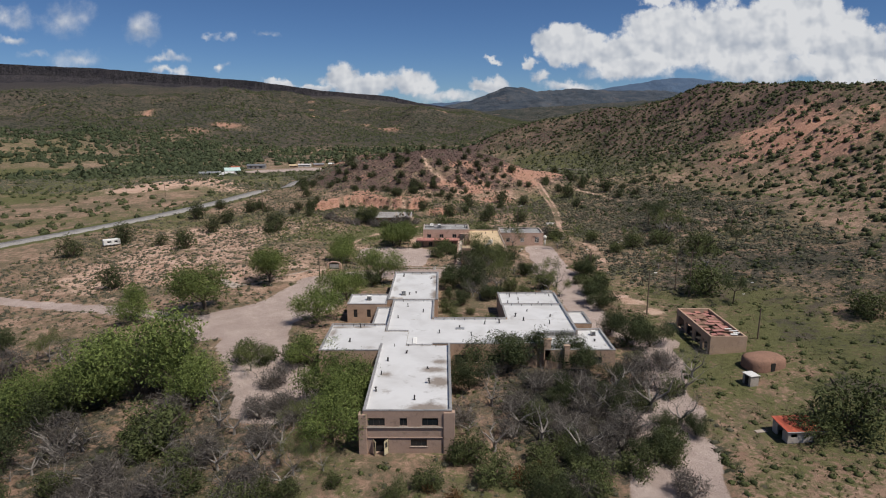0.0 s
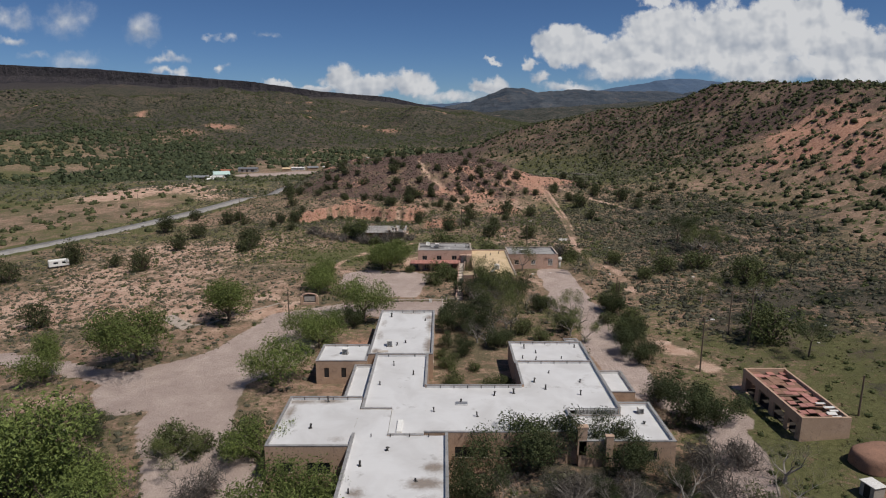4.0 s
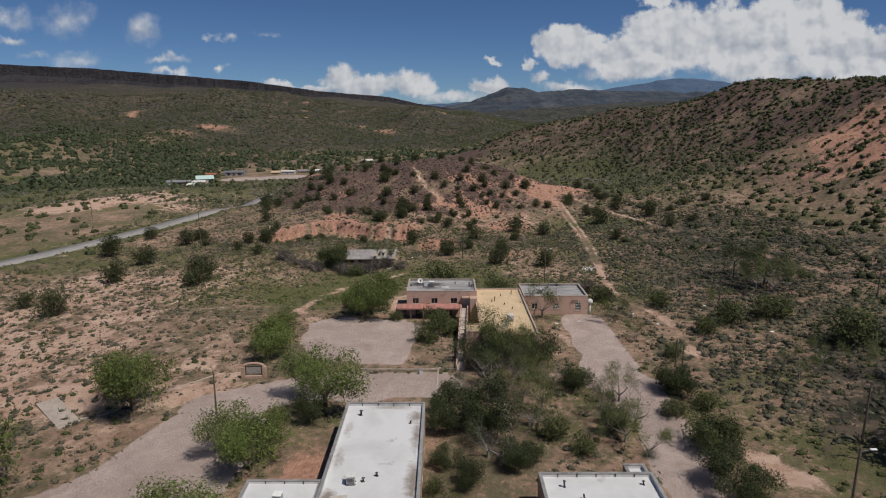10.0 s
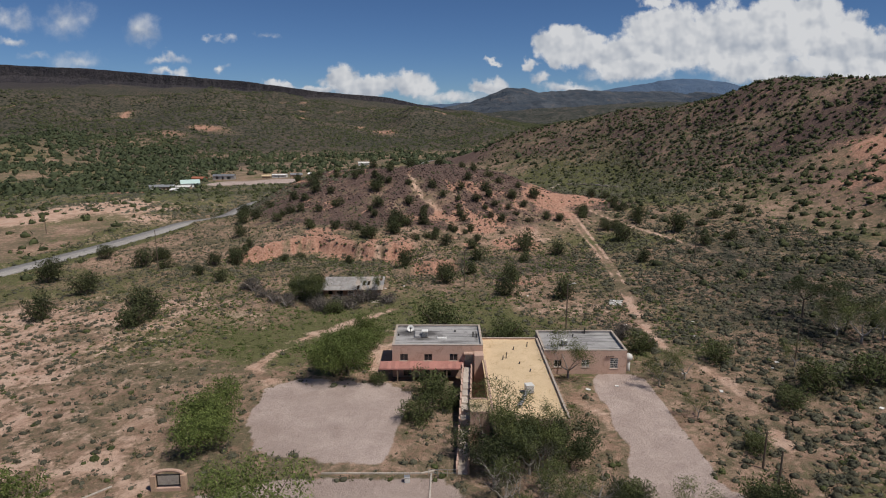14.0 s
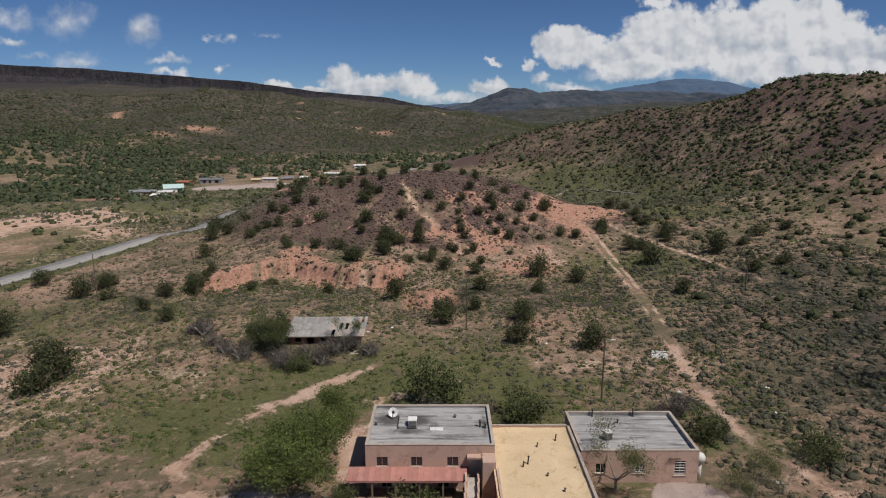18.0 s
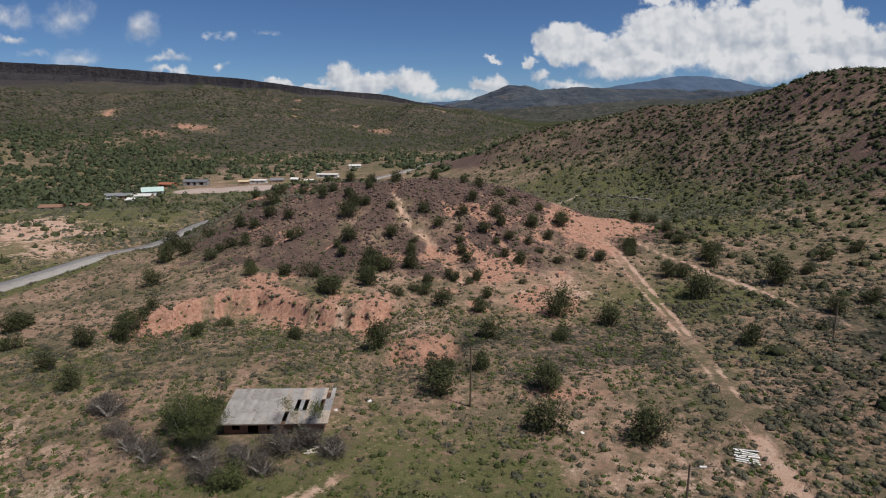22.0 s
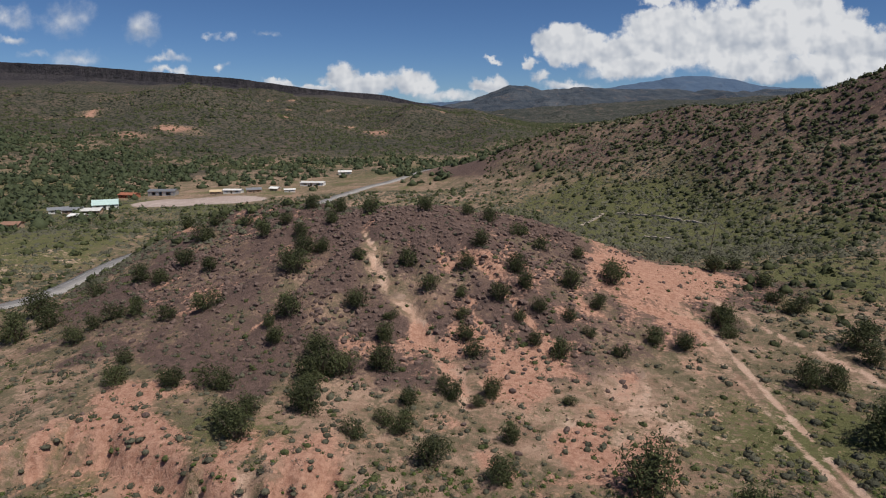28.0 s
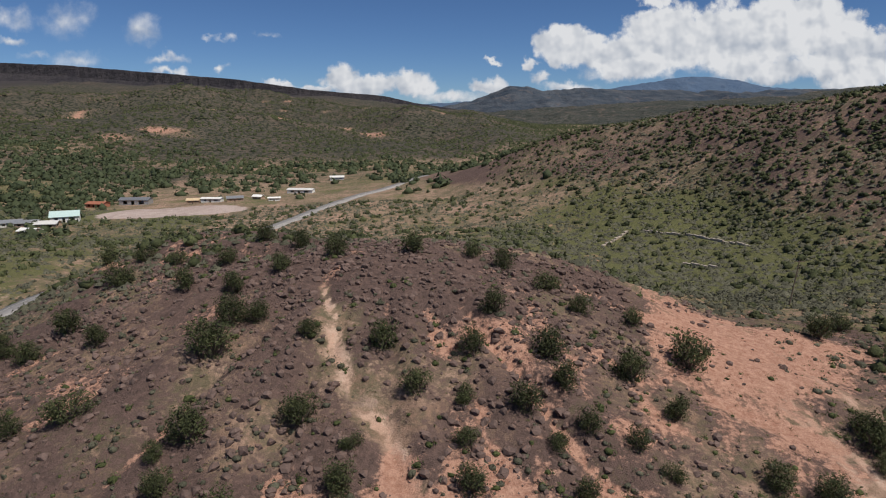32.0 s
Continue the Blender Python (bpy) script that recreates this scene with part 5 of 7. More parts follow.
east_house = thing("flat_roof_house", "single-storey pink stucco house with a worn grey flat roof", "house")
wing(east_house, 21.1, 36.7, 224.5, 235.6, 4.5, -1.5, "roof_worn", "stucco_pink", "cap", 0.5, south=[(7.2, 8.6, 1.2, 2.6), (12.5, 14.0, 0.9, 3.0), (2.0, 3.4, 1.2, 2.6)], seams=False)
window(east_house, "s", 29.0, 224.5, 1.4, 1.2, 2.6, 0.33, True, "white_paint", 1, 4)
window(east_house, "s", 34.35, 224.5, 1.5, 0.9, 3.0, 0.33, True, "white_paint", 1, 5)
window(east_house, "s", 23.8, 224.5, 1.4, 1.2, 2.6, 0.33, True, "white_paint", 1)
for k in range(10):
    x = 27.6 + k * 0.32 + (3.0 if k > 4 else 0) + (0.6 if k > 4 else 0)
    part("beam_end", boxes((x, 224.2, 3.35, x + 0.14, 224.498, 3.49)), MAT["wood"], east_house)
for x, y, h in ((25.0, 235.0, 1.2), (31.0, 235.0, 1.2), (28.2, 233.0, 0.5)):
    vent_pipe(east_house, x, y, 4.0, h, 0.11)
cooler(25.6, 228.4, 4.05, 20, 0.95, "old rooftop cooler with a loose white lid")
tank = thing("water_tank", "round white tank beside the parapet", "tank", 37.5, 226.0, 2.6)
tk = bmesh.new()
bmesh.ops.create_uvsphere(tk, u_segments=14, v_segments=8, radius=0.75)
tube(tk, (0, 0, -3.6), (0, 0, -0.5), 0.35, 0.35, 8)
part("shell", tk, MAT["white_paint"], tank, smooth=True)

# ---- sheds east of the hotel ----
shed = thing("ruined_shed", "roofless-looking adobe shed with a collapsed brown roof", "shed")
for run, top, holes in (((53.2, 117.6, 60.5, 117.6), 4.3, ()), ((60.5, 117.95, 60.5, 135.5), 4.2, ()), ((60.5, 135.85, 53.2, 135.85), 4.3, ()),
                        ((53.2, 135.5, 53.2, 117.95), 4.3, [(0.8, 4.2, 0.4, 3.0), (5.4, 8.8, 0.4, 3.0), (10.0, 13.4, 0.4, 3.0), (14.4, 16.6, 0.4, 2.6)])):
    sb = bmesh.new()
    wall_run(sb, *run, -1.5, top, 0.35, holes)
    part("wall", sb, MAT["stucco"], shed)
rnd = random.Random(5)
for b in range(16):
    for a in range(6):
        if rnd.random() < (0.20 if b > 7 else 0.42):
            continue
        x, y, z = 53.6 + a * 1.12, 118.0 + b * 1.1, 3.7 + rnd.uniform(-0.12, 0.10)
        part("roof_panel", boxes((x, y, z - 0.12, x + 1.11, y + 1.09, z)), MAT["pink_metal" if rnd.random() < 0.5 else "brick_red"], shed)
for k in range(7):
    x, y = rnd.uniform(57.5, 60), rnd.uniform(118.2, 123)
    part("fallen_board", boxes((x - 0.7, y - 0.25, 3.9 + 0.06 * k, x + 0.7, y + 0.25, 3.96 + 0.06 * k)), MAT["white_paint"], shed)
# Floor coloured near black so the open bays look shaded.
part("floor_slab", boxes((53.6, 118.0, -1.5, 60.1, 135.4, 0.6)), MAT["dark"], shed)
for k in range(9):
    y = 118.6 + 2.0 * k
    bb = bmesh.new()
    tube(bb, (53.5, y, 3.45), (60.2, y + 0.2, 3.45), 0.11, 0.11, 6)
    part("roof_beam", bb, MAT["wood"], shed)

hut = thing("adobe_hut", "rounded brown adobe hut with a domed earth roof", "hut", 60.6, 111.0, ground_z(60.6, 111.0) - 0.2, 12)
hb = bmesh.new()
prof = ((0.0, 1.0), (1.2, 0.98), (1.9, 0.94), (2.15, 0.86), (2.5, 0.55), (2.65, 0.0))
rings = []
for z, s in prof[:-1]:
    ring = []
    for k in range(28):
        a = 6.2832 * k / 28
        cx, cy = math.cos(a), math.sin(a)
        q = (abs(cx) ** 3.2 + abs(cy) ** 3.2) ** (-1 / 3.2)
        ring.append(hb.verts.new((3.9 * s * q * cx + 0.06 * math.sin(3 * a + z), 2.7 * s * q * cy + 0.06 * math.cos(5 * a), z)))
    rings.append(ring)
for p, q in zip(rings, rings[1:]):
    for k in range(28):
        hb.faces.new((p[k], p[(k + 1) % 28], q[(k + 1) % 28], q[k]))
hb.faces.new(rings[-1])
part("body", hb, MAT["brick_red"], hut, smooth=True)
# Near-black block on the wall: a door opening's shade as colour.
part("door_recess", boxes((-0.5, -2.75, 0.0, 0.4, -2.58, 1.7)), MAT["dark"], hut)

privy = thing("outhouse", "small grey wooden outhouse with a white lid roof", "outhouse", 55.2, 104.6, ground_z(55.2, 104.6) - 0.05, 14)
part("wall", boxes((-0.85, -1.0, 0, 0.85, 1.0, 1.9)), MAT["concrete"], privy)
part("roof", boxes((-1.0, -1.15, 1.9, 1.0, 1.15, 2.0), bevel=0.02), MAT["white_paint"], privy)
part("door_leaf", boxes((-0.90, -0.45, 0.05, -0.855, 0.4, 1.75)), MAT["dark"], privy)

red_shed = thing("red_roof_shed", "grey block shed with a red sheet-metal roof", "shed", 54.6, 88.4, ground_z(54.6, 88.4) - 0.1, 4)
sb = bmesh.new()
wall_run(sb, -2.6, -2.0, 2.6, -2.0, 0, 1.9, 0.2, [(0.5, 1.5, 0.9, 1.5)])
wall_run(sb, 2.6, -1.8, 2.6, 1.8, 0, 2.0, 0.2)
wall_run(sb, 2.6, 2.0, -2.6, 2.0, 0, 2.3, 0.2)
wall_run(sb, -2.6, 1.8, -2.6, -1.8, 0, 1.9, 0.2, [(1.0, 2.4, 0.0, 1.8)])
part("wall", sb, MAT["concrete"], red_shed)
sheets = part("roof", boxes((-2.9, -2.25, 1.90, 2.9, -2.15, 1.98)), MAT["white_paint"], red_shed, "red ribbed roof with a pale front edge")
for k in range(10):
    rb = bmesh.new()
    x0 = -2.9 + k * 0.58
    vs = [rb.verts.new(p) for p in ((x0, -2.2, 1.99), (x0 + 0.57, -2.2, 1.99), (x0 + 0.57, 2.2, 2.36), (x0, 2.2, 2.36), (x0, -2.2, 2.04), (x0 + 0.57, -2.2, 2.04), (x0 + 0.57, 2.2, 2.41), (x0, 2.2, 2.41))]
    for f in ((0, 3, 2, 1), (4, 5, 6, 7), (0, 1, 5, 4), (1, 2, 6, 5), (2, 3, 7, 6), (3, 0, 4, 7)):
        rb.faces.new([vs[q] for q in f])
    part("roof_sheet", rb, MAT["red_metal"], sheets)
slab = thing("loose_board", "pale board lying on the grass", "board", 50.0, 90.0, ground_z(50.0, 90.0) + 0.02, 10)
part("board", boxes((-0.9, -0.4, 0, 0.9, 0.4, 0.08), bevel=0.01), MAT["cap"], slab)

# ---- the ruin below the knoll ----
shack = thing("abandoned_shack", "derelict brick shack with a patched rusty sheet roof", "shack", -22.4, 280.6, ground_z(-22.4, 280.6), 1.5)
sb = bmesh.new()
wall_run(sb, -7.6, -4.4, 7.6, -4.4, -0.8, 1.75, 0.25, [(1.2, 2.4, 0.5, 1.5), (3.6, 5.2, -0.4, 1.5), (6.5, 8.0, 0.5, 1.5), (10.5, 12.0, 0.3, 1.5)])
wall_run(sb, 7.6, -4.15, 7.6, 4.15, -0.8, 1.9, 0.25, [(2, 3.4, 0.4, 1.4)])
wall_run(sb, 7.6, 4.4, -7.6, 4.4, -0.8, 2.5, 0.25)
wall_run(sb, -7.6, 4.15, -7.6, -4.15, -0.8, 1.9, 0.25)
part("wall", sb, MAT["brick_red"], shack)
# Near-black floor puts the shade of the rooms into its colour.
part("floor_slab", boxes((-7.3, -4.1, -0.8, 7.3, 4.1, 0.0)), MAT["dark"], shack)
deck = part("roof_deck", boxes((-8.4, -5.3, 1.76, 8.3, -5.15, 1.9)), MAT["wood"], shack, "weathered roof deck edge")
rnd = random.Random(9)
for k in range(26):
    for r in range(3):
        x0 = -8.4 + k * 0.645
        if x0 > 0.5 and rnd.random() < 0.14:
            continue
        y0, y1 = -5.3 + r * 3.45, -5.3 + r * 3.45 + 3.6
        z0, z1 = 1.92 + r * 0.30 + rnd.uniform(0, 0.03), 1.92 + (r + 1) * 0.30 + rnd.uniform(0, 0.05)
        rb = bmesh.new()
        vs = [rb.verts.new(p) for p in ((x0, y0, z0), (x0 + 0.64, y0, z0), (x0 + 0.64, y1, z1), (x0, y1, z1), (x0, y0, z0 + 0.03), (x0 + 0.64, y0, z0 + 0.03), (x0 + 0.64, y1, z1 + 0.03), (x0, y1, z1 + 0.03))]
        for f in ((0, 3, 2, 1), (4, 5, 6, 7), (0, 1, 5, 4), (1, 2, 6, 5), (2, 3, 7, 6), (3, 0, 4, 7)):
            rb.faces.new([vs[q] for q in f])
        pale = x0 > 0 and rnd.random() < 0.45
        part("roof_sheet", rb, MAT["cap" if pale else ("rust_roof" if x0 < 1 or rnd.random() < 0.6 else "dark_cap")], shack)

# ---- yard pieces ----
sign = thing("entrance_sign", "adobe monument sign with a framed blank panel", "sign", -33.6, 187.5, ground_z(-33.6, 187.5) - 0.05, 4)
part("pier", boxes((-2.3, -0.35, 0, -1.55, 0.35, 2.3), bevel=0.08), MAT["stucco"], sign)
part("pier", boxes((1.55, -0.35, 0, 2.3, 0.35, 2.3), bevel=0.08), MAT["stucco"], sign)
ab = bmesh.new()
for k in range(12):
    a0, a1 = math.pi * k / 12, math.pi * (k + 1) / 12
    pts = [(-1.95 * math.cos(a), 2.2 + 0.75 * math.sin(a)) for a in (a0, a1)]
    tube(ab, (pts[0][0], 0, pts[0][1]), (pts[1][0], 0, pts[1][1]), 0.22, 0.22, 8)
part("arch", ab, MAT["stucco_pink"], sign)
part("base_wall", boxes((-1.55, -0.3, 0, 1.55, 0.3, 0.55), bevel=0.05), MAT["stucco_pink"], sign)
panel = part("sign_frame", boxes((-1.5, -0.08, 0.75, 1.5, 0.08, 2.35), bevel=0.02), MAT["dark_metal"], sign)
part("sign_board", boxes((-1.35, -0.11, 0.9, 1.35, -0.081, 2.2)), MAT["grey_metal"], panel, "blank weathered grey board")

ramp_slab = thing("concrete_slab", "broken pale concrete slab beside the drive", "slab", -62, 174, ground_z(-62, 174), -44)
part("slab", boxes((-6.3, -1.7, -0.3, 6.3, 1.7, 0.18), bevel=0.05), MAT["cap"], ramp_slab)
kerb = tagged(new("kerb"), "low pale concrete kerb along the drive", "kerb", kind="structure")
for line in (((-57, 171.5), (-54, 172.7), (-47.2, 181.9), (-41.5, 188.2)), ((-14.5, 191.2), (-7.2, 191.2), (-0.8, 191.2), (1.1, 191.9)), ((0.6, 191.2), (0.5, 185.4), (0.3, 180.5))):
    for (ax, ay), (bx, by) in zip(line, line[1:]):
        n = max(1, int(math.hypot(bx - ax, by - ay) / 1.5))
        for k in range(n):
            x, y = ax + (bx - ax) * (k + 0.5) / n, ay + (by - ay) * (k + 0.5) / n
            b = boxes((-math.hypot(bx - ax, by - ay) / n / 2 + 0.02, -0.11, -0.3, math.hypot(bx - ax, by - ay) / n / 2 - 0.02, 0.11, 0.17), bevel=0.02)
            part("kerb_stone", b, MAT["concrete"], kerb).matrix_basis = pose(x, y, ground_z(x, y), 0, 0, math.degrees(math.atan2(by - ay, bx - ax)))
trailer = thing("camper_trailer", "small white camper trailer parked beside the highway", "trailer", -129.9, 240, ground_z(-129.9, 240), 38)
part("body", boxes((-3.0, -1.1, 0.55, 3.0, 1.1, 2.7), bevel=0.12), MAT["white_paint"], trailer)
part("window", boxes((-1.6, -1.13, 1.5, -0.2, -1.09, 2.1)), MAT["glass"], trailer)
part("window", boxes((0.9, -1.13, 1.5, 1.9, -1.09, 2.1)), MAT["glass"], trailer)
for x in (-0.6, 0.6):
    for y in (-1.0, 1.0):
        wb = bmesh.new()
        tube(wb, (x, y - 0.12, 0.36), (x, y + 0.12, 0.36), 0.36, 0.36, 14)
        part("wheel", wb, MAT["dark"], trailer)
part("hitch", boxes((3.0, -0.08, 0.5, 4.1, 0.08, 0.6)), MAT["dark_metal"], trailer)


# ---- utility poles and wires ----
def utility_pole(x, y, h, arm=False, lamp=False, lean=0.0, label="weathered wooden utility pole"):
    t = thing("utility_pole", label, "utility pole", x, y, ground_z(x, y) - 0.3, 0, "utility poles")
    b = bmesh.new()
    tube(b, (0, 0, 0), (lean, 0, h + 0.3), 0.17, 0.11, 8)
    part("post", b, MAT["pole"], t)
    if arm:
        part("crossarm", boxes((-1.2 + lean, -0.06, h - 0.35, 1.2 + lean, 0.06, h - 0.2)), MAT["pole"], t)
        for k in (-1.1, -0.5, 0.5, 1.1):
            ib = bmesh.new()
            tube(ib, (k + lean, 0, h - 0.2), (k + lean, 0, h), 0.06, 0.04, 6)
            part("insulator", ib, MAT["grey_metal"], t)
    if lamp:
        ib = bmesh.new()
        tube(ib, (lean, 0, h - 0.3), (lean + 1.2, -0.3, h + 0.15), 0.04, 0.04, 6)
        l = part("lamp_arm", ib, MAT["grey_metal"], t)
        part("lamp_head", boxes((lean + 0.9, -0.45, h + 0.08, lean + 1.7, -0.15, h + 0.26), bevel=0.05), MAT["white_paint"], l)
    return (x + lean, y, ground_z(x, y) + h)


tops = [utility_pole(*r) for r in ((49, 143.6, 10.6, False, True), (62.1, 161.3, 9.6, True), (63.3, 154.8, 12.2, True), (-35.1, 172.1, 7.9), (46.3, 192, 5.5), (8.2, 284.8, 10.8, True), (30.1, 249, 11.2, False, True),
                                   (81.9, 307.2, 8.6), (69.2, 226, 6.6), (-91, 313, 13.5), (86.5, 446.5, 11, True, False, 1.2), (102, 218, 8.6, True), (-169.7, 380.6, 8), (65.7, 123.6, 6.8), (45.2, 186, 6.2))]


# ---- litter: planks, sheets and boxes lying about ----
def litter_boards(name, label, x, y, rows, mat, turn=0.0, group=""):
    """A heap of loose boards, each (x, y, length, width, turn), one above the other."""
    t = thing(name, label, "debris", x, y, ground_z(x, y) + 0.02, turn, group)
    for k, (bx, by, l, w, a) in enumerate(rows):
        p = part("board", boxes((-l / 2, -w / 2, 0, l / 2, w / 2, 0.06), bevel=0.01), MAT[mat], t)
        p.matrix_basis = pose(bx, by, 0.07 * k, 0, 2.0 * math.sin(k * 1.7), a)
    return t


litter_boards("plank_pile", "pile of bleached loose planks in the brush", 46.6, 268.5, [(0, 0.45 * k - 1.2, 3.4 - 0.25 * (k % 3), 0.28, 5 * math.sin(k * 2.3)) for k in range(7)], "white_paint", -20)
litter_boards("plank_pile", "broken boards lying below the shack", -15.5, 270.5, [(0.2 * k, 0.4 * k, 2.2, 0.3, 60 * math.sin(k * 1.3)) for k in range(4)], "concrete", 10)
rnd = random.Random(77)
for x, y in ((62.5, 231), (64, 224), (57, 243), (66, 226.5), (60, 252), (33.5, 219), (28, 217.5), (47.5, 224), (-9, 288), (25, 276), (-14, 283.5), (72, 206), (76, 152), (82, 160), (44.5, 252), (51, 216)):
    s = rnd.uniform(0.22, 0.5)
    t = thing("scrap_sheet", "crumpled pale scrap lying on dry ground", "debris", x, y, ground_z(x, y) + 0.03, rnd.uniform(0, 180), "scraps on the flats")
    sb = bmesh.new()
    g = [[sb.verts.new((s * (a - 1), 0.7 * s * (b - 1), 0.25 * s * rnd.random() + (0.06 if z else 0.0))) for a in range(3) for b in range(3)] for z in (0, 1)]
    for a in range(2):
        for b in range(2):
            q = [a * 3 + b, a * 3 + 3 + b, a * 3 + 4 + b, a * 3 + 1 + b]
            sb.faces.new([g[1][k] for k in q])
            sb.faces.new([g[0][k] for k in q[::-1]])
    for p, q in ((0, 3), (3, 6), (6, 7), (7, 8), (8, 5), (5, 2), (2, 1), (1, 0)):
        sb.faces.new((g[0][p], g[0][q], g[1][q], g[1][p]))
    part("sheet", sb, MAT["white_paint"], t)
ubox = thing("utility_box", "small white utility box with a grey lid on the drive", "box", -2.6, 189.3, ground_z(-2.6, 189.3) - 0.02, 6)
part("body", boxes((-0.35, -0.3, 0, 0.35, 0.3, 0.8), bevel=0.03), MAT["white_paint"], ubox)
part("lid", boxes((-0.4, -0.35, 0.8, 0.4, 0.35, 0.88), bevel=0.02), MAT["grey_metal"], ubox)
rail = thing("hand_rail", "thin grey pipe rail beside the walkway steps", "rail", 0, 0, 0)
rz = ground_z(2.0, 190.6)
for k in range(4):
    pb = bmesh.new()
    tube(pb, (0.2 + 1.3 * k, 190.6, rz - 0.2), (0.2 + 1.3 * k, 190.6, rz + 1.0), 0.035, 0.035, 6)
    part("post", pb, MAT["grey_metal"], rail)
for zz in (0.5, 0.98):
    pb = bmesh.new()
    tube(pb, (0.2, 190.6, rz + zz), (4.1, 190.6, rz + zz), 0.03, 0.03, 6)
    part("bar", pb, MAT["grey_metal"], rail)

# ---- plants and stones ----
def fast_mesh(name, verts, faces, material, smooth=False):
    """A mesh from arrays; all faces have as many corners."""
    verts, faces = np.asarray(verts, np.float32), np.asarray(faces, np.int32)
    me = bpy.data.meshes.new(name)
    me.vertices.add(len(verts))
    me.vertices.foreach_set("co", verts.ravel())
    me.loops.add(faces.size)
    me.loops.foreach_set("vertex_index", faces.ravel())
    me.polygons.add(len(faces))
    me.polygons.foreach_set("loop_start", np.arange(len(faces)) * faces.shape[1])
    me.polygons.foreach_set("use_smooth", np.broadcast_to(smooth, len(faces)).astype(bool))
    me.update(calc_edges=True)
    me.materials.append(material)
    return me


def leaves(centres, sizes, rng, upright=0.0, slim=0.55, facing=None):
    """Leaf sprays: one pointed blade for each centre, lying roughly across the way it faces."""
    n = len(centres)
    a = rng.normal(size=(n, 3))
    if facing is not None:
        a = np.cross(a, facing + rng.normal(size=(n, 3)) * 0.9)
    a[:, 2] = a[:, 2] * (1 - upright) + upright * 1.6 * np.abs(a[:, 2]) + upright * 0.4
    a /= np.linalg.norm(a, axis=1, keepdims=True) + 1e-9
    b = np.cross(a, rng.normal(size=(n, 3)) if facing is None else facing + rng.normal(size=(n, 3)) * 0.9)
    b /= np.linalg.norm(b, axis=1, keepdims=True) + 1e-9
    a, b = a * sizes[:, None], b * sizes[:, None] * slim
    v = np.stack([centres - 0.9 * a - b * rng.uniform(0.4, 1.0, (n, 1)), centres + b * rng.uniform(0.6, 1.2, (n, 1)), centres + a * rng.uniform(0.8, 1.2, (n, 1))], 1)
    return v.reshape(-1, 3), np.arange(3 * n).reshape(-1, 3)


def lobes_to_leaves(lobes, count, rng, size, shell=0.55, slim=0.55, upright=0.0):
    """Leaf sprays gathered round the lobes of a crown, with gaps between the sprays."""
    lobes = np.array(lobes, float)
    weight = lobes[:, 3] ** 2
    pick = rng.choice(len(lobes), count, p=weight / weight.sum())
    d = rng.normal(size=(count, 3))
    d /= np.linalg.norm(d, axis=1, keepdims=True)
    clump = np.sin(d[:, 0] * 5 + pick) * np.sin(d[:, 1] * 5 + 2 * pick) * np.sin(d[:, 2] * 4 + pick * 3)
    r = (shell + (1 - shell) * rng.random(count) ** 0.6) * (1 + 0.40 * clump)
    c = lobes[pick, :3] + d * (r * lobes[pick, 3])[:, None]
    d[:, 2] += 0.35
    return leaves(c, size * rng.uniform(0.6, 1.35, count), rng, upright, slim, d if slim > 0.2 else None)


def branch(bm, rnd, p, d, length, r, depth, ends, droop=0.0, spread=0.75, sides=5, kinks=3):
    """A limb that bends, tapers and forks."""
    for k in range(kinks):
        q = p + d * (length / kinks)
        r2 = r * (0.80 if kinks == 3 else 0.72)
        tube(bm, p, q, r, r2, sides if r > 0.12 else (4 if r > 0.07 else 3), False)
        p, r = q, r2
        d = (d + Vector((rnd.gauss(0, 0.16), rnd.gauss(0, 0.16), rnd.gauss(0.03, 0.12) - droop))).normalized()
    ends.append((p.x, p.y, p.z))
    if depth == 0:
        return
    for _ in range(rnd.choice((2, 3, 3) if depth > 1 else (2, 3))):
        side = Vector((rnd.gauss(0, 1), rnd.gauss(0, 1), rnd.gauss(0.1, 0.5)))
        nd = (d + side.normalized() * spread).normalized()
        branch(bm, rnd, p, nd, length * rnd.uniform(0.55, 0.85), r * rnd.uniform(0.55, 0.8), depth - 1, ends, droop, spread, sides, 3 if depth > 1 else 2)


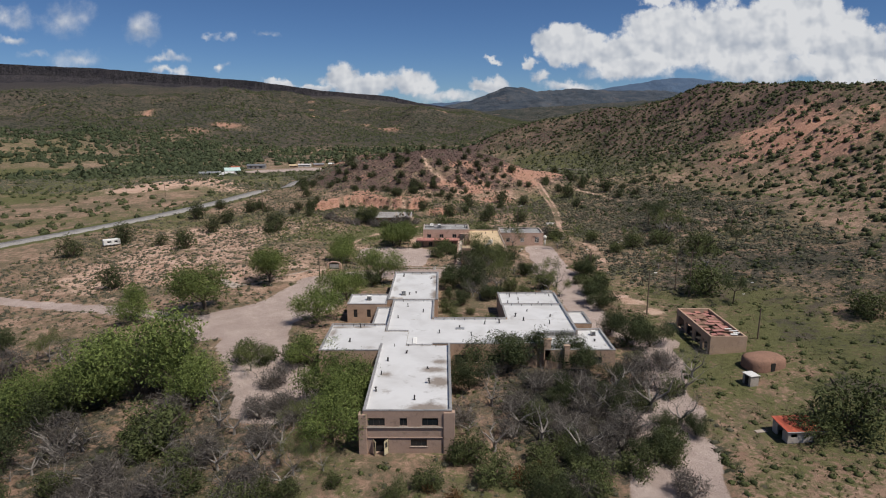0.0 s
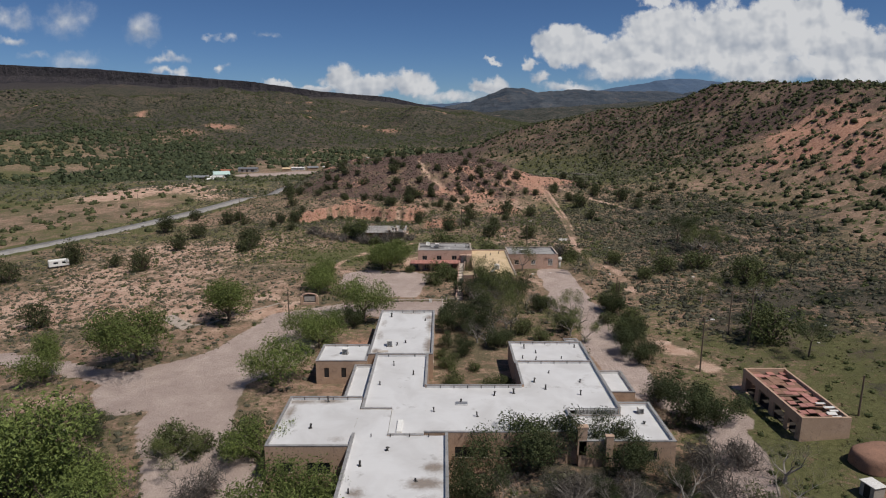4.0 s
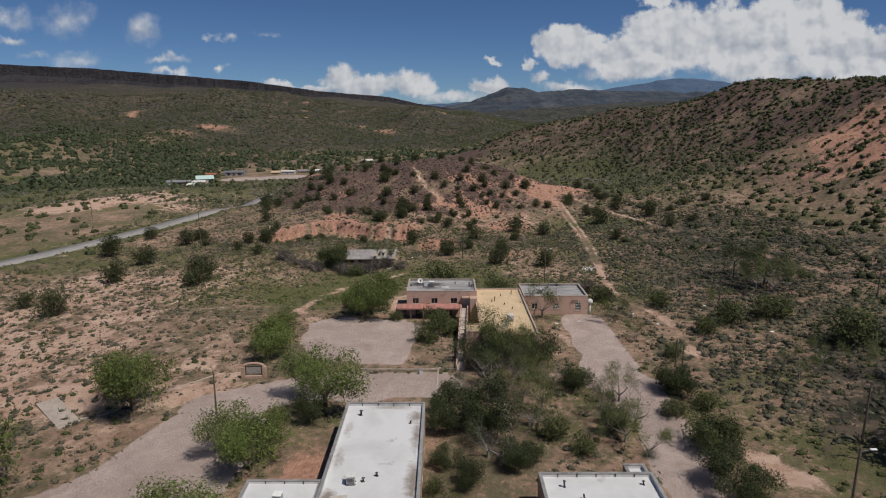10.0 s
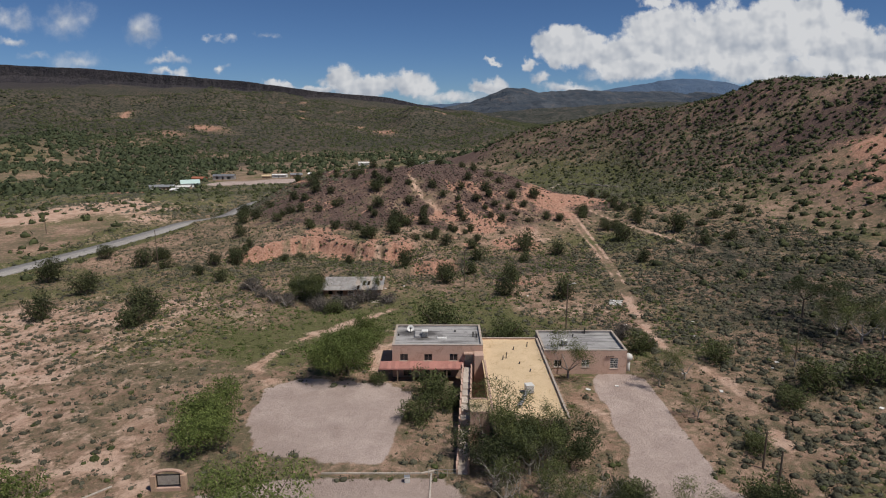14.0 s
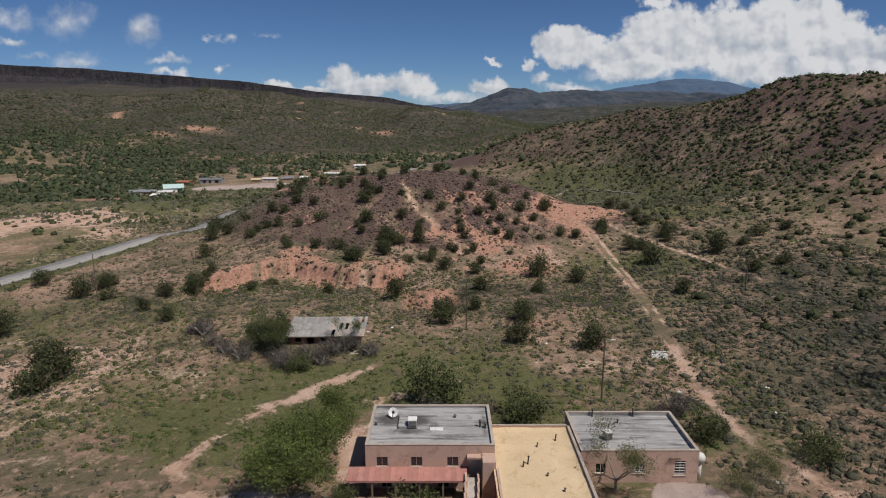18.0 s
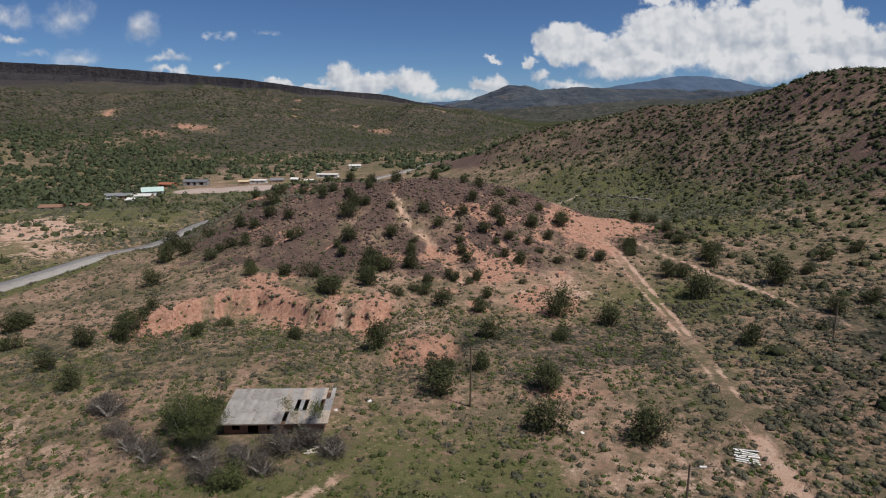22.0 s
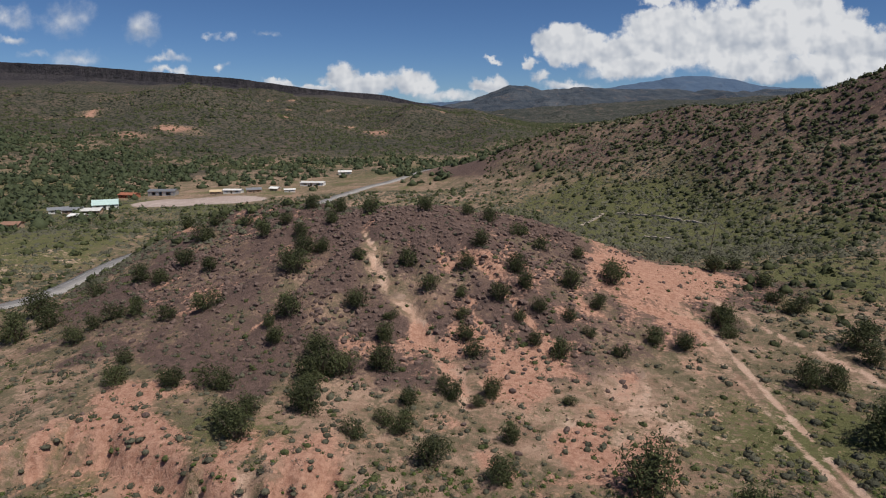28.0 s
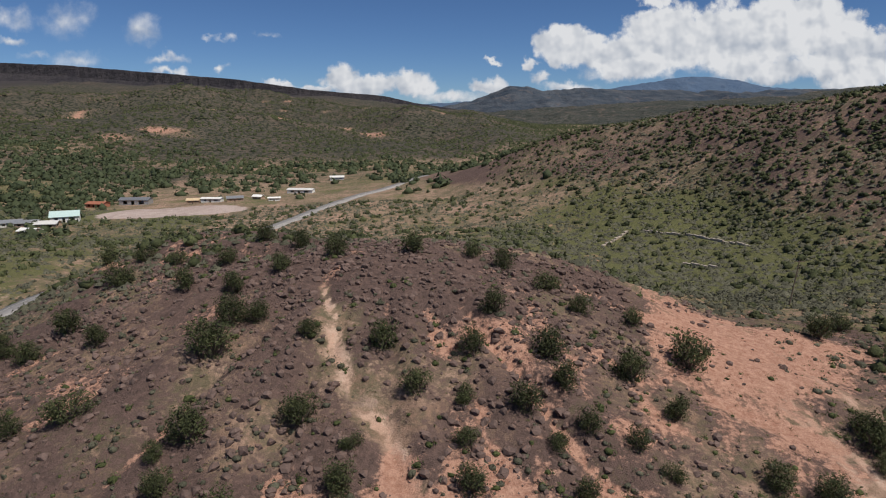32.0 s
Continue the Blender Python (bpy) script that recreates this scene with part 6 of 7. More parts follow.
def tree_proto(name, label, category, seed, trunk_h, trunk_r, limb, depth, leaf_mat, leaf_n, leaf_size, lobe_r, wood="bark", squash=0.85, group="", stems=1, spread=0.75, extra=(), slim=0.55):
    """A tree whose crown radius is about 5 m: trunk with limbs, and a crown of leaf sprays round the limb ends."""
    rnd, rng = random.Random(seed), np.random.default_rng(seed)
    t = thing(name, label, category, group=group)
    bm, ends = bmesh.new(), []
    for s in range(stems):
        a = 6.2832 * s / stems + seed
        base = Vector((0.35 * math.cos(a), 0.35 * math.sin(a), -0.3)) if stems > 1 else Vector((0, 0, -0.3))
        d = Vector((0.45 * math.cos(a), 0.45 * math.sin(a), 1)).normalized() if stems > 1 else Vector((rnd.gauss(0, 0.08), rnd.gauss(0, 0.08), 1)).normalized()
        top = base + d * trunk_h
        tube(bm, base, base + d * trunk_h * 0.5, trunk_r, trunk_r * 0.8, 8, False)
        tube(bm, base + d * trunk_h * 0.5, top, trunk_r * 0.8, trunk_r * 0.68, 8, False)
        for k in range(4 if stems == 1 else 3):
            b = 6.2832 * k / 4 + rnd.uniform(-0.5, 0.5)
            nd = Vector((math.cos(b) * spread, math.sin(b) * spread, rnd.uniform(0.45, 1.0))).normalized()
            branch(bm, rnd, top, nd, limb * rnd.uniform(0.8, 1.2), trunk_r * 0.55, depth, ends, 0.0, spread)
    part("trunk", bm, MAT[wood], t, smooth=True)
    if leaf_n:
        lobes = [(x, y, max(z, 1.0) * squash + 0.3, lobe_r * rnd.uniform(0.6, 1.2)) for x, y, z in ends] + list(extra)
        v, f = lobes_to_leaves(lobes, leaf_n, rng, leaf_size, 0.45, slim)
        v[:, 2] = np.maximum(v[:, 2], 0.15)
        share("crown", fast_mesh("crown", v, f, MAT[leaf_mat]), t)
    return t


def bush_proto(name, label, category, seed, leaf_mat, n, size, wide=1.0, tall=0.9, group="", wood="bark", stems=7, slim=0.5):
    """A bush of unit radius: forked stems and a ragged crown down to the ground."""
    rnd, rng = random.Random(seed), np.random.default_rng(seed)
    t = thing(name, label, category, group=group)
    bm = bmesh.new()
    for k in range(stems):
        a, l = rnd.uniform(0, 6.28), rnd.uniform(0.5, 0.95)
        p = Vector((0.0, 0.0, -0.08))
        q = Vector((0.45 * l * math.cos(a), 0.45 * l * math.sin(a), 0.75 * l * tall))
        tube(bm, p, q, 0.055, 0.03, 5, False)
        tube(bm, q, q + Vector((0.3 * math.cos(a + 0.6), 0.3 * math.sin(a + 0.6), 0.35 * tall)), 0.03, 0.012, 4, False)
    bmesh.ops.remove_doubles(bm, verts=bm.verts[:], dist=0.03)
    part("stem", bm, MAT[wood], t)
    lobes = []
    for k in range(9):
        a, r = rnd.uniform(0, 6.28), rnd.uniform(0.12, 0.62) * wide
        lobes.append((r * math.cos(a), r * math.sin(a), tall * rnd.uniform(0.35, 1.15) * (1.1 - 0.55 * r), rnd.uniform(0.28, 0.46)))
    lobes.append((0, 0, 0.45 * tall, 0.62))
    v, f = lobes_to_leaves(lobes, n, rng, size, 0.45, slim)
    v[:, 2] = np.maximum(v[:, 2], 0.01)
    share("crown", fast_mesh("crown", v, f, MAT[leaf_mat]), t)
    return t


class Kind:
    """A kind of plant: a few models, the first copies of which are planted as they are."""

    def __init__(self, models, nominal):
        self.models, self.used, self.rnd = models, set(), random.Random(len(models) + int(nominal * 10))
        self.sizes = []
        for o in models:
            co = np.concatenate([np.array([v.co[:2] for v in c.data.vertices]) for c in o.children])
            self.sizes.append(float(np.percentile(np.hypot(co[:, 0], co[:, 1]), 93)))

    def plant(self, x, y, r, tall=1.0):
        k = self.rnd.randrange(len(self.models))
        s = r / self.sizes[k]
        m = pose(x, y, ground_z(x, y) - 0.05, 0, 0, self.rnd.uniform(0, 360)) @ Matrix.Diagonal((s, s, s * tall * self.rnd.uniform(0.92, 1.1), 1))
        if k not in self.used:
            self.used.add(k)
            self.models[k].matrix_basis = m
            return self.models[k]
        o = self.models[k]
        made = copy_thing(o, m)
        made.matrix_basis = m
        return made

    def close(self):
        for k, o in enumerate(self.models):
            if k not in self.used:
                for c in list(o.children_recursive) + [o]:
                    bpy.data.objects.remove(c)


ELM = Kind([tree_proto("elm_tree", "broad green elm tree with a rounded leafy crown", "tree", s, 1.3, 0.28, 2.0, 2, "elm", 9500, 0.122, 1.35, group="elm trees", squash=0.80, extra=((0, 0, 3.0, 1.7), (1.7, 0.9, 1.7, 1.3), (-1.6, -0.7, 1.7, 1.3), (0.3, -1.8, 1.6, 1.2))) for s in (3, 8, 14, 21)], 5.0)
DARK = Kind([tree_proto("dark_tree", "dense dark green tree beside the building", "tree", s, 1.0, 0.24, 1.9, 2, "dark_leaf", 8000, 0.145, 1.35, group="dark green trees", squash=0.95, extra=((0, 0, 2.4, 1.9), (1.5, 0.8, 1.5, 1.5), (-1.4, -0.9, 1.4, 1.5))) for s in (31, 37, 44)], 4.4)
SPARSE = Kind([tree_proto("sparse_tree", "thin-crowned tree with bare limbs and pale green leaves", "tree", s, 1.6, 0.24, 2.2, 3, "sparse_leaf", 5200, 0.105, 0.95, "dead_wood", 1.0, "thin-crowned trees") for s in (52, 58, 63)], 5.0)
DEAD = Kind([tree_proto("dead_tree", "leafless grey dead tree with forked branches", "tree", s, 1.6, 0.36, 2.3, 4, "twig", 900, 0.34, 0.8, "dead_wood", 1.0, "dead trees", spread=0.85, slim=0.05) for s in (71, 77, 83, 90)], 5.2)
TALL = Kind([tree_proto("tall_tree", "slender tree with a high open crown", "tree", s, 3.4, 0.20, 1.7, 2, "dark_leaf", 5200, 0.11, 1.1, group="slender trees", squash=1.0) for s in (95, 99)], 3.8)
BRUSH = Kind([bush_proto("green_bush", "ragged olive-green bush on dry ground", "bush", s, "brush", 2300, 0.054, 1.0, 0.75, "olive bushes") for s in (101, 104, 109)], 1.0)
GREYB = Kind([bush_proto("grey_bush", "dry grey-brown twiggy bush", "bush", s, "twig", 1100, 0.17, 1.0, 0.7, "grey bushes", "dead_wood", 12, 0.08) for s in (111, 115)], 1.0)
ORANGE = Kind([bush_proto("dry_bush", "bush with dry orange-brown leaves", "bush", s, "orange_leaf", 800, 0.09, 1.0, 0.8, "dry bushes") for s in (121, 122)], 1.0)
JUNIPER = Kind([bush_proto("juniper", "dark green rounded juniper on stony ground", "juniper", s, "juniper", 2000, 0.06, 0.95, 0.95, "junipers on the knoll") for s in (131, 135, 138, 142, 147)], 1.0)
for x, y, r in ((-59.4, 150, 8.2), (-49.7, 174.7, 5.9), (-74, 142, 4.1), (-67.7, 95, 6.6), (-53.3, 102.5, 8.1), (-60.4, 98.9, 5.5), (-42.3, 98.5, 6), (-18.8, 98.8, 5.5), (-24.5, 113.2, 4.2), (-29.5, 139, 5.1), (-34, 202, 4.7), (-18.1, 223.7, 4.5), (-18.4, 176.2, 6.6), (-33.3, 196.2, 4.9), (-15.8, 224.2, 5.6), (-17.1, 231.4, 4.3), (-14.2, 238.7, 3.5), (-27.5, 161.5, 5.0), (-25, 157, 4.2), (-17.2, 87.5, 5.0), (-14.9, 96.0, 4.4)):
    ELM.plant(x, y, 1.18 * r)

for x, y, r in ((-32.5, 273, 4.6), (-35.5, 275.5, 3.8), (-19.8, 170.5, 3.0), (10.3, 110.9, 5.7), (15.9, 113.1, 4.7), (4.7, 104.1, 3.9), (38.8, 124.5, 5.2), (43.1, 123.1, 4.6), (37.1, 131.6, 3.1), (39.6, 152.2, 4.2), (24.1, 116, 4.3), (25.3, 110.8, 4.1), (7.9, 167.5, 5.3), (2.8, 167.7, 3.9), (8.1, 193, 4.2), (12, 158.8, 2.6), (41, 161.7, 3.6), (38.9, 148, 2.9), (42.1, 179.9, 3.2), (27.9, 167.2, 2.9), (24.6, 181.8, 2.7), (16.5, 196.6, 3.7), (5.3, 153.1, 2.5), (1.8, 157.1, 2.2)):
    DARK.plant(x, y, r)

for x, y, r in ((13.3, 196.4, 6.8), (15.9, 167.3, 4.3), (28.7, 164.1, 4.2), (84.8, 231, 5.4), (46.6, 221.6, 3.7), (25.4, 222.7, 4.8), (41, 219, 3.5), (10.1, 197.2, 5.8), (16, 192.4, 4.4), (43.4, 207.1, 2.8), (-33.2, 273, 5.3), (-36, 276.5, 3.9), (-31, 269.5, 3.6), (-17.6, 275.3, 3.4)):
    SPARSE.plant(x, y, r)

for x, y, r in ((20.1, 83.6, 5.8), (34.6, 96.3, 6.7), (15.4, 88.2, 5.3), (7.7, 85.1, 4.8), (42.3, 101.8, 5.2), (-26.6, 80.6, 4.1), (-32.9, 90, 3.8), (-24.1, 85.1, 4.4), (8.3, 98.5, 4.1), (30.4, 101.9, 5.7)):
    DEAD.plant(x, y, r)

for x, y, r in ((70.8, 146.4, 3.3), (93.8, 196.5, 3.7), (85.7, 237.6, 5.5), (82.5, 247.6, 4.3)):
    TALL.plant(x, y, r)

for x, y, r in ((1.2, 247.3, 5.2), (15.6, 241.9, 3.7), (42.9, 236.6, 3.1), (-24.6, 262.5, 2.4), (6.7, 77.6, 3.2), (12.8, 76.3, 2.9), (20.5, 76.4, 3.1), (27.5, 79.1, 2.6), (32.4, 81.7, 2.3), (-1.9, 76.1, 2.2), (-6.5, 73.4, 1.9), (-20.3, 73.4, 2.1), (-14.4, 102.4, 2.9), (-14.7, 76.4, 1.4), (18.3, 85.2, 2.6), (3, 82, 2.3), (68.3, 156, 5.8), (82.4, 195.1, 5.4), (63.1, 89.2, 6.2), (56.4, 86.8, 3.6), (-35.1, 116, 2.7), (-38.5, 116.1, 3.2), (-28.4, 116.2, 3.8), (91.8, 128.2, 4.2), (40.5, 162.2, 3.8), (-0.2, 215.7, 3.3), (-1.8, 206.7, 3), (2.8, 211.3, 2.7)):
    BRUSH.plant(x, y, r, 1.0)

for x, y, r in ((-9.6, 220.6, 2), (55.9, 229.1, 3.2), (26.5, 185, 2.3), (47.7, 196.4, 2.3), (59.4, 209.1, 3.1), (67, 214.2, 3.7), (75.8, 214.5, 4.2)):
    BRUSH.plant(x, y, r, 1.0)

for x, y, r in ((1.2, 72.4, 1.4), (10.6, 77.7, 1.6), (13.2, 79.1, 1.2), (-1.9, 74.8, 1)):
    ORANGE.plant(x, y, r)

for x, y, r in ((-120.8, 302.6, 4.3), (-101.1, 287.4, 4), (-99.2, 263.6, 3.9), (-71.4, 260.6, 4.6), (-120.3, 334.9, 3.3), (-97.8, 327.7, 3), (-96.6, 176.6, 3.8), (-70.1, 255.1, 4.2), (-97.9, 232.1, 3.8), (-110.2, 239.5, 2.7), (-98.9, 319.7, 3.2), (-127.6, 245.5, 4.5), (-133.8, 220.2, 4.4), (-97.3, 331.1, 2.8), (-73.3, 302.4, 2.1), (-63.5, 292.4, 2.4), (-68.4, 322.1, 2.8), (-89.5, 315.6, 2.4), (-73.2, 315.1, 2.4), (-68.4, 332.1, 1.7), (-52.1, 321.8, 1.5), (42.1, 325.3, 2.7), (30.8, 331.3, 4), (66.8, 309.3, 2.7), (68.8, 340.4, 3.9), (66.2, 357.7, 2.8), (21.8, 291.3, 3.3), (2.8, 289.5, 3.3), (-10.2, 315.4, 3), (10.8, 300.3, 2.1)):
    JUNIPER.plant(x, y, r)

for x, y, r in ((13.6, 318, 2.7), (29.4, 316.3, 2.4), (19.1, 277.5, 3.3), (34.7, 274, 3.2), (81.2, 363.7, 2.4), (62.3, 380.9, 2.7), (89.7, 344.1, 3.6), (70.5, 356.7, 2.3), (109.9, 358, 2.4), (121.5, 362.1, 2.4), (100.3, 323.4, 2.5), (100.3, 349.1, 2.2), (90.3, 320.3, 2.5), (-32.8, 356.8, 3), (-16.1, 359.5, 3.9), (-11.9, 360.1, 2.6), (-16.3, 349.4, 2.5), (-24.6, 347.7, 2), (-50.1, 357.4, 2.5), (-40.3, 356.6, 2.1), (-26.9, 344.3, 2.5), (-3.8, 347, 1.7), (-0.4, 351.6, 1.5), (6.3, 354, 2.1), (13.1, 354, 1.7), (-0.8, 344.5, 2), (-8.2, 343.3, 1.9), (3.3, 337.1, 2.4), (12.4, 333.6, 2.4), (-48.5, 331.6, 1.7)):
    JUNIPER.plant(x, y, r)

for x, y, r in ((-30.1, 323.2, 1.8), (-67.6, 335.3, 1.6), (-53, 327, 1.3), (-78.2, 359.4, 3.2), (-69.4, 328.2, 2.9), (37.5, 367.2, 1.6), (26.5, 365.9, 2.1), (22.1, 368.9, 1.6), (2.9, 297.7, 2.8), (33, 390.9, 2.3), (43.3, 395.7, 3.1), (28.1, 404.9, 2), (17, 416.1, 2.3), (23.7, 411, 2.3), (13.8, 398.3, 1.9), (10.4, 390.4, 2), (20.8, 390.9, 2.4), (8.9, 382.9, 1.7), (16.8, 381, 2.1), (22.2, 384.9, 1.8), (2.3, 382.5, 1.9), (-2.5, 390.9, 2.1), (-13.3, 391.7, 1.5), (-27.2, 391.8, 3.2), (-30, 410, 2.2), (-22.6, 398.2, 1.9), (-23.1, 415.4, 2.3), (-11.9, 379.3, 2.3), (-5.1, 375.2, 1.4), (-5.8, 369.9, 1.9)):
    JUNIPER.plant(x, y, r)

for x, y, r in ((-5.7, 361.5, 2.4), (-24.9, 376.2, 2.5), (-28.3, 374.1, 1.5), (-25.9, 369.3, 1.8), (-17.3, 364.8, 2.6), (-58.1, 408.2, 2.4), (-49.7, 401.4, 2.1), (-67.5, 404.6, 2.2), (-62, 402.7, 2), (-79.3, 406.3, 2.7), (-65.2, 387.1, 2.4), (-60.2, 387.2, 2.2), (-51.3, 382.2, 2.1), (-67.4, 383.4, 1.9), (-43.4, 382.5, 2.9), (8.7, 376.4, 1.5), (19.9, 375.9, 1.6), (29.7, 376.1, 1.6), (32.9, 372.5, 1.4), (10.3, 365.4, 1.9), (9.3, 370, 1.8), (5, 356.8, 1.1), (61.4, 376.9, 2), (73.6, 414, 2.5), (83, 422.2, 2.3), (82.4, 405.7, 2.6), (79.4, 394.4, 2.1), (37.1, 404.9, 1.7), (-13.5, 418.6, 2.4), (0.7, 419, 2.4)):
    JUNIPER.plant(x, y, r)

for x, y, r in ((-40.5, 437.3, 2.2), (-34.7, 447.5, 2.2), (-25, 440, 2.2), (-53.3, 442.9, 2.2), (-65.9, 454.1, 2.4), (-78.3, 459.8, 2.4), (11.3, 420.3, 2.2), (-39.9, 413.7, 2)):
    JUNIPER.plant(x, y, r)

for x, y, r in ((-84.9, 384.6, 3.6), (-90, 400.2, 3.5), (-81.2, 389.5, 2.9), (-68.2, 377.1, 2.2), (-52.6, 366.1, 1.7), (-24.5, 341.2, 2.5), (-16.9, 353.6, 2.6), (-26.2, 397.8, 2.6), (-65, 440.1, 3.6), (24.2, 378.1, 1.6), (37.4, 383.9, 1.9), (25.2, 352, 1.1), (10.5, 351.8, 1.3), (14.8, 342.3, 1.6), (45.8, 373, 2.1), (51.1, 371.3, 2.1), (63.1, 384.3, 2.6), (83, 369.5, 3.6), (81, 388, 2.8)):
    JUNIPER.plant(x, y, r)

for x, y, r in ((-45, 92, 4), (-36, 82, 4), (-57, 84, 4.5), (-66, 80, 4), (-47, 76, 4), (-28, 72, 3.5), (24, 96, 4), (12, 96, 3.5), (30, 90, 4), (38, 112, 3.5), (3, 94, 3), (-31, 106, 3.2), (17, 104, 3.5), (-24, 94, 3.2),
                (20, 90, 3.5), (27, 86, 3.4), (36, 104, 3.4), (-38, 74, 3.6), (-76, 86, 4), (43, 112, 3), (1.5, 244, 3), (8, 243, 2.6), (28, 240, 3), (40, 244, 3.2), (-30, 268, 3), (-12, 270, 2.6)):
    GREYB.plant(x, y, r)
for x, y, r in ((23, 101, 5.0), (38, 92, 4.6), (12, 92, 4.4), (28, 95, 4.8), (-38, 98, 4.0), (4, 90, 4.0), (46, 108, 4.2), (9.6, 158, 4.0), (15.5, 186, 4.2), (-49, 104, 4.4)):
    DEAD.plant(x, y, r)
for x, y, r in ((7, 171, 4.4), (11, 173, 4.6), (15, 169, 4.2), (12, 181, 4.8), (25, 182, 3.6), (31.8, 169, 4.4), (9, 188, 4.2)):
    DEAD.plant(x, y, r)
for x, y, r in ((25.3, 184, 2.4), (41.8, 181.9, 3.4), (45.3, 174.4, 2.4), (38.7, 172, 2.2), (68, 224, 3.0), (83, 236, 4.4), (89, 231, 4.0), (65, 183, 4.2), (72, 188, 4.0), (78, 180, 3.6)):
    (SPARSE if x > 60 else BRUSH).plant(x, y, r)
for x, y, r in ((8, 160, 3.6), (12, 169, 3.8), (15, 177, 4.0), (10, 184, 3.8), (14, 191, 4.2), (6, 178, 3.4), (18, 186, 3.6), (28, 172, 3.6), (31, 160, 3.2), (20, 201, 3.0)):
    (DEAD if x < 12.5 else SPARSE).plant(x, y, r)
# the grove and the courtyard between the wings
for x, y, r in ((7.7, 165.3, 3.5), (2.9, 174.9, 3.1), (11.8, 192.8, 5.0), (12.3, 157.0, 2.9), (19.8, 192.9, 4.3)):
    DARK.plant(x, y, r)
for x, y, r in ((1.7, 146.8, 2.1), (2.4, 138.0, 2.4), (9.8, 137.0, 2.2), (12.3, 136.6, 1.7), (0.5, 151.5, 1.6), (6.6, 145.0, 1.4), (18.6, 165.2, 2.5), (21.7, 160.7, 2.2)):
    BRUSH.plant(x, y, r)
for x, y, r in ((12.5, 180.3, 5.5), (17.9, 174.7, 4.4), (31.4, 177.5, 4.4)):
    SPARSE.plant(x, y, r)
for x, y, r in ((27.5, 167.3, 4.2), (21.4, 183.4, 4.2)):
    DEAD.plant(x, y, r)
# the thicket south-west of the hotel
thicket = random.Random(401)
for k in range(46):
    x, y = thicket.uniform(-96, -33), thicket.uniform(78, 124)
    if (x + 96) / 63 * 20 + 78 > y + 26 or math.hypot(x + 40, y - 124) < 11 or (x > -42 and y < 96):
        continue
    kind = thicket.choice((ELM, ELM, SPARSE, DEAD, GREYB, GREYB, BRUSH, DARK))
    kind.plant(x, y, thicket.uniform(2.6, 4.8))
for k in range(40):
    x, y = thicket.uniform(-84, -18), thicket.uniform(62, 84)
    thicket.choice((GREYB, DEAD, BRUSH, DEAD)).plant(x, y, thicket.uniform(1.6, 3.2))
for x, y, r in ((-24, 82, 4.2), (-28, 88, 4.6), (-32, 80, 4.4), (-22, 76, 3.8), (-36, 92, 4.2), (-27.5, 95, 3.8), (-41, 84, 4.4)):
    DEAD.plant(x, y, r)
for x, y, r in ((-26, 97, 3.4), (-30, 95, 3.0), (-20, 86, 3.2), (-22, 91, 3.6), (-27, 87, 3.2), (-21, 79, 3.0), (-17, 80, 2.8), (-25, 76, 3.0)):
    (SPARSE if x > -24 else GREYB).plant(x, y, r)
for x, y, r in ((-50.6, 281.9, 3.0), (-53, 284, 2.4), (-38, 268, 2.6), (-42, 271, 2.4), (-24, 268, 2.6), (-19.5, 271, 3.2), (-16, 273, 2.4), (-21, 265, 2.2), (-28, 264, 2.4), (-46, 276, 2.2)):
    GREYB.plant(x, y, r)
# undergrowth east of the front wing
for k in range(34):
    x, y = thicket.uniform(3, 40), thicket.uniform(72, 108)
    if y > 84 + (x - 3) * 0.1 and x < 5:
        continue
    thicket.choice((DARK, BRUSH, BRUSH, GREYB, DARK)).plant(x, y, thicket.uniform(1.5, 3.0))
for kind in (ELM, DARK, SPARSE, DEAD, TALL, BRUSH, GREYB, ORANGE, JUNIPER):
    kind.close()

# ---- brush, grass, stones: too many to count ----
BUILT = ((-23.6, 1.8, 83.5, 125.2), (-22.6, 14, 111.5, 168), (13, 33.2, 111.5, 151.8), (-9.8, 10, 220.3, 235), (4.2, 21.2, 190, 232), (20.8, 37.2, 224, 236), (53, 61, 117.3, 136.2),
         (56.2, 64.8, 107.8, 114.2), (54, 56.4, 103.3, 106), (51.4, 57.8, 85.8, 91), (-31, -13.8, 275, 286.4), (-36.2, -31, 186.8, 188.2), (-29, -4.2, 197, 218.5), (-17, -6, 192.4, 198), (-232, -132, 706, 768))


def blocked(x, y, margin=0.4):
    bad = line_distance(x, y, HIGHWAY) < 4.6 + margin
    for half, pts in DRIVES:
        bad |= line_distance(x, y, pts) < half + margin - 0.3
    bad |= line_distance(x, y, TRAIL) < 1.7 + margin * 0.5
    bad |= line_distance(x, y, TRACK) < 1.1 + margin * 0.5
    for x0, x1, y0, y1 in BUILT:
        bad |= (x > x0 - margin) & (x < x1 + margin) & (y > y0 - margin) & (y < y1 + margin)
    return bad


def scatter(n, x0, x1, y0, y1, density, seed, margin=0.4):
    """Random places where the density, 0 to 1, allows them and nothing stands."""
    rng = np.random.default_rng(seed)
    x, y = rng.uniform(x0, x1, n), rng.uniform(y0, y1, n)
    keep = (rng.random(n) < density(x, y)) & ~blocked(x, y, margin)
    return x[keep], y[keep], rng


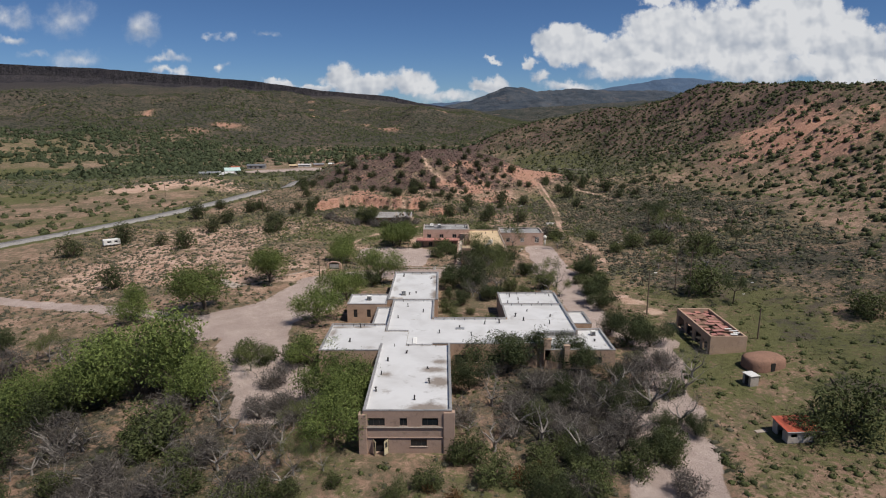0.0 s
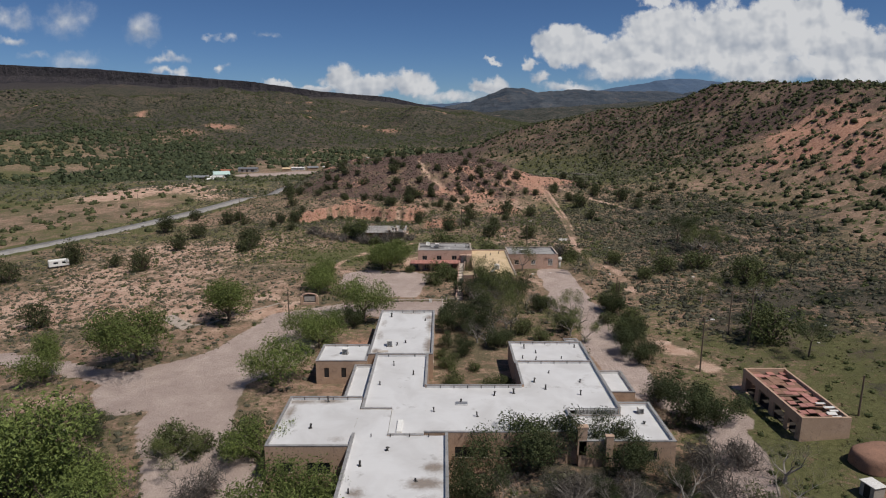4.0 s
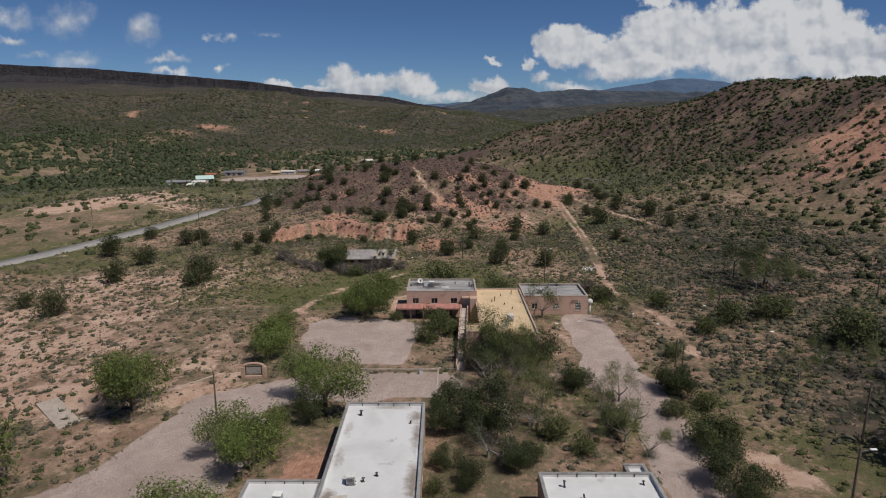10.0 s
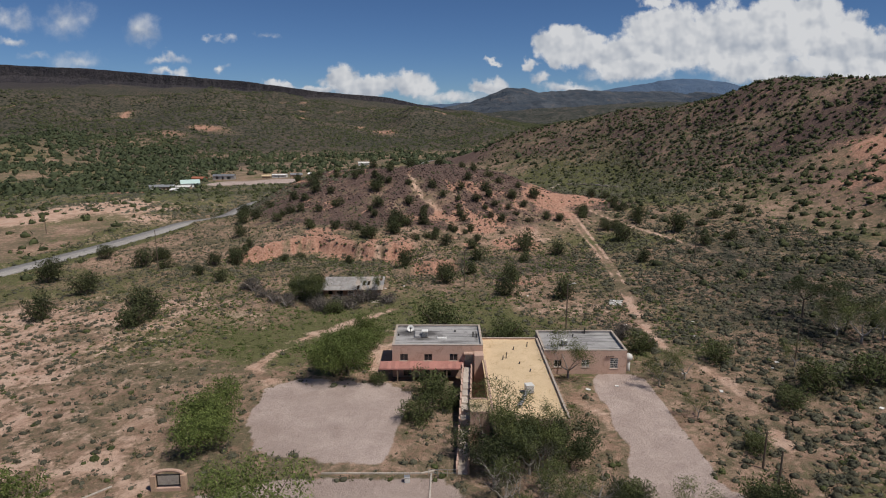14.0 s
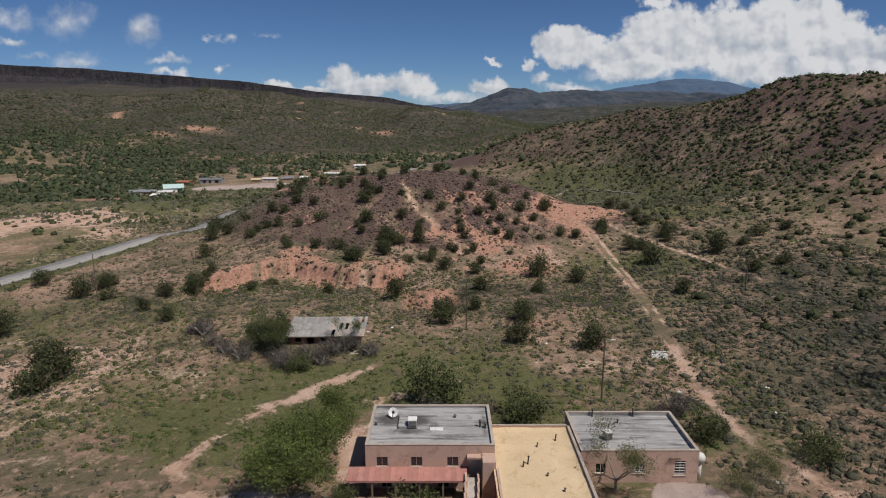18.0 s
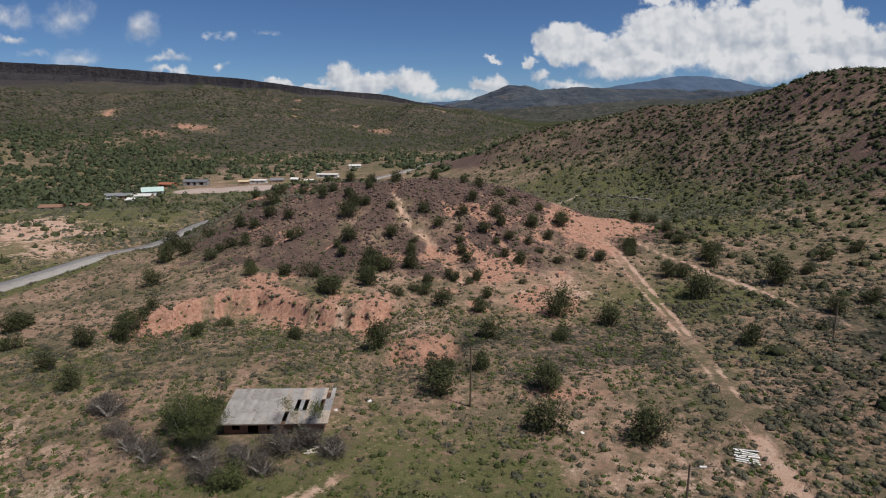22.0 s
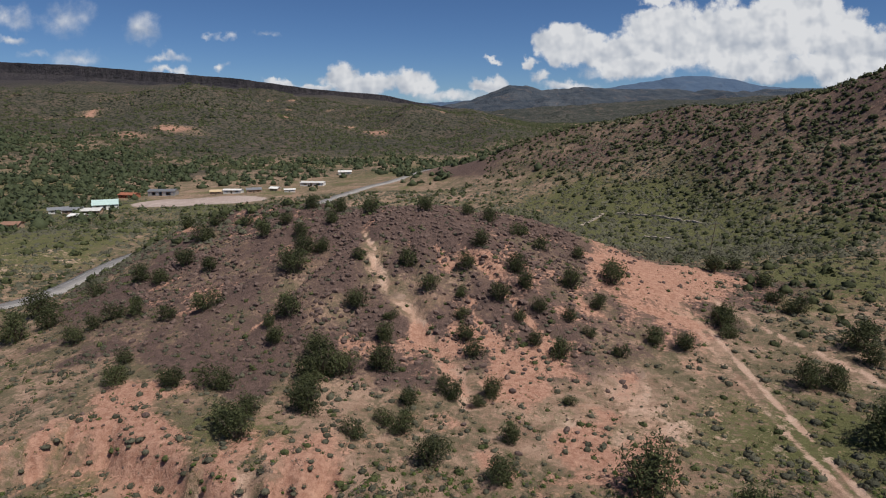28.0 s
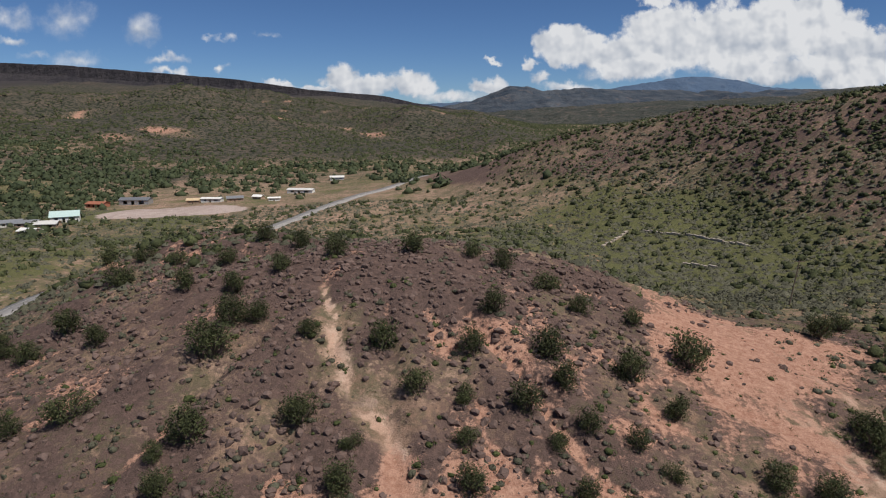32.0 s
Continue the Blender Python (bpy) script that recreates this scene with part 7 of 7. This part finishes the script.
def core_shape(level):
    """A rounded body for a low plant: corners and triangles, coarse for far plants."""
    if level == 0:
        ring = [(math.cos(1.2566 * k), math.sin(1.2566 * k), 0.0) for k in range(5)]
        return np.array(ring + [(0, 0, 1.0)]), np.array([(k, (k + 1) % 5, 5) for k in range(5)])
    bm = bmesh.new()
    bmesh.ops.create_icosphere(bm, subdivisions=level, radius=1.0)
    bm.verts.ensure_lookup_table()
    out = np.array([v.co[:] for v in bm.verts]), np.array([[v.index for v in f.verts] for f in bm.faces])
    bm.free()
    return out


def tufts(name, label, category, x, y, r, rng, material, k, tall=0.8, size=0.42, slim=0.5, upright=0.0, core=None, body=0.78):
    """One object of many small plants: k sprays each round a lumpy body, where core gives it one."""
    n = len(x)
    z = height(x, y)
    d = rng.normal(size=(n, k, 3))
    d /= np.linalg.norm(d, axis=2, keepdims=True)
    d[:, :, 2] = np.abs(d[:, :, 2]) * tall
    lump = rng.uniform(0.35 if core is None else 0.7, 0.95 if core is None else 1.08, (n, k, 1))
    c = np.stack([x, y, z], 1)[:, None, :] + d * lump * r[:, None, None]
    c = c.reshape(-1, 3)
    face = d.reshape(-1, 3) + (0, 0, 0.3)
    v, f = leaves(c, size * np.repeat(r, k) * rng.uniform(0.7, 1.3, n * k), rng, upright, slim, None if upright else face)
    smooth = np.zeros(len(f), bool)
    if core is not None:
        cv, cf = core_shape(core)
        m = len(cv)
        turn = rng.uniform(0, 6.2832, n)
        cs, sn = np.cos(turn)[:, None], np.sin(turn)[:, None]
        w = cv[None] * rng.uniform(0.72, 1.22, (n, m, 1)) * np.stack([rng.uniform(0.85, 1.2, n), rng.uniform(0.85, 1.2, n), rng.uniform(0.8, 1.2, n) * tall], 1)[:, None, :]
        w = np.stack([w[:, :, 0] * cs - w[:, :, 1] * sn, w[:, :, 0] * sn + w[:, :, 1] * cs, np.maximum(w[:, :, 2], -0.25)], 2) * (body * r)[:, None, None]
        w = (w + np.stack([x, y, z], 1)[:, None, :]).reshape(-1, 3)
        g = (cf[None] + m * np.arange(n)[:, None, None]).reshape(-1, 3) + len(v)
        v, f = np.concatenate([v, w]), np.concatenate([f, g])
        smooth = np.concatenate([smooth, np.ones(len(g), bool)])
    return tagged(new(name, fast_mesh(name, v, f, material, smooth)), label, category, kind="stuff")


def sage_density(x, y):
    patch = fbm(x, y, 22, 3, 61)
    d = 0.38 + 0.45 * patch
    d = d + 0.95 * np.exp(-((x + 10 * patch - 84) / 40) ** 4 - ((y + 14 * patch - 250) / 78) ** 4)
    d = d + 0.45 * ramp(y, 286, 300) * ramp(y, 342, 332) * ramp(x, 30, 10) * ramp(x, -110, -80)
    d = d + 0.5 * ramp(y, 430, 460) * ramp(x, 20, 40)
    d = d - 0.55 * np.exp(-((x + 22) / 26) ** 2 - ((y - 245) / 24) ** 2) - 0.3 * ramp(knoll_mask(x, y), 0.2, 0.5) + 0.25 * ramp(x, -40, -70) * ramp(y, 120, 160) * ramp(y, 300, 220)
    d = d - 0.6 * np.exp(-((x - 49) / 12) ** 2 - ((y - 388) / 34) ** 2) - 0.75 * np.exp(-((x - 76) / 34) ** 4 - ((y - 108) / 52) ** 4)
    d = d + 0.4 * ramp(x, 54, 62) * ramp(y, 225, 250) * ramp(y, 360, 330)
    return np.clip(d, 0, 1)


x, y, rng = scatter(47000, -150, 130, 55, 470, sage_density, 201)
tufts("sagebrush", "grey-green sagebrush scattered over the dry flats", "sagebrush", x, y, (0.35 + 0.75 * rng.random(len(x)) ** 1.5) * (1 + 0.3 * (x > 45)), rng, MAT["sage"], 9, 0.78, 0.3, 0.5, core=1, body=0.62)
x, y, rng = scatter(15000, -150, 130, 55, 480, lambda x, y: np.clip(0.30 + 0.5 * fbm(x, y, 30, 3, 64) + 0.6 * np.exp(-((x - 76) / 36) ** 4 - ((y - 108) / 54) ** 4), 0, 1), 202)
tufts("low_brush", "low olive brush between the sage", "brush", x, y, rng.uniform(0.4, 1.1, len(x)), rng, MAT["brush"], 13, 0.8, 0.28, 0.5, core=1, body=0.62)
x, y, rng = scatter(9000, -75, 60, 232, 336, lambda x, y: np.clip(0.42 + 0.8 * fbm(x, y, 13, 3, 83), 0, 1), 206)
tufts("green_weeds", "fresh green weeds on the flat below the knoll", "weeds", x, y, rng.uniform(0.3, 0.85, len(x)), rng, MAT["weed"], 9, 0.85, 0.34, 0.45, core=1, body=0.5)
x, y, rng = scatter(2600, -75, 62, 236, 338, lambda x, y: np.clip(0.25 + 0.9 * fbm(x, y, 17, 3, 84), 0, 1), 207)
tufts("grey_scrub", "dry grey twiggy scrub on the flat below the knoll", "brush", x, y, rng.uniform(0.5, 1.5, len(x)), rng, MAT["twig"], 22, 0.85, 0.42, 0.10)
x, y, rng = scatter(60000, -140, 125, 58, 430, lambda x, y: np.clip(0.45 + 0.6 * fbm(x, y, 16, 3, 63), 0, 1) * (1 - 0.75 * ramp(knoll_mask(x, y), 0.15, 0.4)), 203, 0.0)
tufts("grass_tufts", "dry yellow-green bunch grass", "grass", x, y, rng.uniform(0.16, 0.42, len(x)), rng, MAT["grass"], 7, 0.6, 0.6, 0.45)
x, y, rng = scatter(30000, -420, 200, 430, 760, lambda x, y: np.clip(0.5 + 0.45 * fbm(x, y, 40, 3, 65) + 0.6 * ramp(x, 20, 40) * ramp(x, 160, 130) * ramp(y, 680, 630), 0, 1), 204)
tufts("far_sagebrush", "sagebrush on the flats behind the knoll", "sagebrush", x, y, rng.uniform(0.6, 1.4, len(x)), rng, MAT["sage"], 4, 0.75, 0.4, 0.7, core=0, body=1.0)


def ridge_density(x, y):
    h = crest(x, y, EAST_RIDGE)
    d = np.maximum(ramp(h, 3, 14), ramp(y, 400, 460) * ramp(h, 1, 5)) * (0.40 + 0.5 * fbm(x, y, 45, 3, 66))
    cliff = np.exp(-((x - 195 - 0.10 * (y - 340)) / 34) ** 2) * ramp(y, 255, 300) * ramp(y, 445, 400)
    d = d * (1 - 0.96 * np.exp(-((x - 82) / 50) ** 4 - ((y - 545) / 100) ** 4))
    d = d * (1 - 0.4 * cliff) + 0.16 * ramp(x, 60, 90) * ramp(y, 150, 220)
    return np.clip(d, 0, 1)


x, y, rng = scatter(24000, 40, 380, 120, 900, ridge_density, 211)
tufts("ridge_junipers", "dark junipers dotted over the stony ridge", "junipers", x, y, 1.0 + 1.3 * rng.random(len(x)) ** 1.3, rng, MAT["juniper"], 6, 1.05, 0.38, 0.65, core=1)
x, y, rng = scatter(30000, 60, 330, 130, 800, lambda x, y: np.clip(ramp(crest(x, y, EAST_RIDGE), 2, 8) * (0.32 + 0.5 * fbm(x, y, 30, 3, 78)), 0, 1), 216)
tufts("ridge_scrub", "low grey scrub between the junipers of the ridge", "brush", x, y, rng.uniform(0.5, 1.2, len(x)), rng, MAT["brush"], 3, 0.7, 0.5, 0.6, core=0, body=0.9)
x, y, rng = scatter(2600, -150, 60, 440, 760, lambda x, y: 0.34 + 0.4 * fbm(x, y, 60, 2, 67), 212)
tufts("valley_junipers", "junipers scattered over the lower slopes", "junipers", x, y, rng.uniform(1.0, 2.6, len(x)), rng, MAT["juniper"], 9, 1.0, 0.36, 0.65, core=1)
x, y, rng = scatter(2600, -520, -125, 260, 720, lambda x, y: 0.45 + 0.6 * fbm(x, y, 50, 2, 68), 213)
tufts("west_junipers", "junipers on the sandy slopes beyond the highway", "junipers", x, y, rng.uniform(1.2, 2.8, len(x)), rng, MAT["juniper"], 9, 1.0, 0.36, 0.65, core=1)


def foothill_density(x, y):
    u = x / np.maximum(y, 1)
    return np.clip((0.55 + 0.75 * fbm(x, y, 150, 4, 69)) * ramp(u, 0.30, 0.12), 0, 1)


x, y, rng = scatter(62000, -1900, 700, 1040, 2700, foothill_density, 214)
tufts("foothill_junipers", "dark juniper woodland on the far foothills", "woodland", x, y, rng.uniform(1.8, 3.8, len(x)), rng, MAT["juniper"], 1, 0.95, 0.5, 0.75, core=0, body=1.0)


def valley_density(x, y):
    band = np.exp(-((y - 1010 + 0.25 * (x + 150)) / 110) ** 2) * ramp(x, 160, 40)
    west = ramp(x, -240, -300) * ramp(y, 560, 660) * ramp(y, 1100, 980)
    lane = np.exp(-((y - 900) / 40) ** 2) * ramp(x, -120, -200) + 1.2 * np.exp(-((x + 262) / 42) ** 2 - ((y - 655) / 55) ** 2)
    return np.clip((band * 0.9 + 0.8 * west + 0.5 * lane) * ramp(fbm(x, y, 85, 3, 70), -0.6, 0.1), 0, 1)


x, y, rng = scatter(11000, -900, 200, 560, 1350, valley_density, 215)
tufts("valley_trees", "cottonwood groves along the valley floor", "woodland", x, y, 2.4 + 4.6 * rng.random(len(x)) ** 1.5, rng, MAT["cottonwood"], 9, 1.15, 0.38, 0.7, core=1)


# ---- stones ----
def stone_shape(seed):
    """A broken block of basalt of unit size, as corners and triangles."""
    bm = bmesh.new()
    bmesh.ops.create_icosphere(bm, subdivisions=1, radius=1.0)
    rnd = random.Random(seed)
    cut = [(Vector((rnd.gauss(0, 1), rnd.gauss(0, 1), rnd.gauss(0, 1))).normalized(), rnd.uniform(0.45, 0.8)) for _ in range(7)]
    for v in bm.verts:
        for n, d in cut:
            over = v.co.dot(n) - d
            if over > 0:
                v.co -= n * over
        v.co *= rnd.uniform(0.92, 1.08)
        v.co.z *= 0.75
    bm.faces.ensure_lookup_table()
    out = np.array([v.co[:] for v in bm.verts]), np.array([[v.index for v in f.verts] for f in bm.faces])
    bm.free()
    return out


def stones(name, label, x, y, r, rng, material):
    shapes = [stone_shape(300 + k) for k in range(6)]
    z, vs, fs, base = height(x, y), [], [], 0
    for i in range(len(x)):
        sv, sf = shapes[i % 6]
        a = rng.uniform(0, 6.28)
        c, s = math.cos(a), math.sin(a)
        p = np.stack([sv[:, 0] * c - sv[:, 1] * s, sv[:, 0] * s + sv[:, 1] * c, sv[:, 2]], 1) * r[i] + (x[i], y[i], z[i] + 0.15 * r[i])
        vs.append(p)
        fs.append(sf + base)
        base += len(sv)
    return tagged(new(name, fast_mesh(name, np.concatenate(vs), np.concatenate(fs), material)), label, "stones", kind="stuff")


def knoll_stones(x, y):
    gully = 1 - near_line(x, y, 1.5, GULLY, 1.0)
    return np.clip((ramp(knoll_mask(x, y), 0.14, 0.4) * (0.50 + 0.8 * fbm(x, y, 11, 3, 72)) + 0.02) * gully * (0.15 + 0.85 * ramp(x, 46, 34)), 0, 1)


x, y, rng = scatter(26000, -70, 62, 338, 445, knoll_stones, 221)
stones("basalt_stones", "broken brown basalt stones covering the knoll", x, y, 0.14 + 0.78 * rng.random(len(x)) ** 3.0, rng, MAT["rock"])
x, y, rng = scatter(420, -62, 55, 345, 440, knoll_stones, 222)
block_mesh = []
for k in range(5):
    v, f = stone_shape(340 + k)
    block_mesh.append(fast_mesh("boulder", v, f, MAT["rock"]))
for k in range(min(len(x), 90)):
    r = 0.55 + 0.55 * rng.random() ** 2
    b = share("boulder", block_mesh[k % 5], None, pose(x[k], y[k], ground_z(x[k], y[k]) + 0.2 * r, rng.uniform(-20, 20), rng.uniform(-20, 20), rng.uniform(0, 360)) @ Matrix.Diagonal((r, r, r, 1)))
    tagged(b, "angular brown basalt boulder on the knoll", "boulder", "boulders on the knoll")

# ---- the valley: houses, ditch walls ----
def valley_house(x, y, w, d, h, wall, roof, turn, label, gable=1.4, name="farm_house"):
    t = thing(name, label, "house", x, y, ground_z(x, y) - 0.4, turn, "houses in the valley")
    wb = bmesh.new()
    wall_run(wb, -w / 2, -d / 2, w / 2, -d / 2, 0, h, 0.3, [(w * 0.15, w * 0.28, 1.2, h - 0.5), (w * 0.42, w * 0.52, 0.3, h - 0.5), (w * 0.68, w * 0.85, 1.2, h - 0.5)])
    wall_run(wb, w / 2, -d / 2 + 0.3, w / 2, d / 2 - 0.3, 0, h, 0.3)
    wall_run(wb, w / 2, d / 2, -w / 2, d / 2, 0, h, 0.3)
    wall_run(wb, -w / 2, d / 2 - 0.3, -w / 2, -d / 2 + 0.3, 0, h, 0.3)
    part("wall", wb, MAT[wall], t)
    # Floor painted near black, for the unlit room behind the openings.
    part("inner_floor", boxes((-w / 2 + 0.3, -d / 2 + 0.3, 0, w / 2 - 0.3, d / 2 - 0.3, 0.3)), MAT["dark"], t)
    for side in (-1, 1):
        rb = bmesh.new()
        o = 0.6
        vs = [rb.verts.new(p) for p in ((-w / 2 - o, side * (d / 2 + o), h - 0.1), (w / 2 + o, side * (d / 2 + o), h - 0.1), (w / 2 + o, 0, h + gable), (-w / 2 - o, 0, h + gable),
                                        (-w / 2 - o, side * (d / 2 + o), h + 0.1), (w / 2 + o, side * (d / 2 + o), h + 0.1), (w / 2 + o, 0, h + gable + 0.2), (-w / 2 - o, 0, h + gable + 0.2))]
        for f in ((0, 1, 2, 3), (4, 5, 6, 7), (0, 1, 5, 4), (1, 2, 6, 5), (2, 3, 7, 6), (3, 0, 4, 7)):
            rb.faces.new([vs[q] for q in f])
        bmesh.ops.recalc_face_normals(rb, faces=rb.faces[:])
        part("roof", rb, MAT[roof], t)
    for sx in (-1, 1):
        gb = bmesh.new()
        vs = [gb.verts.new((sx * (w / 2 - 0.15), yy, zz)) for yy, zz in ((-d / 2, h), (d / 2, h), (0, h + gable))]
        gb.faces.new(vs)
        part("gable", gb, MAT[wall], t)
    return t


for row in ((-236, 703, 16, 11, 4.2, "white_paint", "teal", 25, "valley house with a pale green metal roof", 3.0), (-233, 678, 14, 9, 3.2, "stucco", "white_paint", 10, "low valley house with a white roof"),
            (-248, 684, 12, 8, 3.0, "stucco_dark", "grey_metal", 15, "low valley house with a grey roof"), (-261, 688, 12, 8, 3.0, "white_paint", "grey_metal", 30, "small white valley house with a grey roof"),
            (-236, 797, 22, 11, 4.5, "grey_metal", "grey_metal", 5, "open grey metal barn beside the yard"), (-257, 780, 14, 9, 3.2, "far_rust", "far_rust", -10, "valley house with a red-brown roof"),
            (-174, 792, 15, 8, 3.2, "white_paint", "white_paint", 0, "white mobile home in the valley", 0.6), (-157, 794, 12, 8, 3.0, "stucco", "grey_metal", 20, "low valley house with a grey roof"),
            (-118, 852, 22, 9, 3.6, "white_paint", "white_paint", -5, "long white metal building beside the road", 1.0), (-104, 957, 14, 8, 3.2, "white_paint", "white_paint", 10, "white valley house among trees"),
            (-127, 797, 9, 5, 2.6, "white_paint", "white_paint", 15, "small white shed in the valley", 0.6), (-262, 610, 14, 8, 3.0, "brick_red", "brick_red", 12, "brown valley house with a red-brown roof"),
            (-248, 620, 12, 7, 2.8, "stucco", "brick_red", 5, "brown valley house with a red-brown roof"), (-228, 655, 10, 7, 2.8, "stucco", "white_paint", -12, "small valley house with a white roof"),
            (-188, 790, 9, 6, 2.8, "stucco", "foam", 10, "small tan valley shed"), (-142, 806, 8, 5, 2.6, "stucco", "white_paint", -20, "small pale shed in the valley")):
    valley_house(*row)

ditch = thing("ditch_wall", "broken pale concrete ditch wall in the brush", "wall")
for line in (((74.1, 569.6), (90.5, 589.1)), ((96.7, 585.5), (112.1, 567.1), (122.3, 539.1)), ((92.5, 526.7), (100.5, 516.1))):
    for (ax, ay), (bx, by) in zip(line, line[1:]):
        n = max(1, int(math.hypot(bx - ax, by - ay) / 3.0))
        for k in range(n):
            x, y = ax + (bx - ax) * (k + 0.5) / n, ay + (by - ay) * (k + 0.5) / n
            l = math.hypot(bx - ax, by - ay) / n / 2
            part("wall_panel", boxes((-l + 0.03, -0.45, -0.8, l - 0.03, 0.45, 0.75 + 0.25 * math.sin(k * 2.1)), bevel=0.04), MAT["cap"], ditch).matrix_basis = pose(x, y, ground_z(x, y), 0, 0, math.degrees(math.atan2(by - ay, bx - ax)))


# ---- distant ranges: plain backdrop against the sky ----
def far_range(name, label, y0, table, depth, base, rough, material, seed, x0, x1):
    xs = np.linspace(x0, x1, 420)
    top = np.interp(xs / (y0 - 150), [p[0] for p in table], [p[1] for p in table]) * (y0 - 150) + 48
    verts, rows = [], 26
    for j in range(rows):
        s = j / (rows - 1)
        yy = y0 - depth * (1 - s)
        zz = base + (top - base) * (s ** 0.85) + rough * (1 - 0.8 * s) * (1.6 * np.abs(fbm(xs, np.full_like(xs, yy * 0.8), 330, 5, seed)) - 0.3) * min(1, 3 * s) + 0.12 * rough * fbm(xs, np.full_like(xs, 7.0), 60, 3, seed + 5) * s
        verts.append(np.stack([xs, np.full_like(xs, yy), zz], 1))
    n = len(xs)
    i, j = np.meshgrid(np.arange(n - 1), np.arange(rows - 1))
    a = (j * n + i).ravel()
    me = fast_mesh(name, np.concatenate(verts), np.stack([a, a + 1, a + 1 + n, a + n], 1), material, True)
    return tagged(new(name, me), label, "mountains", kind="structure")


# Blue of the two farther ranges is aerial haze in their materials.
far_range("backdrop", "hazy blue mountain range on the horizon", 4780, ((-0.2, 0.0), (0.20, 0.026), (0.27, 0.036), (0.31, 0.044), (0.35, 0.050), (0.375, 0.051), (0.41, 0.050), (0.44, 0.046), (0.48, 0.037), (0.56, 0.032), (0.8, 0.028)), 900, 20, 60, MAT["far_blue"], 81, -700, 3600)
far_range("backdrop", "haze-tinted wooded mountains at the end of the valley", 4450, ((-0.05, -0.005), (0.01, 0.009), (0.045, 0.018), (0.075, 0.030), (0.10, 0.038), (0.125, 0.0375), (0.15, 0.030), (0.20, 0.036), (0.25, 0.033), (0.30, 0.034), (0.38, 0.030), (0.46, 0.032), (0.56, 0.034), (0.8, 0.03)), 1100, 10, 75, MAT["far_green"], 87, -300, 3300)
far_range("backdrop", "brown foothills below the mountains", 3300, ((-0.05, -0.012), (0.02, -0.004), (0.08, 0.000), (0.15, 0.006), (0.22, 0.010), (0.30, 0.014), (0.38, 0.016), (0.46, 0.022), (0.52, 0.024), (0.6, 0.036), (0.8, 0.04)), 1000, -20, 45, MAT["far_brown"], 93, -160, 2300)


def make_mesa():
    """The long basalt mesa: a stony slope, a fluted cliff above it and a level top with stepped ends."""
    u = np.linspace(-0.95, 0.07, 1100)
    top = np.interp(u, MESA_U, MESA_Z)
    prof = ((-520, 0.30), (-430, 0.36), (-340, 0.42), (-260, 0.49), (-190, 0.56), (-130, 0.63), (-80, 0.70), (-45, 0.76), (-22, 0.80), (-14, 0.86), (-9, 0.91), (-5, 0.955), (0, 1.0), (30, 1.005), (400, 1.0))
    rows = []
    for dy, s in prof:
        y = 3780 + dy
        x = u * 3600
        edge = 70 * fbm(x, x * 0 + 3, 620, 3, 11) + 9 * np.abs(fbm(x, x * 0 + dy * 0.1, 60, 3, 15))
        gully = (46 * np.abs(fbm(x, x * 0 + dy * 0.5, 170, 5, 12)) - 10) * (0.2 + 0.8 * min(1, max(0, -dy) / 200)) * (1 if dy < 0 else 0)
        z = top * s + gully + (2.5 * fbm(x, x * 0 + dy, 40, 2, 14) if dy > -6 else 0)
        yy = y + edge * (0.4 + 0.6 * s)
        rows.append(np.stack([u * (yy - 150), yy, z], 1))
    n = len(u)
    i, j = np.meshgrid(np.arange(n - 1), np.arange(len(prof) - 1))
    a = (j * n + i).ravel()
    me = fast_mesh("mesa", np.concatenate(rows), np.stack([a, a + 1, a + 1 + n, a + n], 1), MAT["mesa_slope"], False)
    me.materials.append(MAT["mesa_cliff"])
    me.polygons.foreach_set("material_index", (j.ravel() >= 2).astype(np.int32))
    me.update()
    return tagged(new("mesa", me), "long dark basalt mesa with a cliff rim", "mesa", kind="structure")


make_mesa()
